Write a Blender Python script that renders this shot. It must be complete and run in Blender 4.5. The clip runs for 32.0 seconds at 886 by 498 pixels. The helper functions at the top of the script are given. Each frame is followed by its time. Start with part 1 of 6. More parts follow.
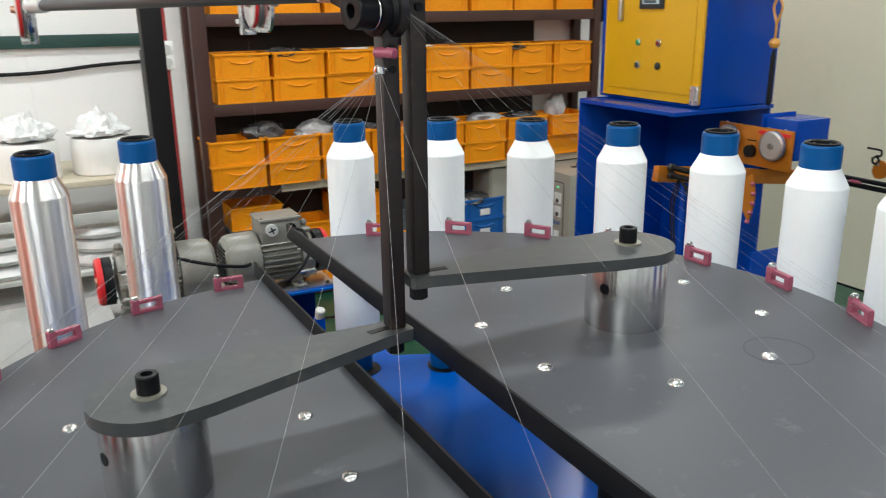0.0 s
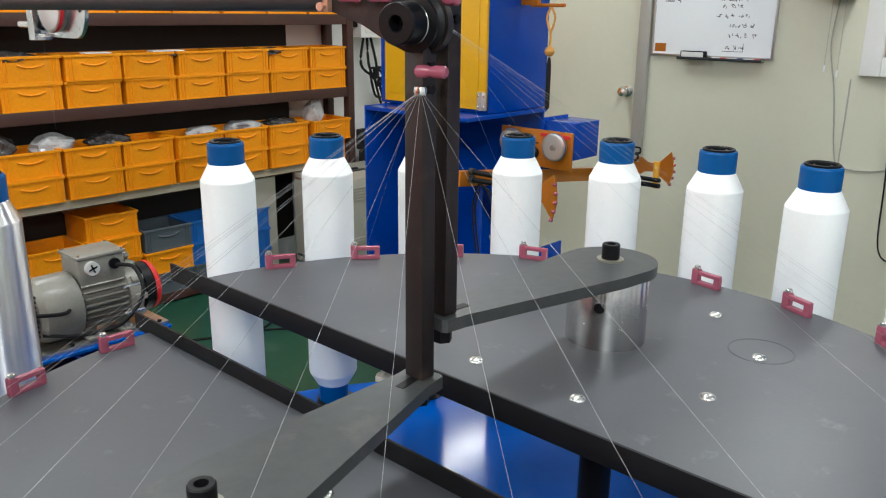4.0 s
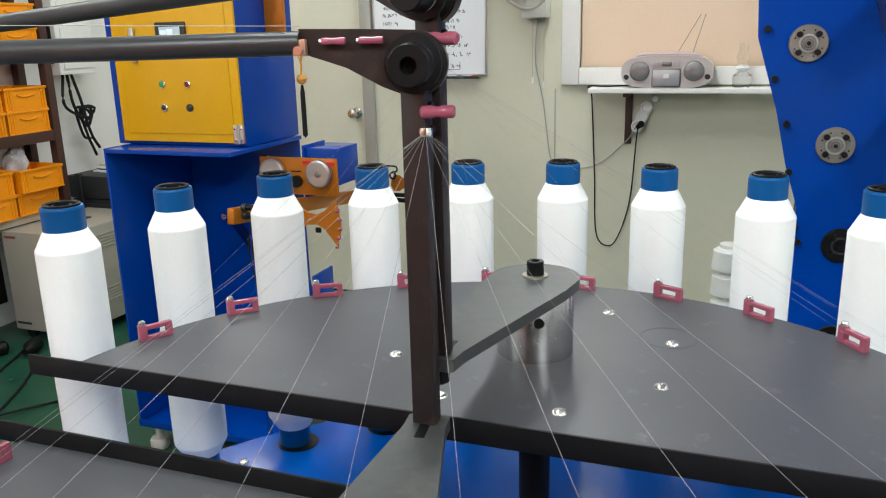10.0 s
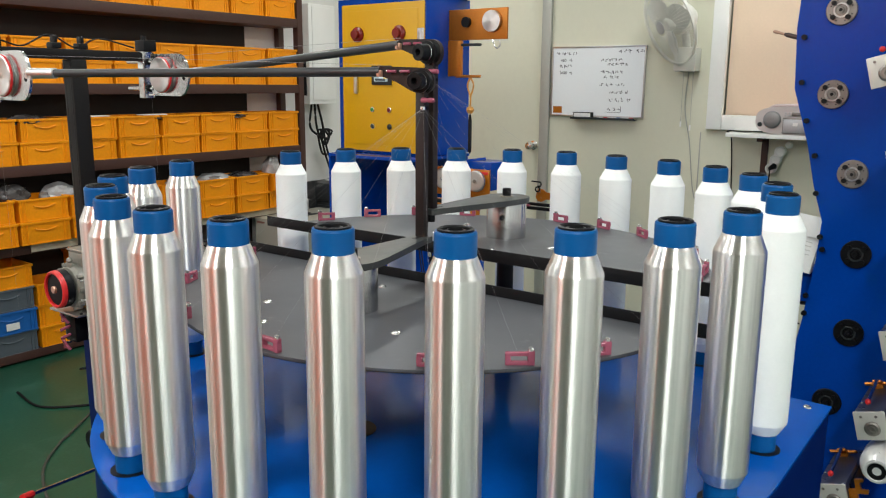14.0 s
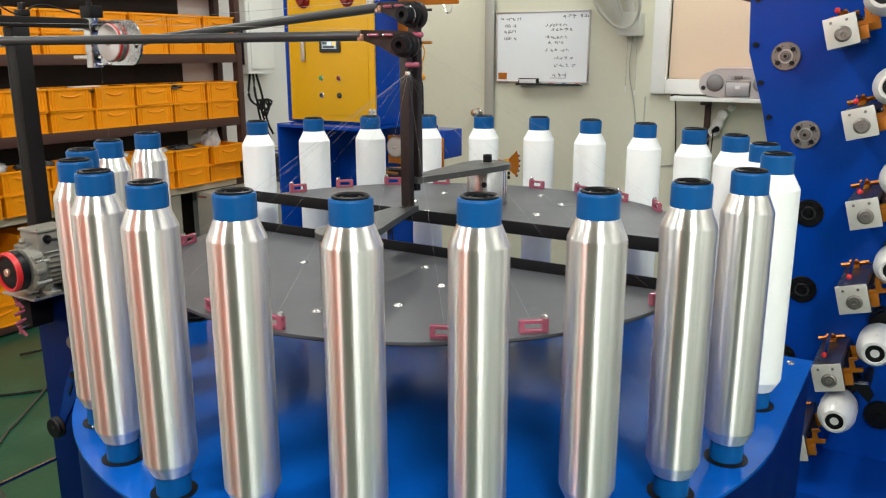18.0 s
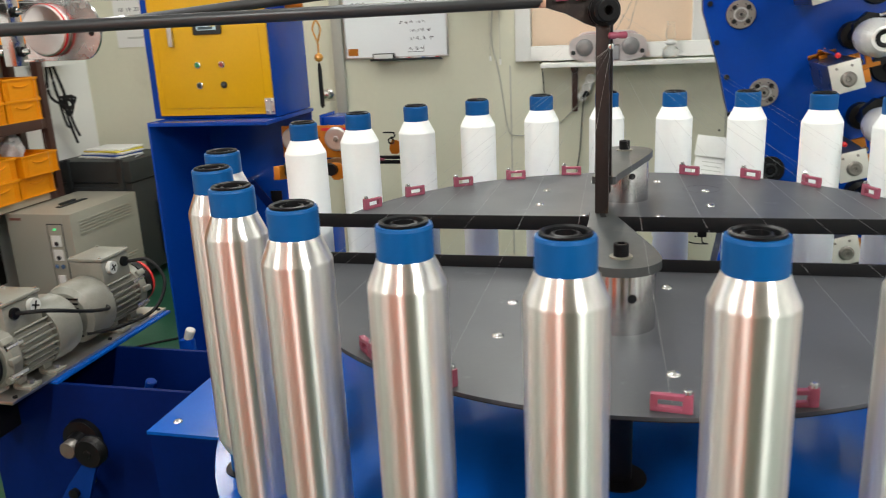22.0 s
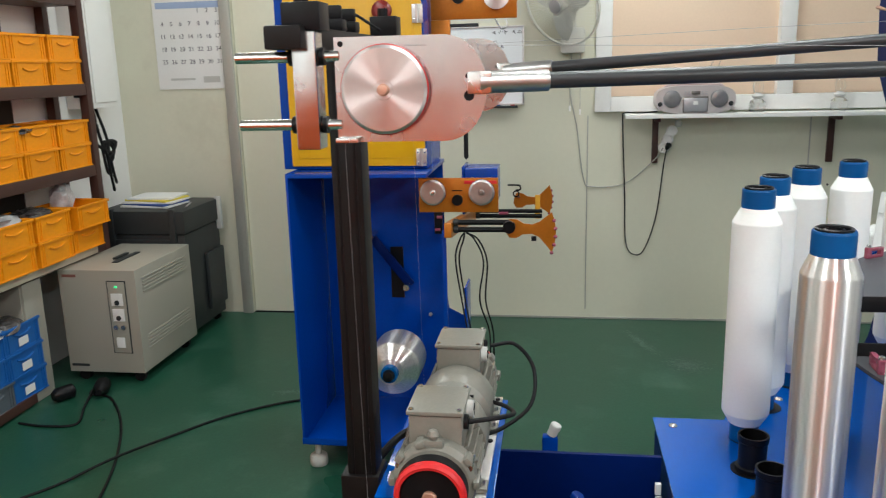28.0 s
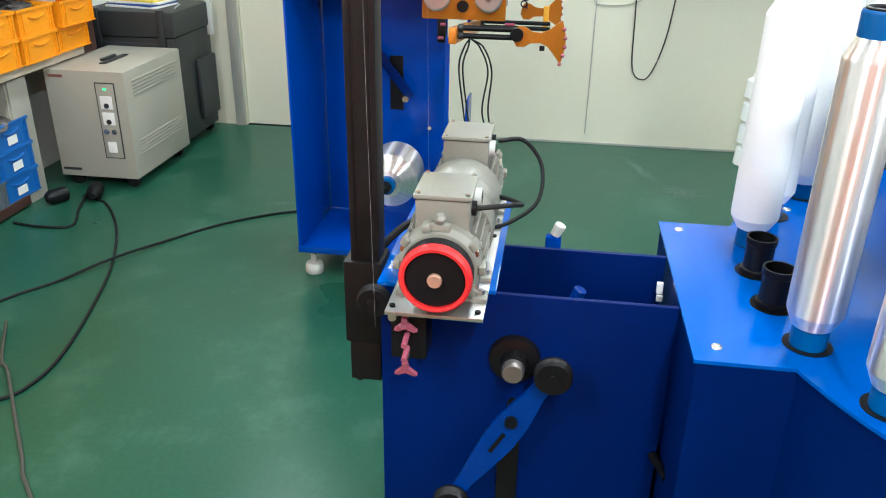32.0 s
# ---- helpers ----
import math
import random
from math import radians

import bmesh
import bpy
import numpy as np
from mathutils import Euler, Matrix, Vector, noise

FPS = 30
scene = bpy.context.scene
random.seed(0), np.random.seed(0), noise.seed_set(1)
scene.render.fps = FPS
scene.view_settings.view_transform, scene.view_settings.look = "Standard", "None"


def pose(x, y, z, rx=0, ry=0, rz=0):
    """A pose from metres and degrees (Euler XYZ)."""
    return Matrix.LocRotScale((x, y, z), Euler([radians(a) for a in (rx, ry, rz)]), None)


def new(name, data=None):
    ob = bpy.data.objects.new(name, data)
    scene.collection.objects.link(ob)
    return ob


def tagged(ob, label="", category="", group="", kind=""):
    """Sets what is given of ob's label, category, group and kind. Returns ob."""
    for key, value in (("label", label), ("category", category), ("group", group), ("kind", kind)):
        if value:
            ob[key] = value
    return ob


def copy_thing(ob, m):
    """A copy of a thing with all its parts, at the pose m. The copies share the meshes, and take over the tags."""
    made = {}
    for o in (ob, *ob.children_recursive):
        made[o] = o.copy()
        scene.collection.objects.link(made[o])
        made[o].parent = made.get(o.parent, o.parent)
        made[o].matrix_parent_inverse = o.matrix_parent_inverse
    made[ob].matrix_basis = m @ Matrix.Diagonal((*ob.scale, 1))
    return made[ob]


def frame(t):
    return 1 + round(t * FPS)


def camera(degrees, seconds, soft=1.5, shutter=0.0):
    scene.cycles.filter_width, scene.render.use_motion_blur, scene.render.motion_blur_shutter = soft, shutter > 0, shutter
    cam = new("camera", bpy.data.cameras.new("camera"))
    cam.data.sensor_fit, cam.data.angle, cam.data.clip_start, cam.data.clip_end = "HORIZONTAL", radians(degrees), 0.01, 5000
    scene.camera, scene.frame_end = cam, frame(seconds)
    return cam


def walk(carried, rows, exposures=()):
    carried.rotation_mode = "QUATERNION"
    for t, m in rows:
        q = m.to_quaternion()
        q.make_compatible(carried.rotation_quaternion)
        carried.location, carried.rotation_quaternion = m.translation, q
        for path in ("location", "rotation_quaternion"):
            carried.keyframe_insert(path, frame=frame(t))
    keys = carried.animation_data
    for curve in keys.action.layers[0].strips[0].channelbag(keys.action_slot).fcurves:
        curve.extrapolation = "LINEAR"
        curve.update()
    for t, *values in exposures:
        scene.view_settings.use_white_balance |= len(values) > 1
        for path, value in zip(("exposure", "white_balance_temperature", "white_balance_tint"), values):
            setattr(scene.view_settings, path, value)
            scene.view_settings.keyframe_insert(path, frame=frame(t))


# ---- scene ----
cam = camera(57.78, 32.0, soft=1.1, shutter=0.4)
EXPOSURES = [(0.0, -0.2, 6300, 10), (3.0, -0.16, 6250, 10), (6.0, -0.22, 6250, 10), (8.0, -0.27, 6350, 10), (10.0, -0.12, 6400, 10), (11.0, 0.0, 6350, 10), (12.0, 0.0, 6350, 10), (13.0, -0.25, 6350, 10), (14.0, -0.36, 6500, 10), (17.0, -0.18, 6600, 10), (20.0, -0.2, 6750, 10), (24.0, -0.2, 6600, 10), (27.0, -0.14, 6350, 10), (28.0, -0.25, 6350, 10), (29.0, -0.12, 6250, 9), (30.0, 0.03, 6050, 7), (31.0, 0.43, 6000, 7), (32.0, 0.66, 5950, 6)]
ROWS = [
    (0.0, -0.150, 0.056, 1.423, 73.23, 0.64, -27.69),
    (0.5, -0.191, 0.093, 1.423, 72.98, 0.31, -32.13),
    (1.0, -0.214, 0.108, 1.423, 72.79, -0.21, -33.91),
    (1.5, -0.226, 0.129, 1.422, 73.01, -0.19, -35.45),
    (2.0, -0.250, 0.159, 1.422, 73.11, 0.00, -37.20),
    (2.5, -0.273, 0.189, 1.421, 73.33, 0.52, -40.65),
    (3.0, -0.308, 0.218, 1.423, 73.54, 0.45, -43.84),
    (3.5, -0.309, 0.242, 1.429, 73.48, -0.33, -45.87),
    (5.5, -0.301, 0.376, 1.431, 73.74, -0.03, -53.96),
    (6.0, -0.290, 0.400, 1.437, 73.81, -0.33, -56.24),
    (6.5, -0.301, 0.405, 1.445, 73.66, -0.23, -57.65),
    (7.0, -0.313, 0.443, 1.452, 73.88, -0.02, -60.90),
    (7.5, -0.320, 0.466, 1.458, 74.13, 0.88, -64.42),
    (8.0, -0.329, 0.476, 1.459, 74.66, 1.10, -65.82),
    (8.5, -0.340, 0.477, 1.463, 75.44, 1.04, -66.11),
    (9.0, -0.359, 0.485, 1.459, 76.15, 0.45, -67.44),
    (9.5, -0.387, 0.477, 1.451, 75.00, 1.09, -68.89),
    (10.0, -0.415, 0.468, 1.442, 74.88, 1.43, -69.55),
    (10.5, -0.463, 0.385, 1.444, 76.33, 0.78, -65.31),
    (11.0, -0.570, 0.283, 1.441, 76.55, -0.68, -61.18),
    (11.5, -0.648, 0.221, 1.446, 78.33, -0.81, -58.86),
    (12.0, -0.750, 0.155, 1.445, 78.17, -0.28, -58.93),
    (12.5, -0.832, 0.091, 1.455, 78.67, -0.69, -58.41),
    (13.0, -0.885, 0.007, 1.463, 80.79, -0.50, -56.71),
    (13.5, -0.949, -0.113, 1.436, 79.69, -0.77, -53.67),
    (14.0, -1.020, -0.210, 1.416, 78.39, -0.45, -53.32),
    (14.5, -1.052, -0.228, 1.410, 78.33, -0.46, -53.55),
    (16.5, -1.070, -0.262, 1.401, 77.06, -0.79, -53.27),
    (17.0, -1.052, -0.249, 1.399, 76.26, -0.07, -53.43),
    (17.5, -1.050, -0.201, 1.398, 75.72, -0.92, -55.88),
    (18.0, -1.052, -0.112, 1.408, 76.25, 0.14, -58.31),
    (18.5, -1.057, 0.004, 1.408, 76.47, -0.25, -61.98),
    (19.0, -1.061, 0.119, 1.408, 75.19, 0.47, -65.56),
    (19.5, -1.052, 0.202, 1.408, 74.74, -0.35, -67.70),
    (20.0, -1.043, 0.284, 1.409, 75.01, 1.70, -69.63),
    (20.5, -1.024, 0.367, 1.409, 74.24, 1.37, -69.70),
    (21.0, -1.004, 0.450, 1.410, 74.14, 1.99, -71.08),
    (21.5, -1.006, 0.513, 1.415, 74.49, 1.44, -71.50),
    (22.0, -1.023, 0.640, 1.417, 74.15, 2.65, -76.51),
    (22.5, -1.036, 0.768, 1.419, 73.81, 3.39, -81.65),
    (23.0, -1.063, 0.835, 1.422, 74.17, 3.33, -83.15),
    (23.5, -1.068, 0.877, 1.419, 73.46, 3.25, -84.39),
    (24.0, -1.064, 0.936, 1.421, 73.06, 2.29, -85.28),
    (24.5, -1.014, 1.059, 1.411, 72.99, 3.00, -85.28),
    (26.5, -0.969, 1.403, 1.442, 75.13, 3.76, -90.83),
    (27.0, -0.963, 1.462, 1.446, 75.07, 3.45, -88.45),
    (27.5, -0.962, 1.497, 1.450, 76.49, 2.40, -86.07),
    (28.0, -0.968, 1.519, 1.451, 77.08, 1.41, -81.99),
    (28.5, -0.973, 1.524, 1.449, 76.97, 0.58, -81.08),
    (29.0, -0.971, 1.529, 1.445, 76.68, 0.20, -81.47),
    (29.5, -0.978, 1.530, 1.433, 74.64, -0.05, -81.64),
    (30.0, -0.970, 1.532, 1.416, 71.93, -0.15, -81.78),
    (30.5, -0.965, 1.539, 1.402, 69.36, -0.56, -81.73),
    (31.0, -0.954, 1.544, 1.387, 68.00, -1.17, -81.62),
    (31.5, -0.947, 1.546, 1.379, 65.88, -1.00, -81.64),
    (32.0, -0.946, 1.546, 1.377, 65.05, -0.87, -81.79),
]
walk(cam, [(t, pose(x, y, z, rx, ry, rz)) for t, x, y, z, rx, ry, rz in ROWS], EXPOSURES)

# ---- light ----
world = bpy.data.worlds.new("world")
scene.world = world
world.use_nodes = True
world.node_tree.nodes["Background"].inputs[0].default_value = (0.9, 0.95, 1.0, 1)
world.node_tree.nodes["Background"].inputs[1].default_value = 0.01
LAMP = {-1.75: 51.0, 0.6: 20.0, 2.6: 18.5}
LAMPS = [(x, y) for x in (-1.75, 0.6, 2.6) for y in (-0.9, 1.1, 2.9)]
CEIL = 2.75
for lx, ly in LAMPS:
    data = bpy.data.lights.new("tube_light", "AREA")
    data.shape, data.size, data.size_y, data.energy, data.color = "RECTANGLE", 1.15, 0.16, LAMP[lx] * ({-0.9: 1.6, 1.1: 0.76, 2.9: 0.72}[ly] if lx < 0 else {-0.9: 0.68, 1.1: 1.12, 2.9: 0.88}[ly]), (0.95, 0.99, 0.968)
    new("tube_light", data).matrix_world = pose(lx, ly, CEIL - 0.09)


# ---- materials ----
def mat(name, base, rough=0.5, metal=0.0, var=0.06, scale=6.0, fine=90.0, bump=0.05, spec=0.5, coat=0.0, aniso=0.0, turn=0.25, wear=None, rvar=0.06, sheen_streak=0.0, axis="Z"):
    m = bpy.data.materials.new(name)
    m.use_nodes = True
    nt = m.node_tree
    b = nt.nodes["Principled BSDF"]
    n, ln = nt.nodes.new, nt.links.new
    co = n("ShaderNodeTexCoord")
    big, small = n("ShaderNodeTexNoise"), n("ShaderNodeTexNoise")
    big.inputs["Scale"].default_value, big.inputs["Detail"].default_value = scale, 4
    small.inputs["Scale"].default_value, small.inputs["Detail"].default_value = fine, 3
    ln(co.outputs["Object"], big.inputs["Vector"]), ln(co.outputs["Object"], small.inputs["Vector"])
    add = n("ShaderNodeMath")
    add.operation = "ADD"
    ln(big.outputs["Fac"], add.inputs[0]), ln(small.outputs["Fac"], add.inputs[1])
    info = n("ShaderNodeObjectInfo")
    add2 = n("ShaderNodeMath")
    add2.operation = "MULTIPLY_ADD"
    add2.inputs[1].default_value = 0.35
    ln(info.outputs["Random"], add2.inputs[0]), ln(add.outputs[0], add2.inputs[2])
    rng = n("ShaderNodeMapRange")
    rng.inputs["From Min"].default_value, rng.inputs["From Max"].default_value = 0.65, 1.7
    rng.inputs["To Min"].default_value, rng.inputs["To Max"].default_value = 1 - var, 1 + var
    ln(add2.outputs[0], rng.inputs["Value"])
    hsv = n("ShaderNodeHueSaturation")
    hsv.inputs["Color"].default_value = (*base, 1)
    ln(rng.outputs[0], hsv.inputs["Value"])
    out = hsv.outputs["Color"]
    if wear:
        colour, amount, wscale = wear
        wn = n("ShaderNodeTexNoise")
        wn.inputs["Scale"].default_value, wn.inputs["Detail"].default_value, wn.inputs["Roughness"].default_value = wscale, 8, 0.7
        ln(co.outputs["Object"], wn.inputs["Vector"])
        wr = n("ShaderNodeMapRange")
        wr.inputs["From Min"].default_value, wr.inputs["From Max"].default_value = 0.62 - amount * 0.2, 0.75
        ln(wn.outputs["Fac"], wr.inputs["Value"])
        mix = n("ShaderNodeMix")
        mix.data_type = "RGBA"
        ln(wr.outputs[0], mix.inputs["Factor"]), ln(out, mix.inputs["A"])
        mix.inputs["B"].default_value = (*colour, 1)
        out = mix.outputs["Result"]
    ln(out, b.inputs["Base Color"])
    rr = n("ShaderNodeMapRange")
    rr.inputs["From Min"].default_value, rr.inputs["From Max"].default_value = 0.3, 0.7
    rr.inputs["To Min"].default_value, rr.inputs["To Max"].default_value = max(0.02, rough - rvar), rough + rvar
    ln(big.outputs["Fac"], rr.inputs["Value"]), ln(rr.outputs[0], b.inputs["Roughness"])
    b.inputs["Metallic"].default_value = metal
    b.inputs["Specular IOR Level"].default_value = spec
    b.inputs["Coat Weight"].default_value = coat
    if aniso:
        b.inputs["Anisotropic"].default_value = aniso
        tan = n("ShaderNodeTangent")
        b.inputs["Anisotropic Rotation"].default_value = turn
        tan.direction_type, tan.axis = "RADIAL", axis
        ln(tan.outputs[0], b.inputs["Tangent"])
    # Upright light and dark bands in the colour, imitating reflections on the yarn.
    if sheen_streak:
        mp = n("ShaderNodeMapping")
        mp.inputs["Scale"].default_value = (1, 1, 0.012)
        ln(co.outputs["Object"], mp.inputs["Vector"])
        st = n("ShaderNodeTexNoise")
        st.inputs["Scale"].default_value, st.inputs["Detail"].default_value = 140, 2
        ln(mp.outputs[0], st.inputs["Vector"])
        sr = n("ShaderNodeMapRange")
        sr.inputs["From Min"].default_value, sr.inputs["From Max"].default_value = 0.3, 0.7
        sr.inputs["To Min"].default_value, sr.inputs["To Max"].default_value = 1 - sheen_streak, 1.0
        ln(st.outputs["Fac"], sr.inputs["Value"])
        sm = n("ShaderNodeMix")
        sm.data_type, sm.blend_type = "RGBA", "MULTIPLY"
        sm.inputs["Factor"].default_value = 1.0
        ln(out, sm.inputs["A"]), ln(sr.outputs[0], sm.inputs["B"]), ln(sm.outputs["Result"], b.inputs["Base Color"])
    elif bump:
        bp = n("ShaderNodeBump")
        bp.inputs["Strength"].default_value, bp.inputs["Distance"].default_value = bump, 0.002
        ln(small.outputs["Fac"], bp.inputs["Height"]), ln(bp.outputs[0], b.inputs["Normal"])
    return m


def glow(name, colour, strength):
    m = bpy.data.materials.new(name)
    m.use_nodes = True
    b = m.node_tree.nodes["Principled BSDF"]
    b.inputs["Base Color"].default_value = (*colour, 1)
    b.inputs["Emission Color"].default_value, b.inputs["Emission Strength"].default_value = (*colour, 1), strength
    return m


BLUE = mat("blue_enamel", (0.0008, 0.047, 0.33), 0.2, var=0.1, scale=3, bump=0.02, spec=0.25, wear=((0.003, 0.055, 0.29), 0.3, 9))
# The same blue paint, brightened for light falling on upward faces.
BLUE_LIT = mat("blue_enamel_lit", (0.0006, 0.085, 0.42), 0.14, var=0.08, scale=3, bump=0.02, spec=0.3)
# The same blue paint, darkened for shade on skirt, frame and inner parts.
BLUE_SHADED = mat("blue_enamel_shaded", (0.0003, 0.010, 0.09), 0.42, var=0.12, scale=3, spec=0.07)
YELLOW = mat("yellow_enamel", (0.68, 0.365, 0.002), 0.35, var=0.05, scale=2, bump=0.02)
ORANGE = mat("orange_crate_plastic", (0.88, 0.31, 0.004), 0.42, var=0.14, scale=4, spec=0.3, wear=((0.7, 0.25, 0.02), 0.25, 7))
CRATEB = mat("blue_crate_plastic", (0.01, 0.12, 0.42), 0.45, var=0.15)
CRATEG = mat("grey_crate_plastic", (0.09, 0.11, 0.13), 0.5, var=0.15)
CAP = mat("blue_tube_plastic", (0.0006, 0.085, 0.28), 0.38, spec=0.22, var=0.07, bump=0.02)
BLACK = mat("black_plastic", (0.005, 0.005, 0.006), 0.42, var=0.2, spec=0.22)
RUBBER = mat("black_rubber", (0.007, 0.007, 0.008), 0.6, var=0.2, spec=0.25)
DECK = mat("grey_coated_sheet", (0.064, 0.066, 0.074), 0.44, var=0.07, scale=5, fine=240, bump=0.03, wear=((0.12, 0.12, 0.13), 0.05, 30))
LIPM = mat("black_edge_strip", (0.005, 0.005, 0.006), 0.5, var=0.2, spec=0.25)
ARMM = mat("dark_oiled_steel", (0.07, 0.075, 0.075), 0.4, 0.35, var=0.2, scale=9, wear=((0.13, 0.12, 0.11), 0.3, 14))
POSTM = mat("blackened_brown_steel", (0.018, 0.012, 0.011), 0.42, 0.2, var=0.35, scale=10, wear=((0.07, 0.045, 0.035), 0.4, 18))
COLM = mat("dark_brown_profile", (0.0075, 0.0062, 0.006), 0.5, 0.1, var=0.3, scale=8, spec=0.25)
STEEL = mat("turned_steel", (0.56, 0.56, 0.56), 0.22, 1.0, var=0.08, scale=12, aniso=0.6, bump=0.03)
ALU = mat("milled_aluminium", (0.62, 0.61, 0.6), 0.36, 1.0, var=0.08, scale=12)
ZINC = mat("zinc_plated_washer", (0.36, 0.34, 0.28), 0.45, 0.7, var=0.12, scale=30)
CHROME = mat("bright_screw_steel", (0.75, 0.74, 0.72), 0.24, 1.0, var=0.1)
SILVER = mat("glossy_filament_yarn", (1.0, 0.978, 0.94), 0.31, 0.92, var=0.015, scale=14, fine=300, bump=0.0, aniso=1.0, rvar=0.0, sheen_streak=0.2)
WHITE = mat("matt_white_yarn", (0.90, 0.92, 0.90), 0.6, var=0.03, scale=9, fine=260, bump=0.05)
PINK = mat("pink_ceramic", (0.33, 0.08, 0.125), 0.22, var=0.1)
RED = mat("red_rubber_ring", (0.62, 0.02, 0.022), 0.4, var=0.1)
MOTOR = mat("grey_cast_paint", (0.21, 0.203, 0.172), 0.36, var=0.1, scale=20, fine=160, bump=0.2)
FLOOR = mat("green_floor_paint", (0.013, 0.072, 0.042), 0.33, var=0.24, scale=1.6, fine=70, bump=0.16, spec=0.4, wear=((0.05, 0.125, 0.088), 0.5, 3.2))
WALL = mat("cream_panel", (0.71, 0.70, 0.56), 0.5, var=0.03, scale=0.8, fine=40, bump=0.03, wear=((0.62, 0.60, 0.47), 0.15, 1.3))
WALLW = mat("white_panel", (0.88, 0.88, 0.86), 0.5, var=0.03, scale=0.9)
CEILM = mat("ceiling_panel", (0.42, 0.42, 0.4), 0.7, var=0.02)
TRIM = mat("grey_door_frame", (0.42, 0.42, 0.38), 0.4, 0.3, var=0.06)
WFRAME = mat("white_window_frame", (0.9, 0.9, 0.87), 0.4, var=0.03)
PEACH = mat("peach_blind", (0.9, 0.69, 0.51), 0.7, var=0.04, scale=2)
BOARD = mat("whiteboard_enamel", (0.9, 0.93, 0.95), 0.2, var=0.02)
INK = mat("marker_ink", (0.05, 0.05, 0.07), 0.6, var=0.1)
PAPER = mat("paper", (0.8, 0.8, 0.78), 0.7, var=0.04)
BROWN = mat("brown_angle_iron", (0.06, 0.024, 0.018), 0.5, var=0.2, scale=5)
# Near-black colour carries the deep shade inside the shelf.
DARK = mat("shelf_shade_panel", (0.014, 0.010, 0.008), 0.7, var=0.3)
WOOD = mat("pale_board", (0.62, 0.55, 0.42), 0.6, var=0.12, scale=4)
BEIGE = mat("beige_case_paint", (0.36, 0.345, 0.29), 0.45, var=0.05, fine=200, bump=0.08)
CHAR = mat("charcoal_plastic", (0.022, 0.026, 0.028), 0.5, var=0.15)
FLANGE = mat("dull_flange_steel", (0.27, 0.245, 0.225), 0.4, 0.8, var=0.15)
GOLD = mat("orange_anodised_plate", (0.50, 0.165, 0.012), 0.33, 0.45, var=0.12, scale=8)
SILVERP = mat("silver_plastic", (0.5, 0.5, 0.52), 0.35, 0.4, var=0.06)
GREY = mat("light_grey_plastic", (0.55, 0.55, 0.52), 0.45, var=0.05)
BAG = mat("clear_polybag", (0.5, 0.5, 0.5), 0.18, var=0.3, scale=20, bump=0.4)
GREEN = mat("dark_green_strip", (0.02, 0.06, 0.05), 0.5)
SCREEN = glow("lit_screen", (0.35, 0.45, 0.5), 0.4)
TUBE = glow("lit_tube", (1.0, 0.97, 0.9), 6.0)
THREADM = mat("white_thread", (0.42, 0.42, 0.42), 0.4, var=0.02, bump=0)
BEAD = mat("honey_bead", (0.6, 0.28, 0.05), 0.3)
LEVERB = mat("lever_blue_enamel", (0.001, 0.028, 0.2), 0.25, var=0.08, spec=0.3)
LEDM = mat("green_button", (0.02, 0.25, 0.08), 0.3)


# ---- mesh helpers ----
def bx(bm, x0, x1, y0, y1, z0, z1, bev=0.0, m=None):
    vs = bmesh.ops.create_cube(bm, size=1)["verts"]
    bmesh.ops.scale(bm, vec=(x1 - x0, y1 - y0, z1 - z0), verts=vs)
    bmesh.ops.translate(bm, vec=((x0 + x1) / 2, (y0 + y1) / 2, (z0 + z1) / 2), verts=vs)
    if m is not None:
        bmesh.ops.transform(bm, matrix=m, verts=vs)
    if bev:
        es = list({e for v in vs for e in v.link_edges})
        bmesh.ops.bevel(bm, geom=es, offset=bev, segments=2, affect="EDGES", profile=0.6)
    return bm


def cy(bm, a, b, r, r2=None, n=24, caps=True):
    a, b = Vector(a), Vector(b)
    d = b - a
    q = d.to_track_quat("Z", "Y").to_matrix().to_4x4()
    bmesh.ops.create_cone(bm, cap_ends=caps, segments=n, radius1=r, radius2=r if r2 is None else r2, depth=d.length, matrix=Matrix.Translation((a + b) / 2) @ q)
    return bm


def lathe(bm, prof, n=32, m=None, loop=False):
    rings = []
    for r, z in prof:
        rings.append([bm.verts.new((r * math.cos(2 * math.pi * i / n), r * math.sin(2 * math.pi * i / n), z)) for i in range(n)])
    for a, b in zip(rings, rings[1:] + (rings[:1] if loop else [])):
        for i in range(n):
            bm.faces.new((a[i], a[(i + 1) % n], b[(i + 1) % n], b[i]))
    if not loop and prof[0][0] > 1e-4:
        bm.faces.new(rings[0][::-1])
    if not loop and prof[-1][0] > 1e-4:
        bm.faces.new(rings[-1])
    if m is not None:
        bmesh.ops.transform(bm, matrix=m, verts=[v for r in rings for v in r])
    return bm


def poly(bm, pts, z0, z1, m=None):
    lo = [bm.verts.new((x, y, z0)) for x, y in pts]
    hi = [bm.verts.new((x, y, z1)) for x, y in pts]
    k = len(pts)
    bm.faces.new(lo[::-1]), bm.faces.new(hi)
    for i in range(k):
        bm.faces.new((lo[i], lo[(i + 1) % k], hi[(i + 1) % k], hi[i]))
    if m is not None:
        bmesh.ops.transform(bm, matrix=m, verts=lo + hi)
    return bm


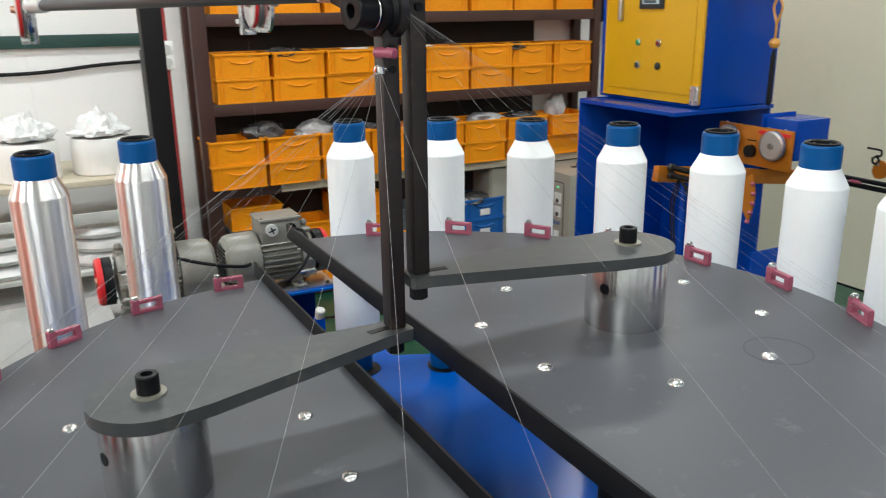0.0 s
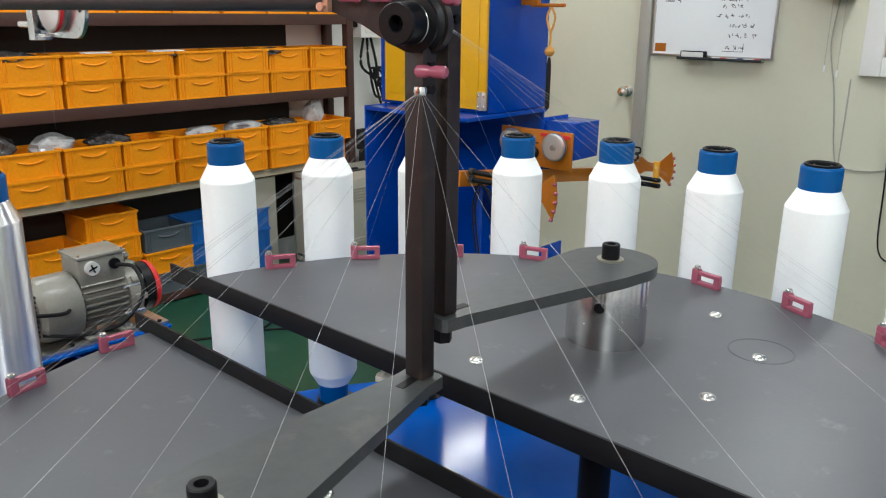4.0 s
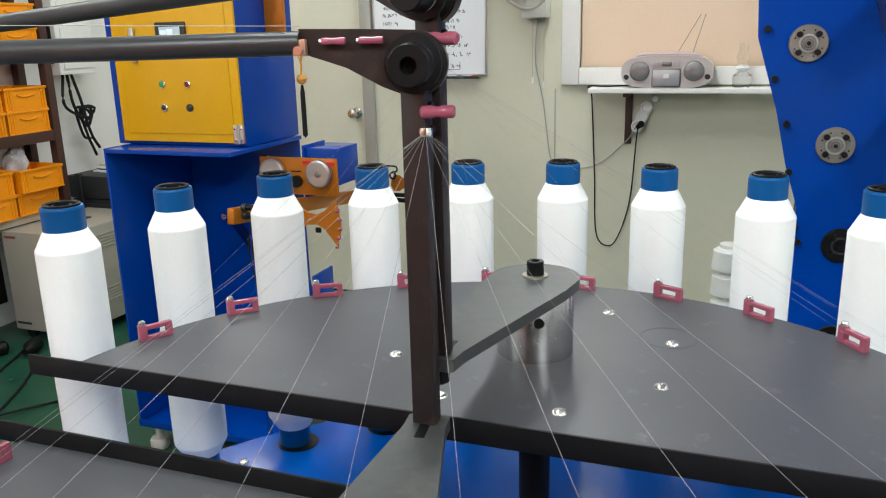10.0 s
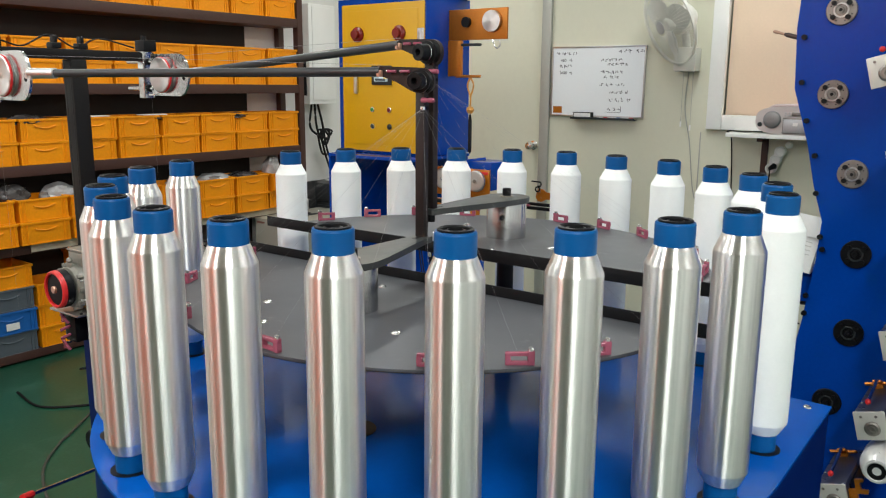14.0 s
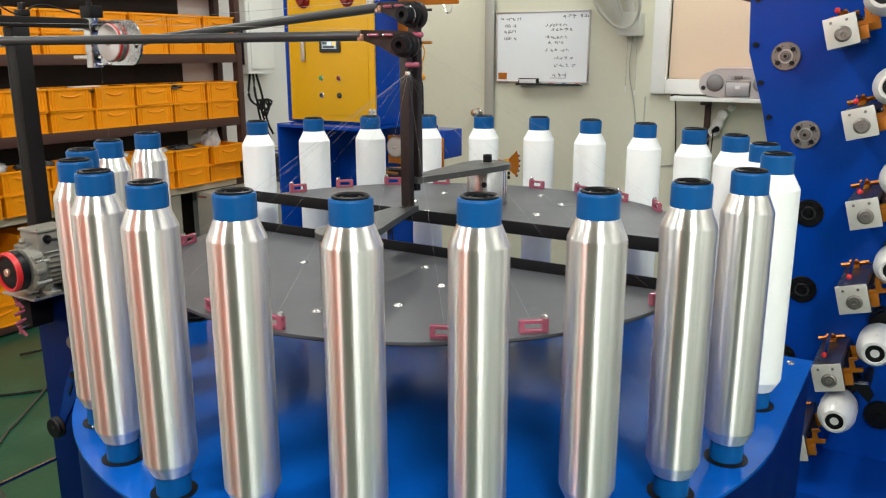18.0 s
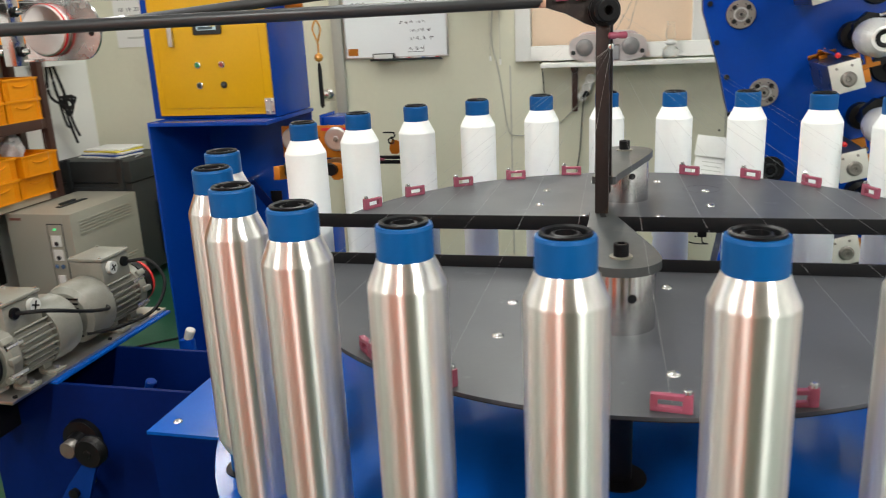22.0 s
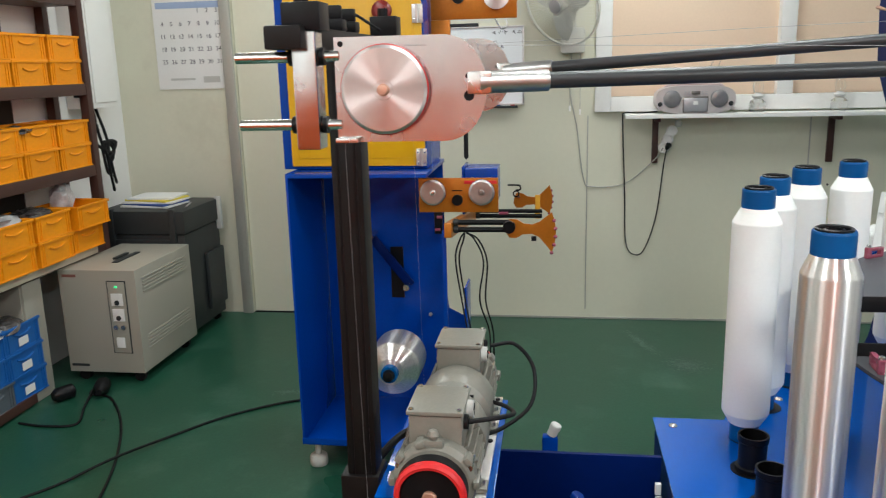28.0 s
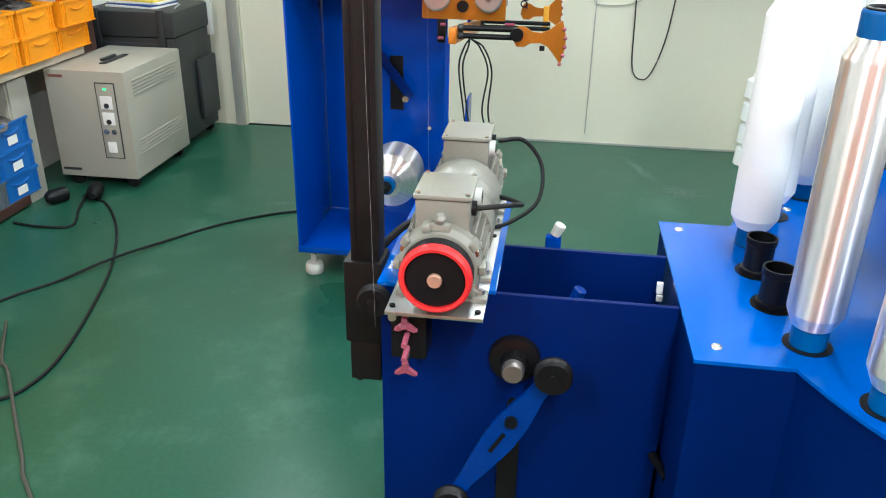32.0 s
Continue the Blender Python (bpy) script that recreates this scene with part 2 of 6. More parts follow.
def tube(bm, pts, r, n=8):
    pts = [Vector(p) for p in pts]
    rings = []
    up = Vector((0, 0, 1))
    for i, p in enumerate(pts):
        d = (pts[min(i + 1, len(pts) - 1)] - pts[max(i - 1, 0)]).normalized()
        u = d.cross(up if abs(d.z) < 0.95 else Vector((1, 0, 0))).normalized()
        v = d.cross(u)
        rings.append([bm.verts.new(p + r * (math.cos(2 * math.pi * k / n) * u + math.sin(2 * math.pi * k / n) * v)) for k in range(n)])
    for a, b in zip(rings, rings[1:]):
        for k in range(n):
            bm.faces.new((a[k], a[(k + 1) % n], b[(k + 1) % n], b[k]))
    bm.faces.new(rings[0][::-1]), bm.faces.new(rings[-1])
    return bm


def bend(pts, steps=8):
    """A smooth line through the points."""
    p = [Vector(q) for q in pts]
    p = [p[0] * 2 - p[1]] + p + [p[-1] * 2 - p[-2]]
    out = []
    for i in range(1, len(p) - 2):
        for k in range(steps):
            t = k / steps
            a, b, c, d = p[i - 1], p[i], p[i + 1], p[i + 2]
            out.append(0.5 * ((2 * b) + (c - a) * t + (2 * a - 5 * b + 4 * c - d) * t * t + (3 * b - a - 3 * c + d) * t ** 3))
    return out + [p[-2]]


def mesh(name, bm, material, smooth=35):
    bmesh.ops.recalc_face_normals(bm, faces=bm.faces)
    me = bpy.data.meshes.new(name)
    for f in bm.faces:
        f.smooth = True
    for e in bm.edges:
        if len(e.link_faces) == 2 and e.calc_face_angle(0) > radians(smooth):
            e.smooth = False
    bm.to_mesh(me)
    bm.free()
    me.materials.append(material)
    return me


def part(name, bm, material, parent, label="", at=None, smooth=35):
    ob = new(name, bm if isinstance(bm, bpy.types.Mesh) else mesh(name, bm, material, smooth))
    if at is not None:
        ob.matrix_basis = at
    ob.parent = parent
    return tagged(ob, label)


def thing(name, label, category, group="", at=None):
    ob = tagged(new(name), label, category, group)
    ob.empty_display_size = 0.05
    if at is not None:
        ob.matrix_basis = at
    return ob


def solid(name, bm, material, label, category, group="", kind="", at=None):
    ob = tagged(new(name, mesh(name, bm, material)), label, category, group, kind)
    if at is not None:
        ob.matrix_basis = at
    return ob


def B():
    return bmesh.new()


def setting(name, bm, material, label, category="structure"):
    return solid(name, bm, material, label, category, kind="structure")


# ---- the room ----
XW, YW, XB, YB = 3.54, 4.08, -2.6, -2.4
setting("floor", bx(B(), XB, XW, YB, YW, -0.1, 0), FLOOR, "green painted concrete floor with scuffs", "floor")
setting("ceiling", bx(B(), XB, XW, YB, YW, CEIL, CEIL + 0.1), CEILM, "plain white ceiling", "ceiling")
WY0, WY1, WZ0, WZ1 = -0.55, 1.24, 1.26, 2.3
bm = B()
for y0, y1, z0, z1 in ((YB, WY0, 0, CEIL), (WY1, 2.40, 0, CEIL), (3.36, YW, 0, CEIL), (WY0, WY1, 0, WZ0), (WY0, WY1, WZ1, CEIL), (2.40, 3.36, 2.1, CEIL)):
    bx(bm, XW, XW + 0.1, y0, y1, z0, z1)
wall_east = setting("wall_east", bm, WALL, "cream painted sandwich panel wall", "wall")
for y in (1.36, 0.2, -1.0):
    part("panel_joint", bx(B(), XW - 0.003, XW, y - 0.003, y + 0.003, 0.06, 1.16), TRIM, wall_east)
setting("wall_north", bx(B(), XB, XW + 0.1, YW, YW + 0.1, 0, CEIL), WALLW, "white panel wall behind the crate shelf", "wall")
setting("wall_south", bx(B(), XB, XW + 0.1, YB - 0.1, YB, 0, CEIL), WALLW, "white panel wall", "wall")
setting("wall_west", bx(B(), XB - 0.1, XB, YB - 0.1, YW + 0.1, 0, CEIL), WALLW, "white panel wall", "wall")
setting("baseboard", bx(B(), XW - 0.006, XW, YB, 2.33, 0, 0.012, 0.001), TRIM, "thin grey floor track along the panel wall", "trim")

door = setting("door_1", bx(B(), XW + 0.02, XW + 0.06, 2.405, 3.355, 0.005, 2.095), WALL, "cream flush door in a grey metal frame", "door")
part("door_frame", bx(bx(bx(B(), XW - 0.025, XW, 2.335, 2.40, 0, 2.15, 0.004), XW - 0.025, XW, 3.36, 3.42, 0, 2.15, 0.004), XW - 0.025, XW, 2.40, 3.36, 2.10, 2.15, 0.004), TRIM, door, "grey metal door frame")
knob = part("door_knob", lathe(B(), [(0.03, 0), (0.03, 0.006), (0.012, 0.01), (0.012, 0.035), (0.024, 0.042), (0.029, 0.058), (0.022, 0.072), (0.0001, 0.076)], 24, pose(XW + 0.02, 2.46, 1.03, 0, -90, 0)), CHROME, door, "round chrome door knob")

window = setting("window_1", bx(bx(bx(B(), XW - 0.035, XW + 0.05, WY1, WY1 + 0.085, WZ0 - 0.08, WZ1 + 0.08, 0.006), XW - 0.035, XW + 0.05, WY0, WY1, WZ0 - 0.08, WZ0, 0.006), XW - 0.035, XW + 0.05, WY0, WY1, WZ1, WZ1 + 0.08, 0.006), WFRAME, "white window frame closed by a peach blind", "window")
part("window_mullion", bx(B(), XW - 0.03, XW + 0.05, 0.31, 0.39, WZ0, WZ1, 0.006), WFRAME, window)
part("blind", bx(B(), XW + 0.03, XW + 0.05, 0.39, WY1, WZ0, WZ1), PEACH, window, "peach coloured blind board")
part("blind", bx(B(), XW + 0.03, XW + 0.05, WY0, 0.31, WZ0, WZ1), PEACH, window, "peach coloured blind board")

for i, (lx, ly) in enumerate(LAMPS):
    cl = thing("ceiling_light", "white ceiling batten with lit fluorescent tubes", "ceiling light", "ceiling lights", pose(lx, ly, CEIL))
    part("housing", bx(B(), -0.62, 0.62, -0.09, 0.09, -0.045, 0, 0.006), GREY, cl)
    for s in (-0.05, 0.05):
        part("tube", cy(B(), (-0.58, s, -0.065), (0.58, s, -0.065), 0.013, n=12), TUBE, cl)


# ---- winding machine: table, bobbins, decks ----
CX, CY, RB, TZ = 0.145, 0.657, 0.572, 0.845
SILVER_A = [106.4 + 13.971 * k for k in range(12)]
WHITE_A = [281.03 + 13.971 * k for k in range(12)]


def ring(r, a, z=TZ):
    return (CX + r * math.cos(radians(a)), CY + r * math.sin(radians(a)), z)


def outline():
    """The table's edge: a disc with a tongue towards the motors and a square corner."""
    R, pts = 0.617, []
    a0, a1 = math.degrees(math.asin((0.363 - CX) / R)), math.degrees(math.asin((CX + 0.077) / R))
    pts += [(0.363, 1.353), (-0.077, 1.353)]
    for i in range(61):
        a = radians(90 + a1 + (180 - a1) * i / 60)
        pts.append((CX + R * math.cos(a), CY + R * math.sin(a)))
    pts += [(0.512, CY - R)]
    b0 = math.degrees(math.acos((0.512 - CX) / R))
    for i in range(41):
        a = radians(-b0 + (90 - a0 + b0) * i / 40)
        pts.append((CX + R * math.cos(a), CY + R * math.sin(a)))
    return pts


table = thing("winding_table", "glossy blue enamelled round machine table with a skirt", "machine table")
part("top_plate", poly(B(), outline(), TZ - 0.005, TZ), BLUE_LIT, table, "glossy blue top plate")
inner = [((x - CX) * 0.994 + CX, (y - CY) * 0.994 + CY) for x, y in outline()]
part("skirt", poly(B(), inner, 0.0, TZ - 0.0055), BLUE_SHADED, table, "blue skirt panels with shade in the colour")
screw_me = mesh("screw", lathe(B(), [(0.0075, 0), (0.0073, 0.0010), (0.0060, 0.0024), (0.0042, 0.0032), (0.0024, 0.0035), (0.0022, 0.0022), (0.0001, 0.0022)], 18), CHROME, 50)
for x, y in ((0.332, 1.323), (-0.042, 1.321), (0.48, 0.075), (0.06, 0.085), (-0.30, 0.25), (-0.36, 0.95), (0.46, 1.12), (0.70, 0.80), (0.66, 0.40)):
    part("screw", screw_me, None, table, at=pose(x, y, TZ))
hole_me = mesh("spindle_hole", lathe(B(), [(0.0305, 0), (0.0305, 0.0012), (0.0001, 0.0012)], 32), BLACK)
for a in SILVER_A + WHITE_A + [85.6, 96.0]:
    part("spindle_hole", hole_me, None, table, at=pose(*ring(RB, a)))


def bobbin(material, label, group, r):
    ob = thing("bobbin", label, "bobbin", group)
    part("tube", lathe(B(), [(0.0225, 0.0), (0.0225, 0.06), (0.0205, 0.06), (0.0205, 0.36), (0.0238, 0.378), (0.0243, 0.381), (0.0245, 0.384), (0.0245, 0.4068), (0.0236, 0.4095), (0.0208, 0.4098), (0.0208, 0.395), (0.0001, 0.395)], 40), CAP, ob, "blue plastic tube", smooth=15)
    part("yarn_package", lathe(B(), [(0.0215, 0.027), (0.0255, 0.029), (r - 0.0004, 0.048), (r, 0.051), (r, 0.3565), (r - 0.0003, 0.3585), (0.0248, 0.3805), (0.0240, 0.3815), (0.0215, 0.3815)], 56), material, ob, smooth=8)
    part("ring_insert", lathe(B(), [(0.0211, 0.4), (0.0211, 0.412), (0.019, 0.413), (0.0168, 0.4115), (0.0162, 0.407), (0.0118, 0.407), (0.0114, 0.4105), (0.0092, 0.411), (0.0088, 0.4045), (0.0001, 0.4045)], 32), BLACK, ob, "black rubber ring in the tube end")
    return ob


# white bobbins that stand a little off the circle
SHIFT = {2: (0.005, 0), 4: (0.001, 0.004), 5: (-0.006, 0.008), 6: (0.005, 0.006), 7: (0.002, 0.004), 8: (-0.001, 0.004), 9: (0, 0.005), 10: (-0.001, 0.005), 11: (-0.002, 0.008)}
for angles, material, label, group in ((SILVER_A, SILVER, "shiny silvery yarn bobbin on a blue tube, standing on the table", "silvery bobbins round the deck"), (WHITE_A, WHITE, "matt white yarn bobbin on a blue tube, standing on the table", "white bobbins round the deck")):
    model = None
    for k, a in enumerate(angles):
        sx, sy = SHIFT.get(k, (0, 0)) if material is WHITE else (0, 0)
        m = Matrix.Translation((sx, sy, 0)) @ Matrix.Translation(ring(RB, a, TZ + 0.0015)) @ pose(0, 0, 0, 0, 0, a)
        if model is None:
            model = bobbin(material, label, group, 0.0342 if material is SILVER else 0.0366)
            model.matrix_basis = m
        else:
            copy_thing(model, m)
for a in (85.6, 96.0):
    sp = thing("empty_spindle", "empty black bobbin spindle sticking out of the table", "spindle", "empty spindles", pose(*ring(RB, a, TZ + 0.0015)))
    part("sleeve", lathe(B(), [(0.024, 0), (0.024, 0.006), (0.0205, 0.008), (0.0205, 0.045), (0.0225, 0.047), (0.0225, 0.056), (0.0195, 0.056), (0.0195, 0.02), (0.0001, 0.02)], 32), BLACK, sp)
    part("shaft", lathe(B(), [(0.006, 0.02), (0.006, 0.042), (0.0001, 0.044)], 12), STEEL, sp)

RD = 0.475
EYE_ME = None


def eyelet_mesh():
    bm = B()
    bx(bm, -0.0195, 0.0195, -0.0035, 0.0035, 0, 0.005, 0.001)
    bx(bm, -0.0195, 0.0195, -0.0035, 0.0035, 0.0125, 0.0175, 0.001)
    bx(bm, -0.0195, -0.0125, -0.0034, 0.0034, 0.0045, 0.013)
    bx(bm, 0.010, 0.0195, -0.0042, 0.0042, 0.0, 0.0195, 0.0015)
    return mesh("eyelet", bm, PINK)


EYE_ME = eyelet_mesh()
EYE_SCREW = mesh("eyelet_screw", lathe(B(), [(0.004, 0), (0.004, 0.003), (0.0025, 0.0045), (0.0001, 0.0045)], 12), CHROME)


def half_deck(side, zd, bolt, post, eyes, label):
    """side -1: the half towards the walkway, +1: the half towards the cabinet. zd: the sheet's upper face."""
    xe = CX + side * 0.0275
    deck = thing("winding_deck", label, "yarn guide deck", "half decks")
    half = math.acos(0.0275 / RD)
    pts = []
    for i in range(65):
        a = -half + 2 * half * i / 64
        pts.append((CX + side * RD * math.cos(a), CY + side * RD * math.sin(a)))
    part("deck_sheet", poly(B(), pts, zd - 0.004, zd), DECK, deck, "dark grey coated half-round sheet")
    part("deck_underside", poly(B(), pts, zd - 0.0052, zd - 0.0042), BLACK, deck, "black underside")
    part("edge_lip", bx(B(), min(xe, xe - side * 0.003), max(xe, xe - side * 0.003), CY - 0.507, CY + 0.507, zd - 0.004, zd + 0.018, 0.0006), LIPM, deck, "black upright lip along the straight edge")
    for a in eyes:
        e = part("eyelet", EYE_ME, None, deck, "pink ceramic yarn guide", pose(CX + 0.462 * math.cos(radians(a)), CY + 0.462 * math.sin(radians(a)), zd, 0, 0, a + 78))
        part("eyelet_screw", EYE_SCREW, None, e, at=pose(0.0145, 0, 0.0195))
    for k in range(8):
        a = radians(22.5 + 45 * k)
        part("screw", screw_me, None, deck, at=pose(bolt[0] + 0.151 * math.cos(a), bolt[1] + 0.151 * math.sin(a), zd, 0, 0, 40 * k))
    bxx, byy = bolt
    hub = part("hub", lathe(B(), [(0.041, 0), (0.041, 0.071), (0.0405, 0.0725), (0.0395, 0.0725), (0.0001, 0.0725)], 48, pose(bxx, byy, zd)), STEEL, deck, "bright turned steel hub")
    for a in (200, 20):
        c = (bxx + 0.0405 * math.cos(radians(a)), byy + 0.0405 * math.sin(radians(a)), zd + 0.045)
        part("set_screw_hole", cy(B(), (c[0] - 0.002 * math.cos(radians(a)), c[1] - 0.002 * math.sin(radians(a)), c[2]), (c[0] + 0.0008 * math.cos(radians(a)), c[1] + 0.0008 * math.sin(radians(a)), c[2]), 0.0055, n=16), BLACK, hub)
    # arm: a tapering plate from the hub to the post
    d = Vector((post[0] - bxx, post[1] - byy))
    L, ang = d.length, math.atan2(d.y, d.x)
    out = []
    for i in range(25):
        a = math.pi / 2 + math.pi * i / 24
        out.append((0.047 * math.cos(a), 0.047 * math.sin(a)))
    out += [(0.035, -0.045), (L - 0.01, -0.017), (L + 0.009, -0.017), (L + 0.012, -0.013), (L + 0.012, 0.013), (L + 0.009, 0.017), (L - 0.01, 0.017), (0.035, 0.045)]
    za = zd + 0.0727
    arm = part("arm", poly(B(), out, za, za + 0.011, pose(bxx, byy, 0, 0, 0, math.degrees(ang))), ARMM, deck, "dark steel arm plate")
    part("slot", poly(B(), [(L - 0.028, -0.004), (L - 0.006, -0.004), (L - 0.006, 0.004), (L - 0.028, 0.004)], za + 0.009, za + 0.0114, pose(bxx, byy, 0, 0, 0, math.degrees(ang))), BLACK, arm)
    part("washer", lathe(B(), [(0.0135, 0), (0.0135, 0.0018), (0.009, 0.0018)], 24, pose(bxx, byy, za + 0.011)), ZINC, deck, "dull zinc-plated washer")
    part("bolt", lathe(B(), [(0.009, 0), (0.009, 0.014), (0.0082, 0.015), (0.0048, 0.015), (0.0045, 0.008), (0.0001, 0.008)], 24, pose(bxx, byy, za + 0.013)), BLACK, deck, "black hexagon socket bolt")
    part("lift_shaft", cy(B(), (bxx, byy, TZ - 0.1), (bxx, byy, zd - 0.0053), 0.0175, n=24), BLACK, deck, "black lifting shaft under the deck")
    part("shaft_collar", lathe(B(), [(0.036, 0), (0.036, 0.002), (0.0175, 0.002)], 32, pose(bxx, byy, TZ + 0.0005)), BLACK, deck)
    # post with guide pulley
    px, py = post
    p = part("post", bx(B(), px - 0.0075, px + 0.0075, py - 0.0095, py + 0.0095, za + 0.0112, za + 0.288, 0.0015), POSTM, deck, "dark brown steel post")
    part("post_nut", cy(B(), (px, py, za - 0.014), (px, py, za - 0.0003), 0.0085, n=6), BLACK, p)
    for dz in (0.245, 0.262):
        part("post_screw", cy(B(), (px, py - 0.0125, za + dz), (px, py - 0.0095, za + dz), 0.0035, n=10), BLACK, p)
    return deck, za


def pulley_head(deck, post, za, rod_from, zoff):
    """The wheel, bracket and yarn guides on top of a post, and the tension rod that meets it."""
    px, py = post
    zc = za + 0.292 + zoff
    v = (Vector(rod_from) - Vector((px, py, zc))).normalized()
    h = Vector((v.x, v.y, 0)).normalized()
    ax = Vector((-h.y, h.x, 0))
    if ax.x > 0:
        ax = -ax
    c = Vector((px, py, zc))
    q = ax.to_track_quat("Z", "X").to_matrix().to_4x4()
    along = h.to_track_quat("Z", "X").to_matrix().to_4x4()
    up = Vector((0, 0, 1))
    part("bracket_plate", B_plate(c, h, ax), POSTM, deck, "dark brown steel bracket plate")
    wheel = part("guide_wheel", lathe(B(), [(0.004, -0.002), (0.0215, -0.002), (0.0215, 0.002), (0.0175, 0.0045), (0.0175, 0.0075), (0.0205, 0.010), (0.0205, 0.013), (0.0150, 0.0135), (0.0148, 0.034), (0.0138, 0.0352), (0.0062, 0.0352), (0.0056, 0.0345), (0.0055, 0.022), (0.0001, 0.022)], 36, Matrix.Translation(c) @ q), BLACK, deck, "black guide wheel with a bored hub")
    part("thread_groove", lathe(B(), [(0.0152, 0.0145), (0.0156, 0.0155), (0.0152, 0.0165)], 28, Matrix.Translation(c) @ q, True), CHROME, wheel, "bright wire ring")
    spool = [(0.002, -0.0125), (0.0032, -0.0125), (0.0046, -0.011), (0.0048, -0.004), (0.0036, 0), (0.0048, 0.004), (0.0046, 0.011), (0.0032, 0.0125), (0.002, 0.0125)]
    part("yarn_guide", lathe(B(), spool, 18, Matrix.Translation(c - up * 0.033 - h * 0.017 + ax * 0.014) @ along), PINK, deck, "pink ceramic yarn guide")
    part("guide_stem", cy(B(), c - up * 0.033 - h * 0.006 + ax * 0.004, c - up * 0.033 - h * 0.006 + ax * 0.012, 0.0025, n=10), CHROME, deck)
    eye = c - up * 0.047 - h * 0.008 + ax * 0.014
    part("guide_eye", lathe(B(), [(0.0022, -0.004), (0.0045, -0.003), (0.0052, 0), (0.0045, 0.003), (0.0022, 0.004)], 14, Matrix.Translation(eye)), CHROME, deck, "bright yarn eye")
    part("eye_pin", cy(B(), eye - ax * 0.010, eye, 0.0018, n=8), CHROME, deck)
    for s in (0.030, 0.057):
        r = part("roller_guide", lathe(B(), [(0.0014, -0.0085), (0.0026, -0.0085), (0.0028, -0.006), (0.0024, 0), (0.0028, 0.006), (0.0026, 0.0085), (0.0014, 0.0085)], 14, Matrix.Translation(c + h * s + up * 0.017 + ax * 0.007) @ along), PINK, deck, "pink ceramic roller")
        part("roller_pin", cy(B(), c + h * (s + 0.0085) + up * 0.017 + ax * 0.007, c + h * (s + 0.0105) + up * 0.017 + ax * 0.007, 0.0018, n=8), CHROME, r)
    end = c + h * 0.083 + up * 0.016
    fm = Matrix.Translation(end) @ h.to_track_quat("X", "Z").to_matrix().to_4x4()
    fork = part("fork", bx(bx(B(), -0.005, 0.005, -0.0065, 0.0065, -0.009, 0.003, 0.0015, fm), -0.005, 0.005, -0.0065, -0.001, 0.002, 0.0095, 0.0012, fm), GOLDP, deck, "copper-coloured fork joint")
    part("fork_pin", cy(B(), end + ax * 0.006 - up * 0.005, end + ax * 0.0105 - up * 0.005, 0.0032, n=12), GOLDP, fork)
    return end, eye


GOLDP = mat("copper_fitting", (0.62, 0.36, 0.26), 0.4, 0.6)


def B_plate(c, h, ax):
    """A teardrop plate: round behind the wheel, tapering to the fork."""
    pts = [(0.0235 * math.cos(radians(a)), 0.0235 * math.sin(radians(a))) for a in range(90, 306, 12)]
    pts += [(0.024, -0.016), (0.05, -0.002), (0.080, 0.008), (0.084, 0.012), (0.084, 0.026), (0.04, 0.025)]
    m = Matrix((h, Vector((0, 0, 1)), h.cross(Vector((0, 0, 1))))).transposed().to_4x4()
    return poly(B(), pts, -0.006, 0.0025, Matrix.Translation(c - ax * 0.005) @ m)


ZN, ZF = 1.056, 1.106
near_eyes = [99.5 + 14.45 * k for k in range(12)]
far_eyes = [72.0 - 14.3 * k for k in range(12)]
POST_N, POST_F = (0.130, 0.693), (0.154, 0.690)
deck_n, za_n = half_deck(-1, ZN, (-0.093, 0.660), POST_N, near_eyes, "dark grey half-round guide deck with pink eyelets beside silvery bobbins")
deck_f, za_f = half_deck(1, ZF, (0.381, 0.667), POST_F, far_eyes, "dark grey half-round guide deck with pink eyelets beside white bobbins")
WHEEL_N, WHEEL_F = Vector((-0.123, 1.70, 1.427)), Vector((0.288, 1.70, 1.434))
MARKM = mat("pen_mark", (0.058, 0.059, 0.066), 0.5)
part("pen_mark", lathe(B(), [(0.0305, 0), (0.0318, 0), (0.0318, 0.0002), (0.0305, 0.0002)], 40, pose(0.457, 0.533, ZF + 0.0001), True), MARKM, deck_f, "round pen mark")
end_n, eye_n = pulley_head(deck_n, POST_N, za_n, WHEEL_N, 0.0)
end_f, eye_f = pulley_head(deck_f, POST_F, za_f, WHEEL_F, 0.0)

for eyes, zd, tip in ((near_eyes, ZN, eye_n), (far_eyes, ZF, eye_f)):
    for a in eyes:
        p = Vector((CX + 0.462 * math.cos(radians(a)), CY + 0.462 * math.sin(radians(a)), zd + 0.009))
        solid("thread", tube(B(), [p, p.lerp(tip, 0.5), tip], 0.0001 if zd == ZN else 0.00006, 4), THREADM, "thin white yarn running up to the guide", "thread", "yarns over the deck")


# ---- motors, frame and column ----
frame_box = thing("drive_frame", "blue enamelled open steel frame beside the table", "machine frame")
FX0, FX1, FY0, FY1, FZ = 0.05, 0.40, 1.356, 1.772, 0.846
part("front_panel", bx(B(), FX0, FX0 + 0.008, FY0, FY1, 0, FZ, 0.001), BLUE_SHADED, frame_box)
part("cross_panel", bx(B(), 0.213, 0.221, FY0, FY1 - 0.01, 0.25, FZ, 0.001), BLUE_SHADED, frame_box)
part("side_panel", bx(B(), FX0 + 0.008, FX1, FY1 - 0.008, FY1, 0, FZ, 0.001), BLUE_SHADED, frame_box)
part("bottom_panel", bx(B(), FX0 + 0.008, 0.213, FY0, FY1 - 0.008, 0.6, 0.608), BLUE_SHADED, frame_box)
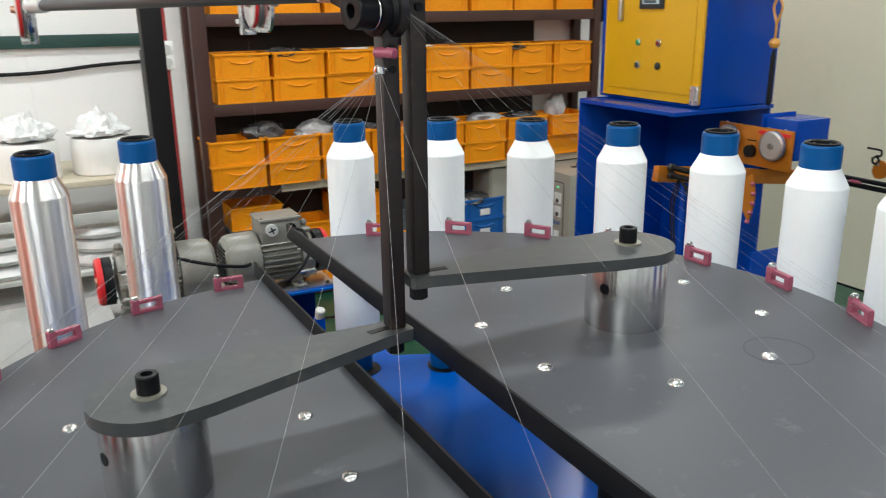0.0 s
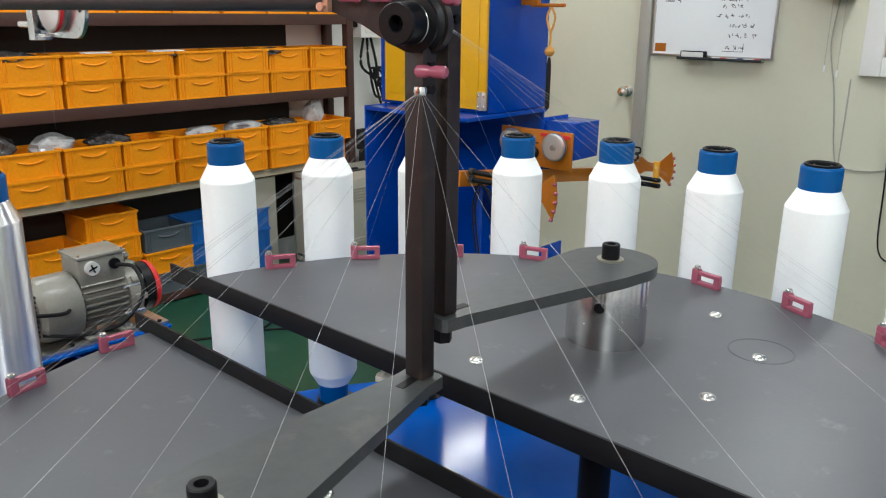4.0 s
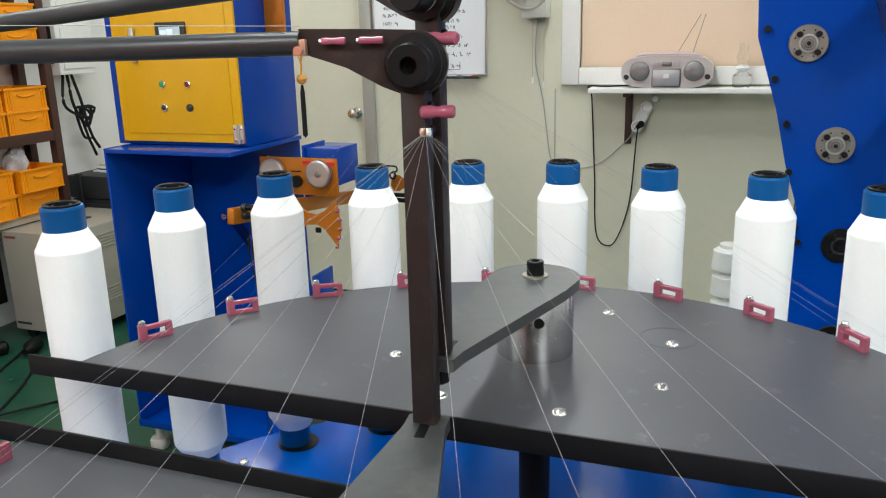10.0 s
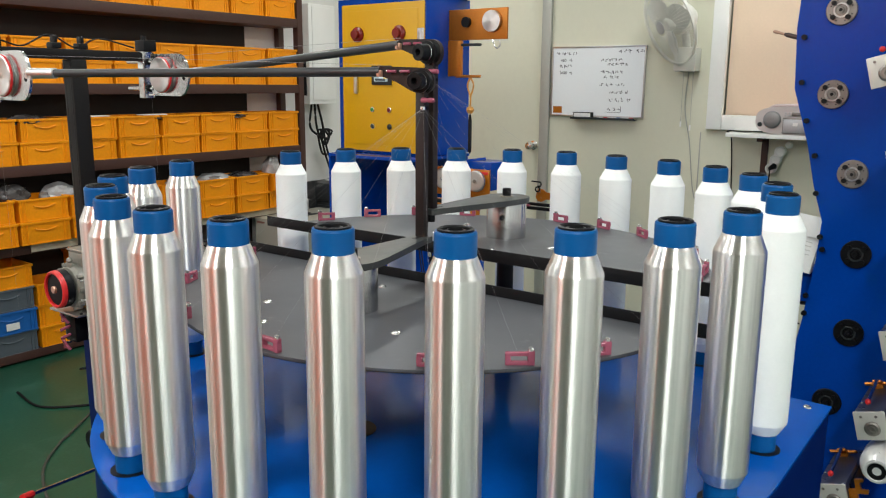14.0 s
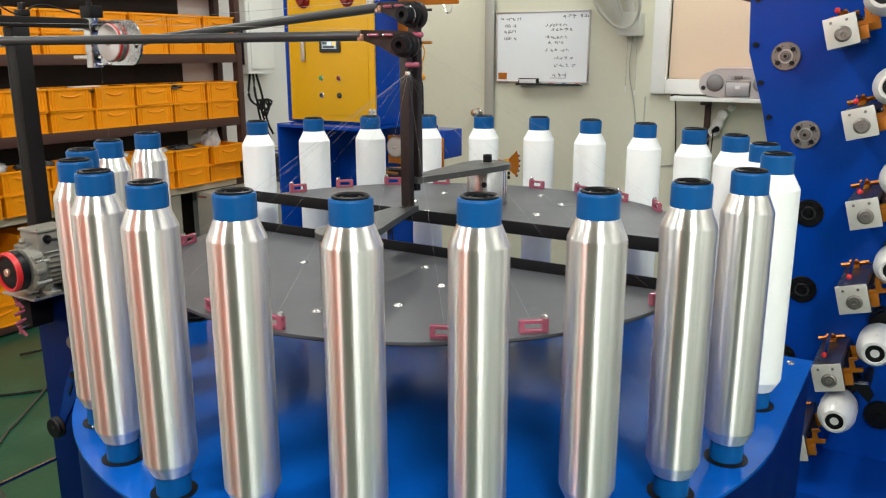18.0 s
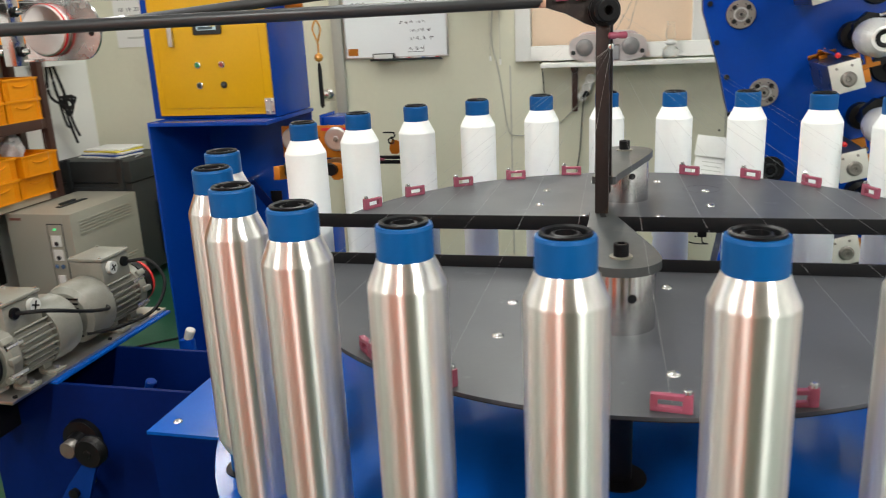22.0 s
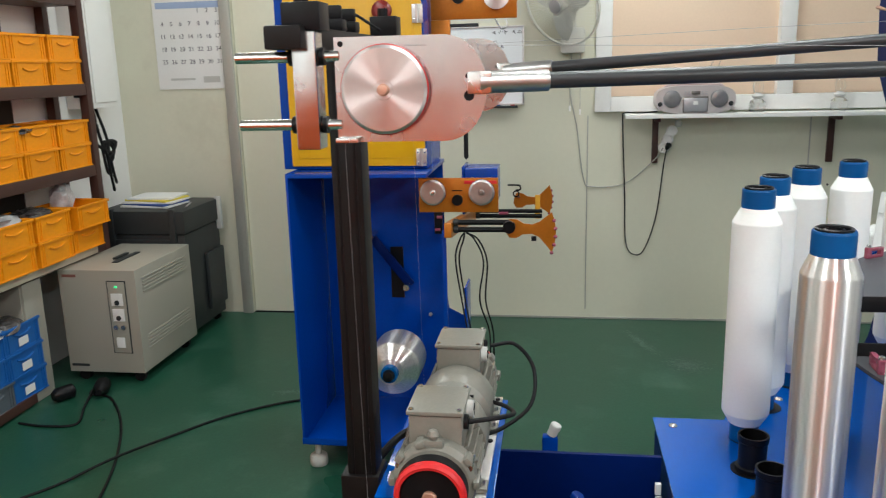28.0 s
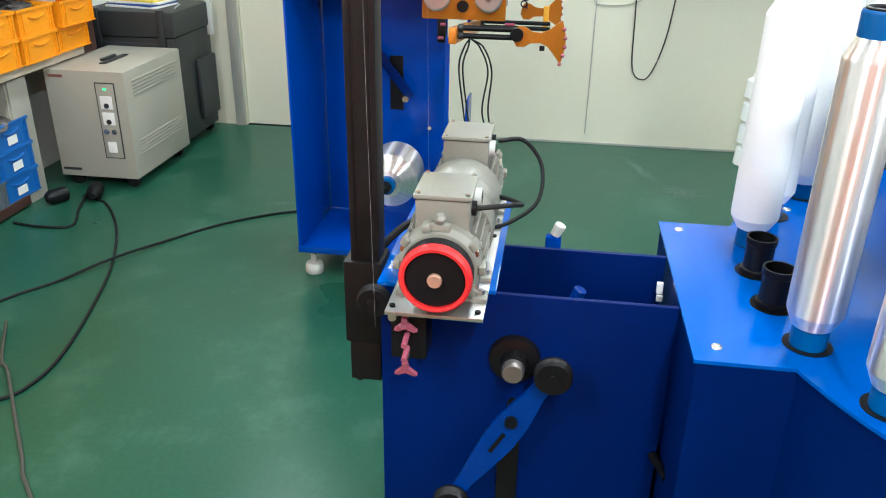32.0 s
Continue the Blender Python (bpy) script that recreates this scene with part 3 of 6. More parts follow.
part("top_strip", bx(B(), FX0 - 0.004, FX1, 1.606, FY1 + 0.004, FZ + 0.0005, FZ + 0.006, 0.001), BLUE_LIT, frame_box)


def gear_motor(flip, x):
    """A foot motor with fins, a terminal box and a wheel with a red rubber ring; its wheel looks along -x before the flip."""
    ob = thing("gear_motor", "grey cast electric motor with a red-ringed drive wheel", "motor", "motors on the base plate")
    q = pose(0, 0, 0, 0, 90, 0)
    part("body", lathe(B(), [(0.03, -0.03), (0.048, -0.028), (0.055, -0.02), (0.055, 0.0), (0.046, 0.004), (0.046, 0.086), (0.02, 0.088)], 40, q), MOTOR, ob)
    cowl = part("fan_cowl", lathe(B(), [(0.047, 0.0865), (0.058, 0.087), (0.0595, 0.09), (0.0595, 0.138), (0.056, 0.15), (0.046, 0.158), (0.0001, 0.159)], 40, q), MOTOR, ob, "smooth rounded fan cowl")
    for k in range(9):
        part("cowl_slot", bx(B(), 0.1575, 0.1598, -0.032, 0.032, -0.0018 + 0.009 * (k - 4), 0.0018 + 0.009 * (k - 4)), BLACK, cowl)
    for sd in (1, -1):
        for k in range(8):
            part("fin", bx(B(), 0.006, 0.084, -0.0014, 0.0014, 0.045, 0.0575, 0, Matrix.Rotation(radians(sd * 90 + (k - 3.5) * 12), 4, "X")), MOTOR, ob)
        for k in (0, 1):
            part("tie_bolt", cy(B(), (-0.024, sd * 0.047, -0.028 + 0.05 * k), (0.012, sd * 0.047, -0.028 + 0.05 * k), 0.0045, n=8), CHROME, ob)
    gs = 1 if flip else -1
    tb = part("terminal_box", bx(B(), -0.003, 0.082, -0.036, 0.036, 0.016, 0.084, 0.005), MOTOR, ob)
    part("lid", bx(B(), -0.006, 0.085, -0.0385, 0.0385, 0.0845, 0.091, 0.003), MOTOR, tb)
    for sx in (0.0, 0.079):
        for sy in (-0.032, 0.032):
            part("lid_screw", cy(B(), (sx, sy, 0.091), (sx, sy, 0.0932), 0.0035, n=8), CHROME, tb)
    part("cable_gland", cy(B(), (0.018, gs * 0.036, 0.068), (0.018, gs * 0.042, 0.068), 0.010, n=16), BLACK, ob, "black cable entry")
    plug = part("blanking_plug", cy(B(), (0.06, gs * 0.036, 0.068), (0.06, gs * 0.045, 0.068), 0.0125, n=20), GREY, ob, "round blanking plug")
    for ca in (0, 90):
        part("cross_slot", bx(B(), -0.008, 0.008, -0.0007, 0.0007, -0.0014, 0.0014, 0, Matrix.Translation((0.06, gs * 0.0452, 0.068)) @ Matrix.Rotation(radians(ca + 20), 4, "Y")), BLACK, plug)
    lug = part("lifting_lug", bx(B(), -0.026, -0.0135, -0.014, 0.014, 0.046, 0.060, 0.005), MOTOR, ob)
    part("lug_ball", lathe(B(), [(0.0001, -0.008), (0.0055, -0.006), (0.008, 0), (0.0055, 0.006), (0.0001, 0.008)], 18, pose(-0.020, 0, 0.066)), MOTOR, lug)
    for k in range(10):
        a = radians(36 * k + 18)
        part("flange_lug", bx(B(), -0.029, -0.006, -0.006, 0.006, 0.051, 0.0605, 0.003, Matrix.Rotation(a, 4, "X")), MOTOR, ob) if k % 5 else None
    for sx in (0.0, 0.062):
        for s in (-1, 1):
            part("foot", bx(bx(B(), sx, sx + 0.02, s * 0.03 - 0.006, s * 0.03 + 0.006, -0.060, -0.035), sx - 0.004, sx + 0.024, min(s * 0.03, s * 0.062), max(s * 0.03, s * 0.062), -0.060, -0.053, 0.002), MOTOR, ob)
            part("foot_bolt", cy(B(), (sx + 0.01, s * 0.052, -0.053), (sx + 0.01, s * 0.052, -0.046), 0.006, n=6), ALU, ob)
    wh = part("drive_wheel", lathe(B(), [(0.010, -0.062), (0.037, -0.061), (0.039, -0.059), (0.044, -0.056), (0.047, -0.052), (0.047, -0.036), (0.03, -0.034)], 40, q), BLACK, ob, "black drive wheel")
    part("rubber_ring", lathe(B(), [(0.0392, -0.065), (0.0432, -0.066), (0.0466, -0.062), (0.0472, -0.0545), (0.0392, -0.058)], 40, q, True), RED, wh, "red rubber ring")
    part("shaft_end", lathe(B(), [(0.0095, -0.0615), (0.0095, -0.066), (0.008, -0.068), (0.0001, -0.068)], 20, q), GOLDP, wh)
    ob.matrix_basis = pose(x, 1.677, 0.918, 0, 0, 180 if flip else 0)
    return ob


gear_motor(False, 0.0)
gear_motor(True, 0.335)
plate = thing("base_plate", "ground aluminium base plate under the motors", "base plate")
part("plate", bx(B(), -0.045, 0.40, 1.616, 1.746, 0.8525, 0.8578, 0.0008), ALU, plate)
for x in (-0.03, 0.09, 0.22, 0.385):
    for y in (1.624, 1.738):
        part("plate_screw", cy(B(), (x, y, 0.8578), (x, y, 0.861), 0.004, n=10), BLACK, plate)
for pts in ([(0.018, 1.635, 0.986), (0.04, 1.59, 0.985), (0.12, 1.58, 0.955), (0.2, 1.60, 0.93), (0.235, 1.64, 0.925)], [(0.317, 1.63, 0.986), (0.33, 1.59, 0.985), (0.325, 1.558, 0.945), (0.28, 1.56, 0.90), (0.22, 1.60, 0.885), (0.18, 1.64, 0.885)]):
    solid("motor_cable", tube(B(), bend(pts), 0.0034, 10), RUBBER, "black rubber motor cable looping from a terminal box", "cable", "motor cables")

solid("motor_cable", tube(B(), bend([(0.2, 1.70, 0.885), (0.19, 1.745, 0.888), (0.16, 1.775, 0.875), (0.145, 1.80, 0.84), (0.142, 1.815, 0.78), (0.14, 1.83, 0.62)]), 0.006, 8), RUBBER, "black rubber motor cable running down behind the column", "cable", "motor cables")
COLX, COLY = 0.105, 1.802
column = thing("guide_column", "dark brown square column clamped to the frame", "column")
part("profile", bx(B(), COLX - 0.021, COLX + 0.021, COLY - 0.0215, COLY + 0.0215, 0.70, 1.47, 0.003), COLM, column)
for s in (-0.012, 0.012):
    part("groove", bx(B(), COLX - 0.0215, COLX - 0.0205, COLY + s - 0.002, COLY + s + 0.002, 0.74, 1.46), BLACK, column)
part("clamp", bx(bx(B(), COLX - 0.029, COLX + 0.03, COLY - 0.0265, COLY + 0.031, 0.73, 0.865, 0.003), COLX - 0.024, COLX + 0.02, COLY - 0.022, COLY + 0.026, 0.66, 0.7295, 0.002), COLM, column)
part("top_bar", bx(B(), COLX - 0.25, COLX + 0.22, COLY - 0.02, COLY + 0.02, 1.4705, 1.495, 0.003), COLM, column, "dark crossbar on the column")


def tension_head(w, end, along, label):
    """A plate with a wheel and two slide bars, and the long rod to the deck's bracket."""
    ob = thing("yarn_tensioner", label, "yarn tensioner", "yarn tensioners")
    x, y, z = w
    face = x - 0.012
    pts = []
    for i in range(17):
        a = radians(-90 + 180 * i / 16)
        pts.append((-0.062 + -0.045 * math.cos(a) * 1.0, 0.055 * math.sin(a)))
    pts = [(0.055, -0.055)] + pts + [(0.055, 0.055)]
    m = Matrix.Translation((x, y, z)) @ Matrix(((0, 0, 1), (1, 0, 0), (0, 1, 0))).to_4x4()
    part("side_plate", poly(B(), pts, 0.006, 0.012, m), TENSM, ob, "brushed aluminium side plate")
    wq = Matrix.Translation((x, y, z)) @ pose(0, 0, 0, 0, 90, 0)
    wheel = part("wheel", lathe(B(), [(0.0001, -0.0095), (0.010, -0.0095), (0.0105, -0.0088), (0.043, -0.0085), (0.046, -0.007), (0.046, 0.0), (0.042, 0.002), (0.046, 0.004), (0.046, 0.0055)], 48, wq), STEELW, ob, "turned aluminium wheel", smooth=10)
    part("red_band", lathe(B(), [(0.0462, -0.0065), (0.0472, -0.005), (0.0472, -0.002), (0.0462, -0.0005)], 48, wq, True), RED, wheel)
    part("axle_cap", lathe(B(), [(0.0001, -0.017), (0.005, -0.0165), (0.006, -0.015), (0.0065, -0.0095)], 16, wq), GOLDP, wheel)
    for dz in (-0.036, 0.036):
        part("slide_bar", cy(B(), (x + 0.009, y + 0.05, z + dz), (x + 0.009, y + 0.165, z + dz), 0.006, n=14), CHROME, ob, "polished slide bar")
    part("slide_block", bx(B(), x - 0.006, x + 0.024, y + 0.072, y + 0.098, z - 0.062, z + 0.062, 0.002), TENSM, ob, "aluminium slide block")
    part("carrier", bx(B(), x - 0.004, x + 0.034, y + 0.066, y + 0.108, z + 0.0625, z + 0.092, 0.002), BLACK, ob, "black carrier block")
    part("carrier_nut", cy(B(), (x + 0.012, y + 0.09, z + 0.0921), (x + 0.012, y + 0.09, z + 0.104), 0.008, n=6), BLACK, ob)
    for dy, dz, r in ((-0.088, 0.012, 0.0035), (-0.088, -0.008, 0.0055), (0.048, 0.048, 0.003)):
        part("plate_hole", cy(B(), (x + 0.0052, y + dy, z + dz), (x + 0.0062, y + dy, z + dz), r, n=12), BLACK, ob)
    part("plate_foot", bx(B(), x - 0.006, x + 0.0058, y + 0.03, y + 0.055, z - 0.055, z - 0.05, 0.001), CHROME, ob)
    for dz in (-0.036, 0.036):
        for dy in (0.066, 0.1):
            part("bar_collar", cy(B(), (x + 0.009, y + dy, z + dz), (x + 0.009, y + dy + 0.005, z + dz), 0.0095, n=16), BLACK, ob)
    start = Vector((x + 0.012, y - 0.098, z + 0.005))
    d = (end - start).normalized()
    rod = part("rod", cy(B(), start + d * 0.07, end, 0.0088, n=20), RODM, ob, "long dark grey tension rod")
    part("rod_socket", lathe(B(), [(0.006, -0.012), (0.006, 0), (0.0115, 0.0), (0.0115, 0.074), (0.0088, 0.075)], 24, Matrix.Translation(start) @ d.to_track_quat("Z", "Y").to_matrix().to_4x4()), ALU, rod, "aluminium rod socket")
    part("rod_eye", bx(B(), -0.008, 0.008, -0.014, 0.012, -0.012, 0.012, 0.003, Matrix.Translation(start)), CHROME, rod)
    return ob


TENSM = mat("satin_aluminium_plate", (0.60, 0.61, 0.61), 0.24, 1.0, var=0.08, scale=20, bump=0.03)
STEELW = mat("spun_aluminium", (0.66, 0.62, 0.61), 0.34, 1.0, var=0.05, aniso=0.85, turn=0.0, axis="X")
RODM = mat("dark_grey_rod", (0.035, 0.037, 0.04), 0.4, 0.2, var=0.12)
tension_head(WHEEL_N, end_n, 1, "aluminium yarn tensioner with a red-banded wheel and long rod")
tension_head(WHEEL_F, end_f, 1, "aluminium yarn tensioner with a long rod behind the column")


# ---- control cabinet ----
cab = thing("control_cabinet", "blue control cabinet with a yellow door over an open base", "control cabinet")
part("upper_case", bx(B(), 1.785, 2.11, 1.97, 2.487, 1.10, 1.79, 0.004), BLUE, cab)
dr = part("cabinet_door", bx(B(), 1.772, 1.784, 1.975, 2.452, 1.112, 1.764, 0.003), YELLOW, cab, "yellow cabinet door")
part("door_edge", bx(B(), 1.769, 1.7715, 2.005, 2.425, 1.14, 1.735, 0.002), YELLOW, dr)
scr = part("touch_panel", bx(B(), 1.760, 1.769, 2.15, 2.265, 1.41, 1.495, 0.003), CHAR, dr, "dark framed touch panel")
part("screen", bx(B(), 1.7575, 1.7597, 2.168, 2.247, 1.425, 1.48), SCREEN, scr, "lit screen with pale menu")
SCRB = glow("screen_menu", (0.55, 0.62, 0.66), 0.6)
SCRY = glow("screen_menu_yellow", (0.7, 0.55, 0.22), 0.5)
SCRD = mat("screen_dark", (0.05, 0.08, 0.1), 0.3)
for yy, zz, w, h, mm in ((2.232, 1.462, 0.012, 0.008, SCRB), (2.232, 1.45, 0.012, 0.006, SCRD), (2.206, 1.455, 0.012, 0.018, SCRB), (2.18, 1.447, 0.01, 0.010, SCRY), (2.21, 1.433, 0.03, 0.005, SCRD)):
    part("menu_tile", bx(B(), 1.7568, 1.7574, yy - w, yy + w, zz - h, zz + h), mm, scr)
part("handle", bx(B(), 1.757, 1.769, 2.352, 2.372, 1.37, 1.48, 0.003), ALU, dr, "chrome latch handle")
for z in (1.62, 1.142):
    part("hinge", bx(cy(B(), (1.764, 1.986, z - 0.03), (1.764, 1.986, z + 0.03), 0.006, n=12), 1.764, 1.7685, 1.968, 2.004, z - 0.03, z + 0.03, 0.001), ALU, dr, "bolted steel hinge")
    for dy in (-0.012, 0.012):
        for dz in (-0.018, 0.018):
            part("hinge_screw", lathe(B(), [(0.004, 0), (0.004, 0.0015), (0.0001, 0.003)], 10, pose(1.7638, 1.986 + dy, z + dz, 0, -90, 0)), CHROME, dr)
DKRED = mat("dark_red_plastic", (0.2, 0.012, 0.01), 0.3)
for y, z, m in ((2.265, 1.30, LEDM), (2.165, 1.30, DKRED), (2.265, 1.225, CHAR), (2.165, 1.225, CHAR)):
    b = part("push_button", lathe(B(), [(0.0125, 0), (0.0125, 0.005), (0.0105, 0.007), (0.0095, 0.007), (0.0095, 0.004), (0.0001, 0.004)], 24, pose(1.769, y, z, 0, -90, 0)), CHROME if (y, z) != (2.165, 1.225) else CHAR, dr)
    part("button_cap", lathe(B(), [(0.009, 0.0042), (0.009, 0.0085), (0.0075, 0.0095), (0.0001, 0.0098)], 18, pose(1.769, y, z, 0, -90, 0)), m, b)
for y in (2.35, 2.106):
    b = part("rotary_switch", lathe(B(), [(0.034, 0), (0.034, 0.008), (0.028, 0.012), (0.02, 0.014), (0.02, 0.03), (0.0001, 0.032)], 24, pose(1.769, y, 1.632, 0, -90, 0)), DKRED, dr, "round red switch knob")
for name, c in (("side_wall", (1.66, 2.1, 2.436, 2.444, 0.10, 1.10)), ("side_flange", (1.9605, 2.1, 1.862, 1.870, 0.1105, 0.62)), ("upper_flange", (1.95, 2.1, 1.862, 1.870, 0.90, 1.084)), ("roof_sheet", (1.66, 2.1, 1.955, 2.4355, 1.085, 1.0985)), ("floor_sheet", (1.66, 2.1, 1.862, 2.4355, 0.10, 0.11)), ("front_lip", (1.654, 1.6595, 1.862, 2.444, 0.10, 0.125))):
    part(name, bx(B(), *c, 0.001), BLUE, cab)
MYZC = Matrix(((0, 0, 1, 0), (1, 0, 0, 0), (0, 1, 0, 0), (0, 0, 0, 1)))
part("inner_plate", poly(B(), [(2.4355, 0.1105), (2.4355, 1.084), (1.96, 1.084), (1.956, 0.57), (1.946, 0.50), (1.8705, 0.46), (1.8705, 0.1105)], 2.085, 2.093, MYZC), BLUE, cab)
part("front_post", bx(B(), 1.6605, 1.672, 1.893, 1.907, 0.1105, 0.905, 0.002), BLUE, cab)
for x, y in ((1.70, 2.40), (1.70, 1.89), (2.06, 2.40), (2.06, 1.89)):
    part("foot", lathe(B(), [(0.03, 0), (0.034, 0.006), (0.034, 0.03), (0.03, 0.04), (0.012, 0.045), (0.012, 0.10), (0.0001, 0.10)], 24, pose(x, y, 0)), GREY, cab, "round levelling foot")
part("swing_arm", bx(B(), 2.028, 2.038, -0.018, 0.018, -0.13, 0.13, 0.004, Matrix.Translation((0, 2.168, 0.71)) @ Matrix.Rotation(radians(-38), 4, "X")), BLUE_SHADED, cab, "blue swing arm")
for y, z in ((2.236, 0.81), (2.10, 0.61)):
    part("arm_roller", cy(B(), (1.983, y, z), (2.0845, y, z), 0.012, n=14), CHROME, cab)
part("slot_opening", bx(B(), 2.0815, 2.0845, 2.126, 2.178, 0.543, 0.752, 0.0), BLACK, cab)
for y, z in ((2.02, 0.48), (2.335, 0.25), (1.985, 0.93)):
    part("stud", cy(B(), (2.063, y, z), (2.0845, y, z), 0.008, n=10), CHROME, cab)
sp = thing("take_up_spool", "shiny silvery yarn spool on a blue tube in the cabinet base", "spool")
SPQ = pose(1.71, 2.115, 0.37, 0, 90, 0)
part("yarn_package", lathe(B(), [(0.03, 0.0), (0.05, 0.002), (0.098, 0.035), (0.101, 0.042), (0.101, 0.19), (0.03, 0.24)], 48), SILVER, sp, at=SPQ, smooth=12)
part("tube", lathe(B(), [(0.03, -0.03), (0.031, -0.028), (0.031, 0.0), (0.0001, 0.0)], 32), CAP, sp, at=SPQ)
part("spindle_shaft", lathe(B(), [(0.018, 0.2405), (0.018, 0.3745)], 20), BLACK, sp, at=SPQ)
part("spindle_nose", lathe(B(), [(0.0001, -0.055), (0.018, -0.05), (0.022, -0.03), (0.022, 0.0)], 20), BLACK, sp, at=SPQ)

arm = thing("yarn_guide_unit", "orange guide plate with two wheels and slotted horns on the cabinet", "yarn guide", "")
part("mount_block", bx(B(), 1.961, 2.11, 1.74, 1.861, 0.95, 1.075, 0.003), BLUE, arm)
part("face_plate", bx(B(), 1.936, 1.948, 1.735, 2.03, 0.918, 1.045, 0.002), GOLD, arm)
for y in (1.975, 1.795):
    w = part("wheel", lathe(B(), [(0.0001, -0.012), (0.01, -0.012), (0.012, -0.008), (0.04, -0.008), (0.047, -0.006), (0.047, 0.006), (0.043, 0.0061), (0.01, 0.0061)], 32, Matrix.Translation((1.922, y, 0.994)) @ pose(0, 0, 0, 0, 90, 0)), ALU, arm, "turned aluminium wheel", smooth=10)
    part("wheel_bore", lathe(B(), [(0.0001, -0.0135), (0.006, -0.0135), (0.009, -0.0125)], 16, Matrix.Translation((1.922, y, 0.994)) @ pose(0, 0, 0, 0, 90, 0)), FLANGE if y < 1.9 else CHROME, w)
    part("blue_rim", lathe(B(), [(0.0465, -0.004), (0.0478, 0), (0.0465, 0.004)], 32, Matrix.Translation((1.922, y, 0.994)) @ pose(0, 0, 0, 0, 90, 0), True), CAP, w)
part("tension_disc", cy(B(), (1.92, 1.885, 0.965), (1.936, 1.885, 0.965), 0.02, n=16), BLACK, arm)
bar_a, bar_b = Vector((1.515, 1.866, 0.936)), Vector((2.30, 1.866, 0.842))
bar_m = Matrix.Translation(bar_a) @ Matrix.Rotation(math.atan2(0.094, 0.785), 4, "Y")
part("rod_clamp", bx(B(), 0, (bar_b - bar_a).length, -0.012, 0.012, -0.024, 0.024, 0.003), GOLD, arm, "orange clamp bar", at=bar_m)
for x, z, y1, r in ((1.56, 0.930, 1.672, 0.0085), (1.56, 0.954, 1.664, 0.0085), (2.28, 0.840, 1.582, 0.0085), (2.28, 0.860, 1.582, 0.008)):
    part("guide_rod", cy(B(), (x, 1.855, z), (x, y1, z), r, n=14), BLACK, arm, "black guide rod")
    part("rod_collar", cy(B(), (x, 1.852, z), (x, 1.838, z), r + 0.0035, n=14), CHAR, arm)
MFAN = Matrix(((0, 0, 1, 0), (1, 0, 0, 0), (0, 1, 0, 0), (0, 0, 0, 1)))


def fan_plate(x, zc, yl, tip_up, tip_lo, bulge):
    """An orange plate with a lobed root, a narrow neck and a fan whose curved edge is set with beads."""
    root = [(yl - 0.012, zc - 0.030), (yl, zc - 0.012), (yl - 0.004, zc + 0.012), (yl - 0.014, zc + 0.031)]
    top = [(yl - 0.036, zc + 0.029), (yl - 0.058, zc + 0.016), (yl - 0.085, zc + 0.013), (yl - 0.107, zc + 0.022), (yl - 0.127, zc + 0.5 * (0.022 + tip_up - zc))]
    low = [(yl - 0.034, zc - 0.031), (yl - 0.054, zc - 0.019), (yl - 0.085, zc - 0.017), (yl - 0.107, zc - 0.028), (yl - 0.128, zc - 0.5 * (0.028 + zc - tip_lo))]
    arc = [(yl - 0.147 - bulge * math.sin(math.pi * k / 10), tip_up + (tip_lo - tip_up) * k / 10) for k in range(11)]
    horn = part("horn_plate", poly(B(), root + top + arc + low[::-1], x, x + 0.006, MFAN), GOLD, arm, "fan-shaped orange horn plate")
    for k in range(2, 11, 2):
        y, z = arc[k]
        part("ceramic_bead", lathe(B(), [(0.0001, -0.0065), (0.0055, -0.004), (0.0055, 0.004), (0.0001, 0.0065)], 10, pose(x - 0.001 if x < 2 else x + 0.01, y + 0.001, z, 90, 0, 0)), PINK, horn, "pink ceramic bead")
    part("horn_nut", cy(B(), (x - 0.008, yl - 0.022, zc + 0.018), (x, yl - 0.022, zc + 0.018), 0.007, n=6), CHROME, horn)
    return horn


low_fan = fan_plate(1.55, 0.936, 1.684, 0.989, 0.858, 0.013)
part("clamp_knob", cy(B(), (1.532, 1.672, 0.943), (1.5495, 1.672, 0.943), 0.020, n=24), BLACK, low_fan, "black clamp knob")
part("plate_clip", bx(B(), 1.543, 1.5495, 1.586, 1.602, 0.897, 0.912, 0.001), BLACK, low_fan)
far_fan = fan_plate(2.29, 0.903, 1.70, 0.965, 0.848, 0.012)
part("hook_wire", tube(B(), bend([(2.286, 1.69, 0.945), (2.286, 1.672, 0.948), (2.286, 1.672, 0.962), (2.286, 1.68, 0.966), (2.286, 1.722, 0.967)]), 0.0035, 8), BLACK, far_fan, "black hook")
part("hook_ring", lathe(B(), [(0.009, -0.003), (0.014, -0.003), (0.014, 0.003), (0.009, 0.003)], 18, Matrix.Translation((2.285, 1.688, 0.931)) @ pose(0, 0, 0, 0, 90, 0), True), BLACK, far_fan)
part("strap", bx(B(), 2.279, 2.2885, 1.590, 1.611, 0.829, 0.926, 0.001), mat("yellow_tape", (0.75, 0.36, 0.02), 0.4), far_fan, "yellow tape strap")
for x, y, z in ((2.272, 1.757, 0.852), (1.93, 1.962, 0.900), (1.93, 1.970, 0.853)):
    part("ceramic_pin", cy(B(), (x, y, z), (x - 0.004, y - 0.038 if x > 2 else y - 0.018, z + 0.001), 0.006, n=10), PINK, arm, "pink ceramic pin")
part("pin_bar", bx(B(), 1.938, 1.9475, 1.945, 1.975, 0.835, 0.9175, 0.003), BLACK, arm)
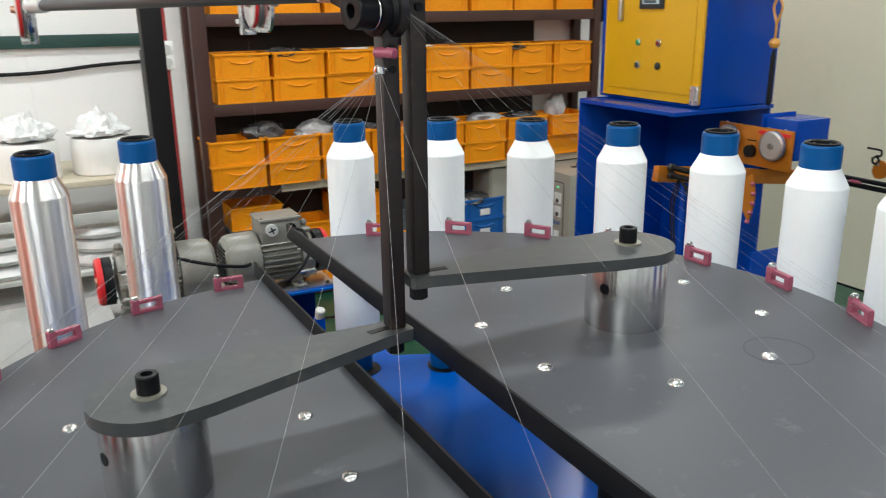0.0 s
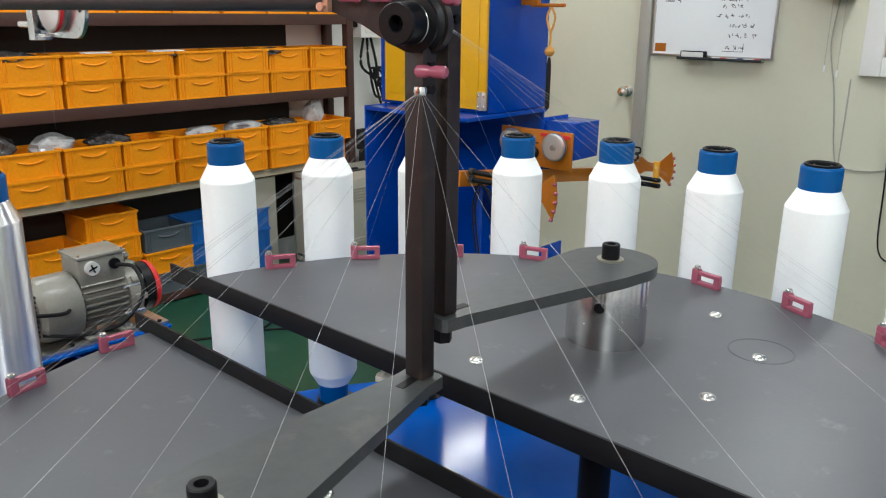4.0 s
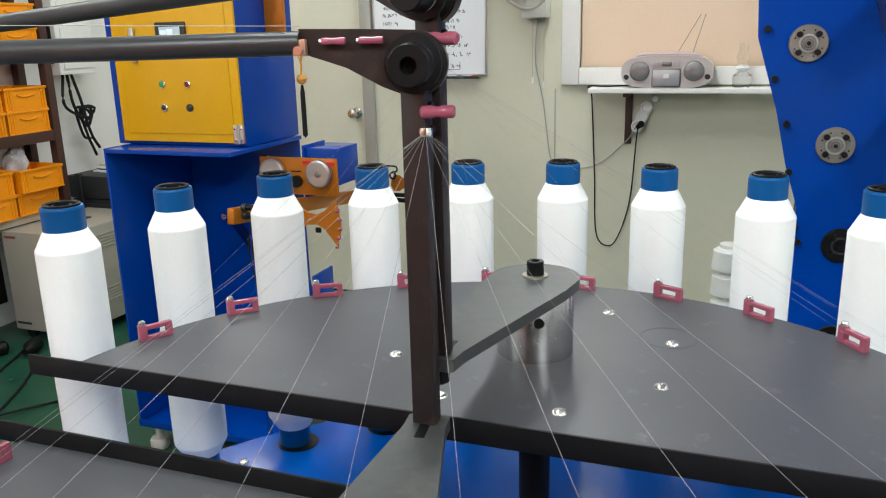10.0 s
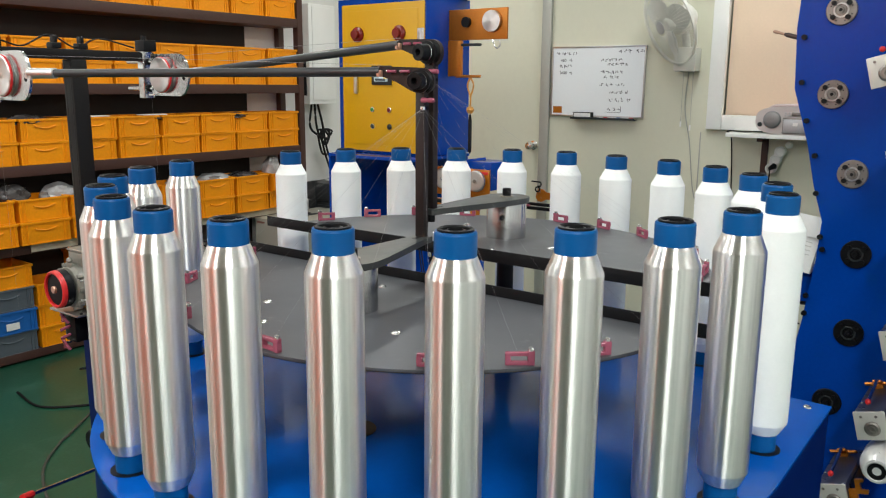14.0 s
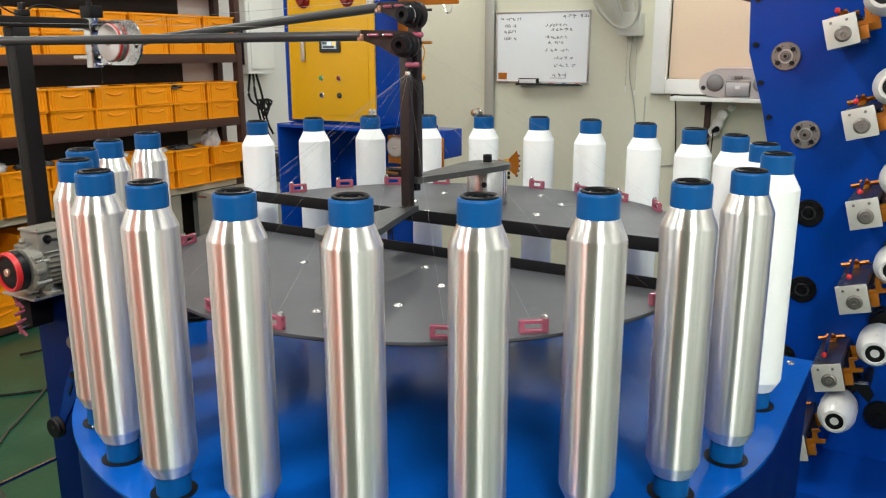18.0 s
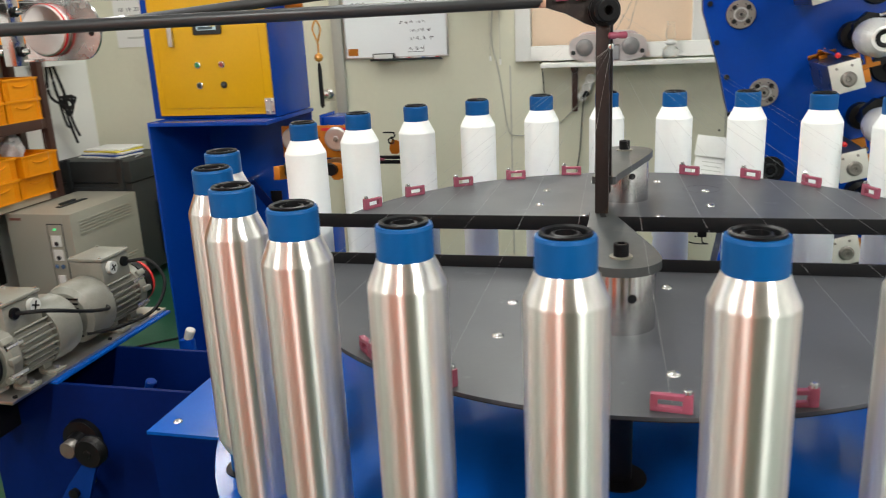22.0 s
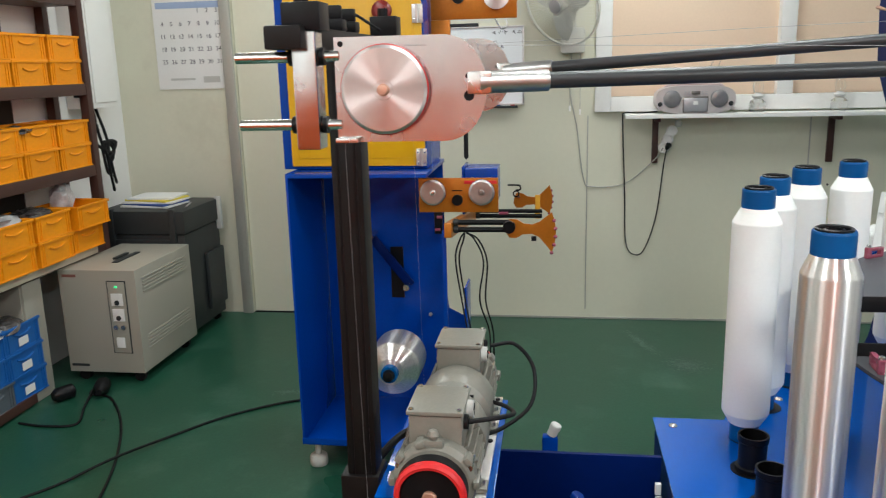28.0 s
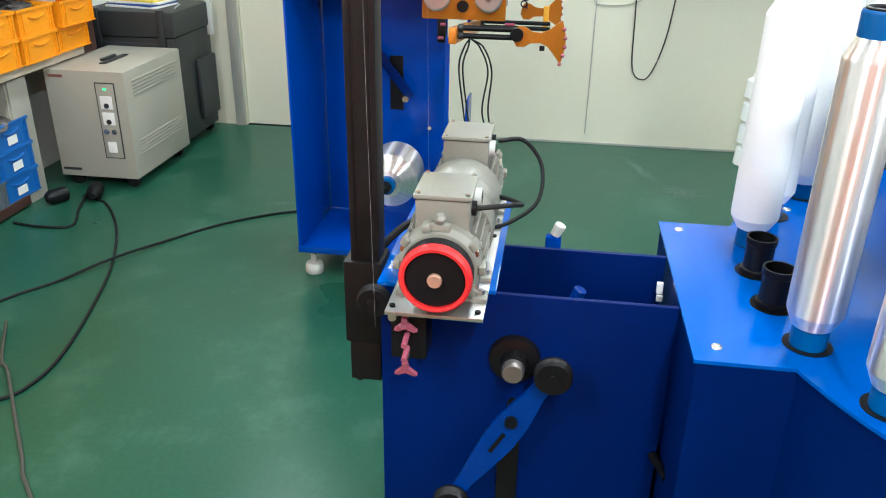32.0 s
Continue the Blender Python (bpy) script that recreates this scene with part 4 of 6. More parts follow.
for k, y in enumerate((1.765, 1.83, 2.0)):
    part("plate_screw", lathe(B(), [(0.006, 0), (0.006, 0.003), (0.0001, 0.0045)], 10, pose(1.94, y, 1.0455)), CHROME, arm)
part("red_strip", bx(B(), 1.9325, 1.9358, 1.74, 1.86, 1.024, 1.036, 0.001), RED, arm, "red edge strip")
part("plate_slot", bx(B(), 1.9345, 1.9362, 1.868, 1.905, 0.997, 1.001), BLACK, arm)
up = thing("upper_guide_unit", "orange guide plate with an aluminium wheel high on the cabinet side", "yarn guide")
part("face_plate", bx(B(), 1.946, 1.956, 1.665, 1.969, 1.605, 1.735, 0.002), GOLD, up)
part("wheel", lathe(B(), [(0.0001, -0.012), (0.012, -0.01), (0.045, -0.008), (0.045, 0.006)], 32, Matrix.Translation((1.935, 1.735, 1.68)) @ pose(0, 0, 0, 0, 90, 0)), STEELW, up)
part("eye_disc", cy(B(), (1.93, 1.87, 1.68), (1.946, 1.87, 1.68), 0.022, n=18), BLACK, up)
part("stalk", bx(B(), 1.94, 1.96, 1.90, 1.969, 1.45, 1.6045, 0.003), GOLD, up)
for z in (1.585, 1.45):
    part("finger", cy(B(), (1.95, 1.93, z), (1.952, 1.80, z), 0.006, n=10), CHAR if z > 1.5 else GOLD, up)
part("hook", tube(B(), bend([(1.95, 1.74, 1.604), (1.95, 1.72, 1.57), (1.95, 1.70, 1.58), (1.95, 1.705, 1.604)]), 0.003, 6), CHROME, up)
tas = thing("bead_charm", "string of wooden beads with a black tassel hanging from the guide", "charm")
part("cord", tube(B(), bend([(1.952, 1.852, 1.447), (1.952, 1.868, 1.41), (1.952, 1.852, 1.36), (1.952, 1.852, 1.32)]), 0.004, 6), BEAD, tas)
part("cord", tube(B(), bend([(1.952, 1.852, 1.447), (1.952, 1.836, 1.41), (1.952, 1.852, 1.36)]), 0.004, 6), BEAD, tas)
part("bead", lathe(B(), [(0.0001, -0.018), (0.013, -0.012), (0.018, 0), (0.013, 0.012), (0.0001, 0.018)], 16, pose(1.952, 1.852, 1.304)), BEAD, tas, "large honey-coloured bead")
part("tassel", lathe(B(), [(0.004, 0.225), (0.008, 0.2), (0.0085, 0.06), (0.0001, 0.05)], 10, pose(1.952, 1.852, 1.06)), RUBBER, tas, "black tassel")
topb = thing("overhead_bracket", "blue overhead bracket and beam rising from the cabinet", "bracket")
part("upright", poly(B(), [(2.09, 1.791), (1.875, 1.791), (1.94, 2.05), (2.03, 2.05)], 2.05, 2.1, Matrix(((0, 0, 1, 0), (1, 0, 0, 0), (0, 1, 0, 0), (0, 0, 0, 1)))), BLUE, topb)
part("beam", bx(B(), 2.05, 2.1, 0.3, 2.06, 2.0505, 2.10, 0.004), BLUE, topb)

# ---- creel machine at the side ----
creel = thing("side_winder", "large blue winder side frame with discs and spool units", "winding machine")
prof = [(0.45, 2.2), (0.456, 1.79), (0.466, 1.6), (0.456, 1.41), (0.40, 1.23), (0.37, 1.10), (0.335, 0.99), (0.342, 0.86), (0.367, 0.64), (0.40, 0.45), (0.45, 0.3), (0.45, 0.0), (-1.1, 0.0), (-1.1, 2.2)]
MYZ = Matrix(((0, 0, 1, 0), (1, 0, 0, 0), (0, 1, 0, 0), (0, 0, 0, 1)))
part("side_plate", poly(B(), prof, 1.77, 1.785, MYZ), BLUE, creel)
part("body", poly(B(), [(y - 0.012 if y > 0 else y + 0.012, z) for y, z in prof], 1.7855, 2.02, MYZ), BLUE_SHADED, creel)
part("top_lip", bx(B(), 1.70, 1.77, -1.0, 0.47, 1.80, 1.81), BLUE, creel)


def flange(y, z, material):
    f = part("flange_disc", lathe(B(), [(0.0001, -0.018), (0.008, -0.018), (0.011, -0.012), (0.014, -0.012), (0.014, -0.008), (0.043, -0.008), (0.045, -0.006), (0.045, 0)], 32, Matrix.Translation((1.7695, y, z)) @ pose(0, 0, 0, 0, 90, 0)), material, creel, "dull steel flange disc" if material is FLANGE else "black flange disc")
    part("flange_ring", lathe(B(), [(0.017, -0.0095), (0.0185, -0.011), (0.0215, -0.011), (0.023, -0.0095), (0.023, -0.007), (0.017, -0.007)], 28, Matrix.Translation((1.7695, y, z)) @ pose(0, 0, 0, 0, 90, 0), True), ALU if material is FLANGE else CHAR, f)
    part("bore", cy(B(), (1.7503, y, z), (1.7513, y, z), 0.005, n=14), BLACK, f)
    for k in range(8):
        a = radians(22 + 45 * k)
        part("pin_hole", cy(B(), (1.7608, y + 0.033 * math.cos(a), z + 0.033 * math.sin(a)), (1.7618, y + 0.033 * math.cos(a), z + 0.033 * math.sin(a)), 0.0022, n=8), BLACK, f)
    for k in range(4):
        a = radians(45 + 90 * k)
        part("flange_bolt", cy(B(), (1.7495, y + 0.03 * math.cos(a), z + 0.03 * math.sin(a)), (1.7615, y + 0.03 * math.cos(a), z + 0.03 * math.sin(a)), 0.0075, n=10), BLACK, f)


for y, z in ((0.34, 1.648), (0.341, 1.394), (0.26, 1.149), (0.225, 0.896), (0.221, 0.637), (0.263, 0.39)):
    flange(y, z, FLANGE if z > 1.1 else BLACK)
for y, z in ((0.44, 1.57), (0.435, 1.43), (0.41, 1.31), (0.375, 1.2), (0.36, 1.08), (0.335, 0.94), (0.325, 0.9), (0.36, 0.74), (0.36, 0.68)):
    part("edge_bolt", cy(B(), (1.757, y, z), (1.7695, y, z), 0.0085, n=10), BLACK, creel)
BLOCKM = mat("cream_aluminium_face", (0.62, 0.60, 0.55), 0.42, 0.35, var=0.06)
SPOOLM = mat("pearly_white_yarn", (0.86, 0.85, 0.83), 0.32, 0.3, var=0.04, scale=12)
BOXM = mat("brushed_dark_aluminium", (0.20, 0.205, 0.23), 0.3, 0.9, var=0.14, scale=14)
CROSS = [(-0.040, -0.012), (-0.040, 0.004), (-0.014, 0.004), (-0.010, 0.024), (0.012, 0.024), (0.014, 0.004), (0.040, 0.004), (0.040, -0.012), (0.014, -0.012), (0.010, -0.03), (-0.010, -0.03), (-0.014, -0.012)]
for y, z in ((0.157, 1.462), (0.084, 1.215), (0.047, 0.962), (0.048, 0.709), (0.089, 0.456), (0.166, 0.204)):
    u = thing("tension_unit", "long dark metal box with a pale face and orange brackets", "tension unit", "tension units")
    um = Matrix.Translation((1.465, y, z)) @ Matrix.Rotation(radians(-15), 4, "X")
    part("face_plate", bx(B(), 0, 0.008, -0.042, 0.042, -0.042, 0.042, 0.0015), BLOCKM, u, "pale aluminium face plate", at=um)
    part("body", bx(B(), 0.0085, 0.30, -0.040, 0.040, -0.040, 0.040, 0.003), BOXM, u, "dark brushed metal box", at=um)
    fd = part("face_disc", lathe(B(), [(0.0001, -0.004), (0.005, -0.004), (0.006, -0.009), (0.009, -0.009), (0.0095, -0.006), (0.016, -0.006), (0.018, -0.004), (0.021, -0.003), (0.022, 0)], 28, pose(-0.0002, -0.003, -0.008, 0, 90, 0)), FLANGE, u, "dull steel disc", at=um)
    part("bore", cy(B(), (-0.0047, -0.003, -0.008), (-0.0042, -0.003, -0.008), 0.005, n=12), BLACK, fd, at=um)
    for sy in (-0.018, 0.022):
        part("face_screw", cy(B(), (-0.002, sy, 0.028), (0.0, sy, 0.028), 0.004, n=10), FLANGE, u, at=um)
    for sx, sy in ((0.012, 0.036), (0.012, -0.036), (0.10, 0.036), (0.17, 0.036)):
        part("lid_screw", lathe(B(), [(0.0045, 0.0), (0.0045, 0.002), (0.0001, 0.0035)], 10, pose(sx, sy * 0.94, 0.0403)), CHROME, u, at=um)
    horn = part("horn", poly(B(), CROSS, 0.0, 0.007), GOLD, u, "orange cross-shaped bracket", at=um @ Matrix.Translation((0.245, 0.008, 0.052)) @ Matrix.Rotation(radians(90), 4, "Z") @ Matrix.Rotation(radians(35), 4, "X"))
    part("bracket_post", bx(B(), 0.235, 0.262, -0.004, 0.020, 0.0403, 0.052, 0.002), GOLD, u, at=um)
    part("lever_rod", cy(B(), (0.235, 0.008, 0.070), (0.045, 0.004, 0.060), 0.005, n=10), STEEL, u, "steel lever rod", at=um)
    part("red_knob", lathe(B(), [(0.0001, -0.010), (0.007, -0.007), (0.0085, 0), (0.007, 0.007), (0.0001, 0.010)], 14, Matrix.Translation((0.042, 0.004, 0.060)) @ pose(0, 0, 0, 0, 90, 0)), RED, u, "red knob", at=um)
    part("side_bracket", poly(B(), [(-0.0405, 0.0035), (-0.060, 0.0045), (-0.094, 0.004), (-0.096, 0.014), (-0.076, 0.016), (-0.074, 0.038), (-0.086, 0.042), (-0.084, 0.048), (-0.062, 0.048), (-0.060, 0.016), (-0.0405, 0.016)], 0.030, 0.042, MYZ), GOLD, u, "orange forked bracket", at=um)
    part("side_tab", bx(B(), 0.026, 0.044, -0.064, -0.0405, -0.034, 0.003, 0.002), GOLD, u, at=um)
    part("side_plate", bx(B(), 0.05, 0.22, -0.046, -0.0405, -0.03, 0.026, 0.002), BLACK, u, at=um)
    part("yarn_eye", lathe(B(), [(0.004, -0.003), (0.008, -0.003), (0.008, 0.003), (0.004, 0.003)], 16, Matrix.Translation((0.09, -0.058, 0.020)) @ pose(0, 0, 0, 0, 90, 0), True), CHROME, u, at=um)
    part("rear_tab", bx(B(), 0.20, 0.212, -0.085, -0.0465, -0.01, 0.034, 0.003), GOLD, u, at=um)
for y, z in ((0.06, 1.553), (0.012, 1.318), (-0.032, 1.07), (-0.045, 0.823), (-0.028, 0.578), (0.053, 0.35)):
    s = thing("side_spool", "white shiny barrel-shaped spool pointing out of the blue frame", "spool", "spools on the side frame")
    q = Matrix.Translation((1.40, y, z)) @ pose(0, 0, 0, 0, 90, 0)
    part("yarn_package", lathe(B(), [(0.024, 0.004), (0.027, 0), (0.034, 0.001), (0.044, 0.022), (0.0515, 0.048), (0.053, 0.06), (0.053, 0.12), (0.050, 0.145), (0.040, 0.178), (0.03, 0.19)], 40), SPOOLM, s, at=q, smooth=8)
    part("tube_end", lathe(B(), [(0.0001, 0.012), (0.010, 0.012), (0.012, 0.004), (0.019, 0.002), (0.0245, 0.002), (0.0245, 0.02)], 24), BLACK, s, at=q)
    part("spindle", lathe(B(), [(0.022, 0.185), (0.022, 0.33), (0.04, 0.335), (0.042, 0.345), (0.042, 0.3695)], 24), BLACK, s, "black spindle", at=q)
    part("cradle_arm", poly(B(), [(0.028, -0.02), (0.036, 0.036), (0.0, 0.068), (-0.06, 0.058), (-0.085, 0.02), (-0.075, -0.005), (-0.04, 0.03), (0.0, 0.03)], 0.205, 0.235, Matrix.Translation((1.40, y, z)) @ MYZ), BLACK, s, "black cradle arm")
    part("arm_pin", cy(B(), (1.60, y - 0.062, z + 0.046), (1.77, y - 0.062, z + 0.046), 0.012, n=14), BLACK, s)
    part("chrome_lever", cy(B(), (1.598, y - 0.03, z + 0.058), (1.585, y - 0.068, z + 0.068), 0.006, n=12), CHROME, s, "chrome lever end")
    part("contact_roller", lathe(B(), [(0.0001, -0.03), (0.012, -0.03), (0.014, -0.02), (0.044, -0.018), (0.047, -0.012), (0.047, 0.0)], 28, Matrix.Translation((1.7695, y - 0.105, z - 0.10)) @ pose(0, 0, 0, 0, 90, 0)), BLACK, s, "black roller")

# ---- levers and guides on the frame's front ----
lev = thing("dancer_lever", "blue lever with black rollers on the frame's front panel", "lever")
part("hub_disc", lathe(B(), [(0.0001, -0.03), (0.018, -0.03), (0.02, -0.012), (0.036, -0.010), (0.038, 0)], 28, Matrix.Translation((0.0495, 1.575, 0.745)) @ pose(0, 0, 0, 0, 90, 0)), BLACK, lev, "black hub disc")
a0, a1 = Vector((1.519, 0.75)), Vector((1.657, 0.512))
d2 = (a1 - a0).normalized()
n2 = Vector((-d2.y, d2.x))
pts = []
for t, w in ((0.0, 0.011), (0.15, 0.013), (0.35, 0.022), (0.5, 0.024), (0.65, 0.02), (0.85, 0.012), (1.0, 0.011)):
    pts.append(a0.lerp(a1, t) + n2 * w)
pts += [p - 2 * n2 * (p - a0.lerp(a1, (p - a0).dot(d2) / (a1 - a0).length)).dot(n2) for p in reversed(pts)]
part("lever_plate", poly(B(), [(p.x, p.y) for p in pts], 0.004, 0.012, MYZ), LEVERB, lev)
part("hub_core", lathe(B(), [(0.0001, -0.046), (0.014, -0.046), (0.016, -0.043), (0.016, -0.03)], 24, Matrix.Translation((0.0495, 1.575, 0.745)) @ pose(0, 0, 0, 0, 90, 0)), FLANGE, lev, "dull steel hub core")
part("pivot_bolt", cy(B(), (-0.004, 1.573, 0.666), (0.0495, 1.573, 0.666), 0.009, n=12), BLACK, lev)
for y, z in ((1.519, 0.755), (1.657, 0.512)):
    part("roller", lathe(B(), [(0.0001, -0.002), (0.006, -0.002), (0.007, 0.0), (0.024, 0.0), (0.027, 0.004), (0.022, 0.009), (0.027, 0.014), (0.027, 0.018), (0.0001, 0.018)], 28, Matrix.Translation((-0.016, y, z)) @ pose(0, 0, 0, 0, 90, 0)), BLACK, lev, "black grooved roller")
part("lever_slot", bx(B(), 0.0025, 0.0038, -0.003, 0.003, -0.02, 0.02, 0, Matrix.Translation((0, 1.592, 0.625)) @ Matrix.Rotation(math.atan2(0.138, -0.238) * -1, 4, "X")), BLACK, lev)
part("slot_cover", bx(B(), 0.043, 0.0495, 1.56, 1.592, 0.40, 0.60, 0.002), BLACK, lev)
part("stop_pin", cy(B(), (0.0, 1.345, 0.596), (0.0495, 1.362, 0.596), 0.007, n=12), BLACK, lev)
pg = thing("pigtail_bracket", "dark bracket with pink ceramic pigtail guides under the base plate", "yarn guide")
part("bracket", bx(B(), -0.01, 0.045, 1.695, 1.745, 0.765, 0.845, 0.003), BLACK, pg)
FISH = [(-0.004, 0.014), (0.004, 0.014), (0.0045, 0.002), (0.016, -0.011), (0.011, -0.013), (0.0, -0.007), (-0.011, -0.013), (-0.016, -0.011), (-0.0045, 0.002)]
for z, up_side in ((0.828, 1), (0.758, 1)):
    part("fishtail", poly(B(), FISH, -0.003, 0.003, Matrix.Translation((-0.024, 1.722, z)) @ Matrix.Rotation(radians(-20), 4, "Y") @ MYZ), PINK, pg, "pink ceramic fishtail guide")
    part("stem", cy(B(), (-0.024, 1.722, z + 0.006), (-0.0095, 1.722, z + 0.006), 0.003, n=10), CHROME, pg)
for z in (0.805, 0.783):
    part("guide_pin", cy(B(), (-0.0095, 1.722, z), (-0.034, 1.7225, z - 0.006), 0.0042, n=12), PINK, pg, "pink ceramic pin")
part("side_screw", cy(B(), (-0.016, 1.742, 0.832), (-0.0095, 1.742, 0.832), 0.006, n=12), CHROME, pg)
rl = thing("deflection_roller", "small black deflection roller beside the column", "roller")
part("wheel", lathe(B(), [(0.0001, -0.004), (0.007, -0.004), (0.008, 0.0), (0.021, 0.0), (0.024, 0.005), (0.019, 0.009), (0.024, 0.014), (0.0001, 0.016)], 28, Matrix.Translation((0.0, 1.772, 0.842)) @ pose(0, 0, 0, 0, 90, 0)), BLACK, rl)
part("axle", cy(B(), (0.014, 1.772, 0.842), (0.0495, 1.772, 0.838), 0.006, n=12), CHROME, rl)
for x, y, z in ((0.33, 1.533, 0.80), (0.135, 1.50, 0.78)):
    cb = thing("cam_stop", "blue stop bracket with a chrome pin behind the frame", "stop bracket", "stop brackets")
    part("bracket", bx(B(), x - 0.010, x + 0.010, y - 0.017, y + 0.010, 0.6085 if x < 0.2 else 0.0, z + 0.02, 0.005), BLUE, cb)
    part("pin", lathe(B(), [(0.009, 0), (0.009, 0.012), (0.010, 0.013), (0.010, 0.020), (0.0085, 0.022), (0.0001, 0.022)], 16, pose(x, y - 0.006, z + 0.0205, 24, 0, 0)), GREY if x > 0.2 else LEVERB, cb, "round stop pad")
tag = thing("wire_tag", "small white wire tag at the frame's edge", "tag")
part("tag_plate", bx(B(), 0.194, 0.202, 1.357, 1.3665, 0.792, 0.810, 0.001), PAPER, tag)
part("tag_clip", bx(B(), 0.186, 0.1915, 1.357, 1.3665, 0.783, 0.793, 0.001), GREY, tag)
rodt = thing("reset_handle", "thin steel handle with a red grip on the frame", "handle")
part("shaft", cy(B(), (0.05, 1.774, 0.368), (-0.17, 1.668, 0.425), 0.005, n=12), CHROME, rodt)
part("grip", cy(B(), (-0.17, 1.668, 0.425), (-0.20, 1.652, 0.432), 0.0095, n=14), RED, rodt, "red rubber grip")
for z0, c in ((1.4955, (COLX - 0.05, COLY)), (1.4955, (COLX + 0.02, COLY + 0.0))):
    k = thing("wire_clip", "black wire clip on top of the column", "clip", "clips on the column")
    part("jaw", bx(bx(B(), c[0] - 0.012, c[0] + 0.012, c[1] - 0.015, c[1] + 0.015, z0, z0 + 0.015, 0.003), c[0] - 0.004, c[0] + 0.004, c[1] - 0.012, c[1] + 0.012, z0 + 0.014, z0 + 0.032, 0.003), BLACK, k)
solid("sensor_wire", tube(B(), bend([(-0.12, 1.79, 1.497), (-0.08, 1.80, 1.51), (-0.02, 1.81, 1.50), (0.055, 1.822, 1.53), (0.11, 1.80, 1.50), (0.18, 1.81, 1.525), (0.27, 1.79, 1.505)]), 0.0022, 6), RUBBER, "thin black sensor wire along the crossbar", "wire")
for w, e in ((WHEEL_N, end_n), (WHEEL_F, end_f)):
    solid("thread", tube(B(), [w + Vector((0, -0.02, 0.045)), w.lerp(e, 0.5) + Vector((0, 0, 0.03)), e + Vector((0, 0, 0.012))], 0.0003, 5), THREADM, "thin white yarn running along the rod", "thread", "yarns over the deck")
    solid("thread", tube(B(), [w + Vector((-0.004, 0.046, 0)), Vector((w.x, w.y + 0.044, 1.15)), Vector((w.x, w.y + 0.04, 0.88))], 0.0001, 5), THREADM, "thin white yarn hanging from the wheel", "thread", "yarns from the wheels")


# ---- crate shelf ----
SX0, SX1, SY0, SY1 = 0.64, 2.80, 3.835, 4.07
shelf = thing("crate_shelf", "brown angle-iron shelf full of orange crates", "shelf")
LEVELS = [(1.404, 2.80, 3.838), (1.003, 2.80, 3.838), (0.612, 2.735, 3.785), (1.828, 2.80, 3.838)]
for z, _, _ in LEVELS:
    part("shelf_board", bx(B(), SX0 + 0.001, SX1 - 0.001, SY0 + 0.002, SY1, z - 0.055, z, 0.003), BROWN, shelf)
part("bottom_rail", bx(B(), SX0 + 0.001, 2.12, SY0, SY0 + 0.05, 0.012, 0.055, 0.003), BROWN, shelf)
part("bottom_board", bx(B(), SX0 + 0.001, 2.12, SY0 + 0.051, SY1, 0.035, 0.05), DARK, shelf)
for x, w in ((SX0 - 0.068, 0.068), (SX1, 0.045)):
    for y in (SY0, SY1 - 0.05):
        part("upright", bx(B(), x, x + w, y, y + 0.045, 0, 2.3, 0.002), BROWN, shelf, "brown steel upright")
part("back_board", bx(B(), SX0, SX1 - 0.25, SY1 + 0.001, SY1 + 0.006, 0.12, 2.3), DARK, shelf, "back board, near-black for the shade behind the crates")
part("edge_batten", bx(B(), 0.93, 2.72, SY0 - 0.006, SY0 + 0.0015, 0.565, 0.608, 0.001), WOOD, shelf, "pale wooden batten on the board edge")


def crate(material, label):
    """An open plastic crate, its handle side towards -y."""
    W, D, H = 0.1305, 0.225, 0.1135
    ob = thing("storage_crate", label, "crate", "crates on the shelf")
    bm = B()
    for sx in (-1, 1):
        bx(bm, min(sx * (W - 0.006), sx * (W - 0.009)), max(sx * (W - 0.006), sx * (W - 0.009)), 0.004, D - 0.004, 0.003, H - 0.006)
    bx(bm, -W + 0.006, W - 0.006, 0.003, 0.006, 0.0, H - 0.006)
    bx(bm, -W + 0.006, W - 0.006, D - 0.006, D - 0.003, 0.0, H - 0.006)
    bx(bm, -W + 0.006, W - 0.006, 0.003, D - 0.003, 0.0, 0.003)
    part("body", bm, material, ob)
    bm = B()
    bx(bm, -W, W, -0.003, 0.007, H - 0.012, H, 0.0015), bx(bm, -W, W, D - 0.007, D + 0.003, H - 0.012, H, 0.0015)
    bx(bm, -W, -W + 0.01, 0.007, D - 0.007, H - 0.012, H, 0.0015), bx(bm, W - 0.01, W, 0.007, D - 0.007, H - 0.012, H, 0.0015)
    part("rim", bm, material, ob)
    if material is CRATEB:
        part("paper_label", bx(B(), -0.03, 0.035, -0.0012, -0.0002, 0.02, 0.056), PAPER, ob, "white paper label")
    part("handle", tube(B(), [(x, 0.0005, 0.066 + 0.012 * (x / 0.055) ** 2) for x in [-0.055 + 0.011 * i for i in range(11)]], 0.0042, 6), material, ob, "raised grip")
    bm = B()
    for x in (-0.110, -0.094, 0.094, 0.110):
        bx(bm, x - 0.0022, x + 0.0022, -0.001, 0.004, 0.004, H - 0.011)
    bx(bm, -W + 0.004, W - 0.004, -0.001, 0.004, 0.0, 0.006)
    part("rib", bm, material, ob)
    return ob


rng = random.Random(5)
models = {}


def place_crate(material, label, x, y, z, turn=0.0):
    m = pose(x, y, z, 0, 0, turn)
    if material.name not in models:
        models[material.name] = crate(material, label)
        models[material.name].matrix_basis = m
        return models[material.name]
    return copy_thing(models[material.name], m)


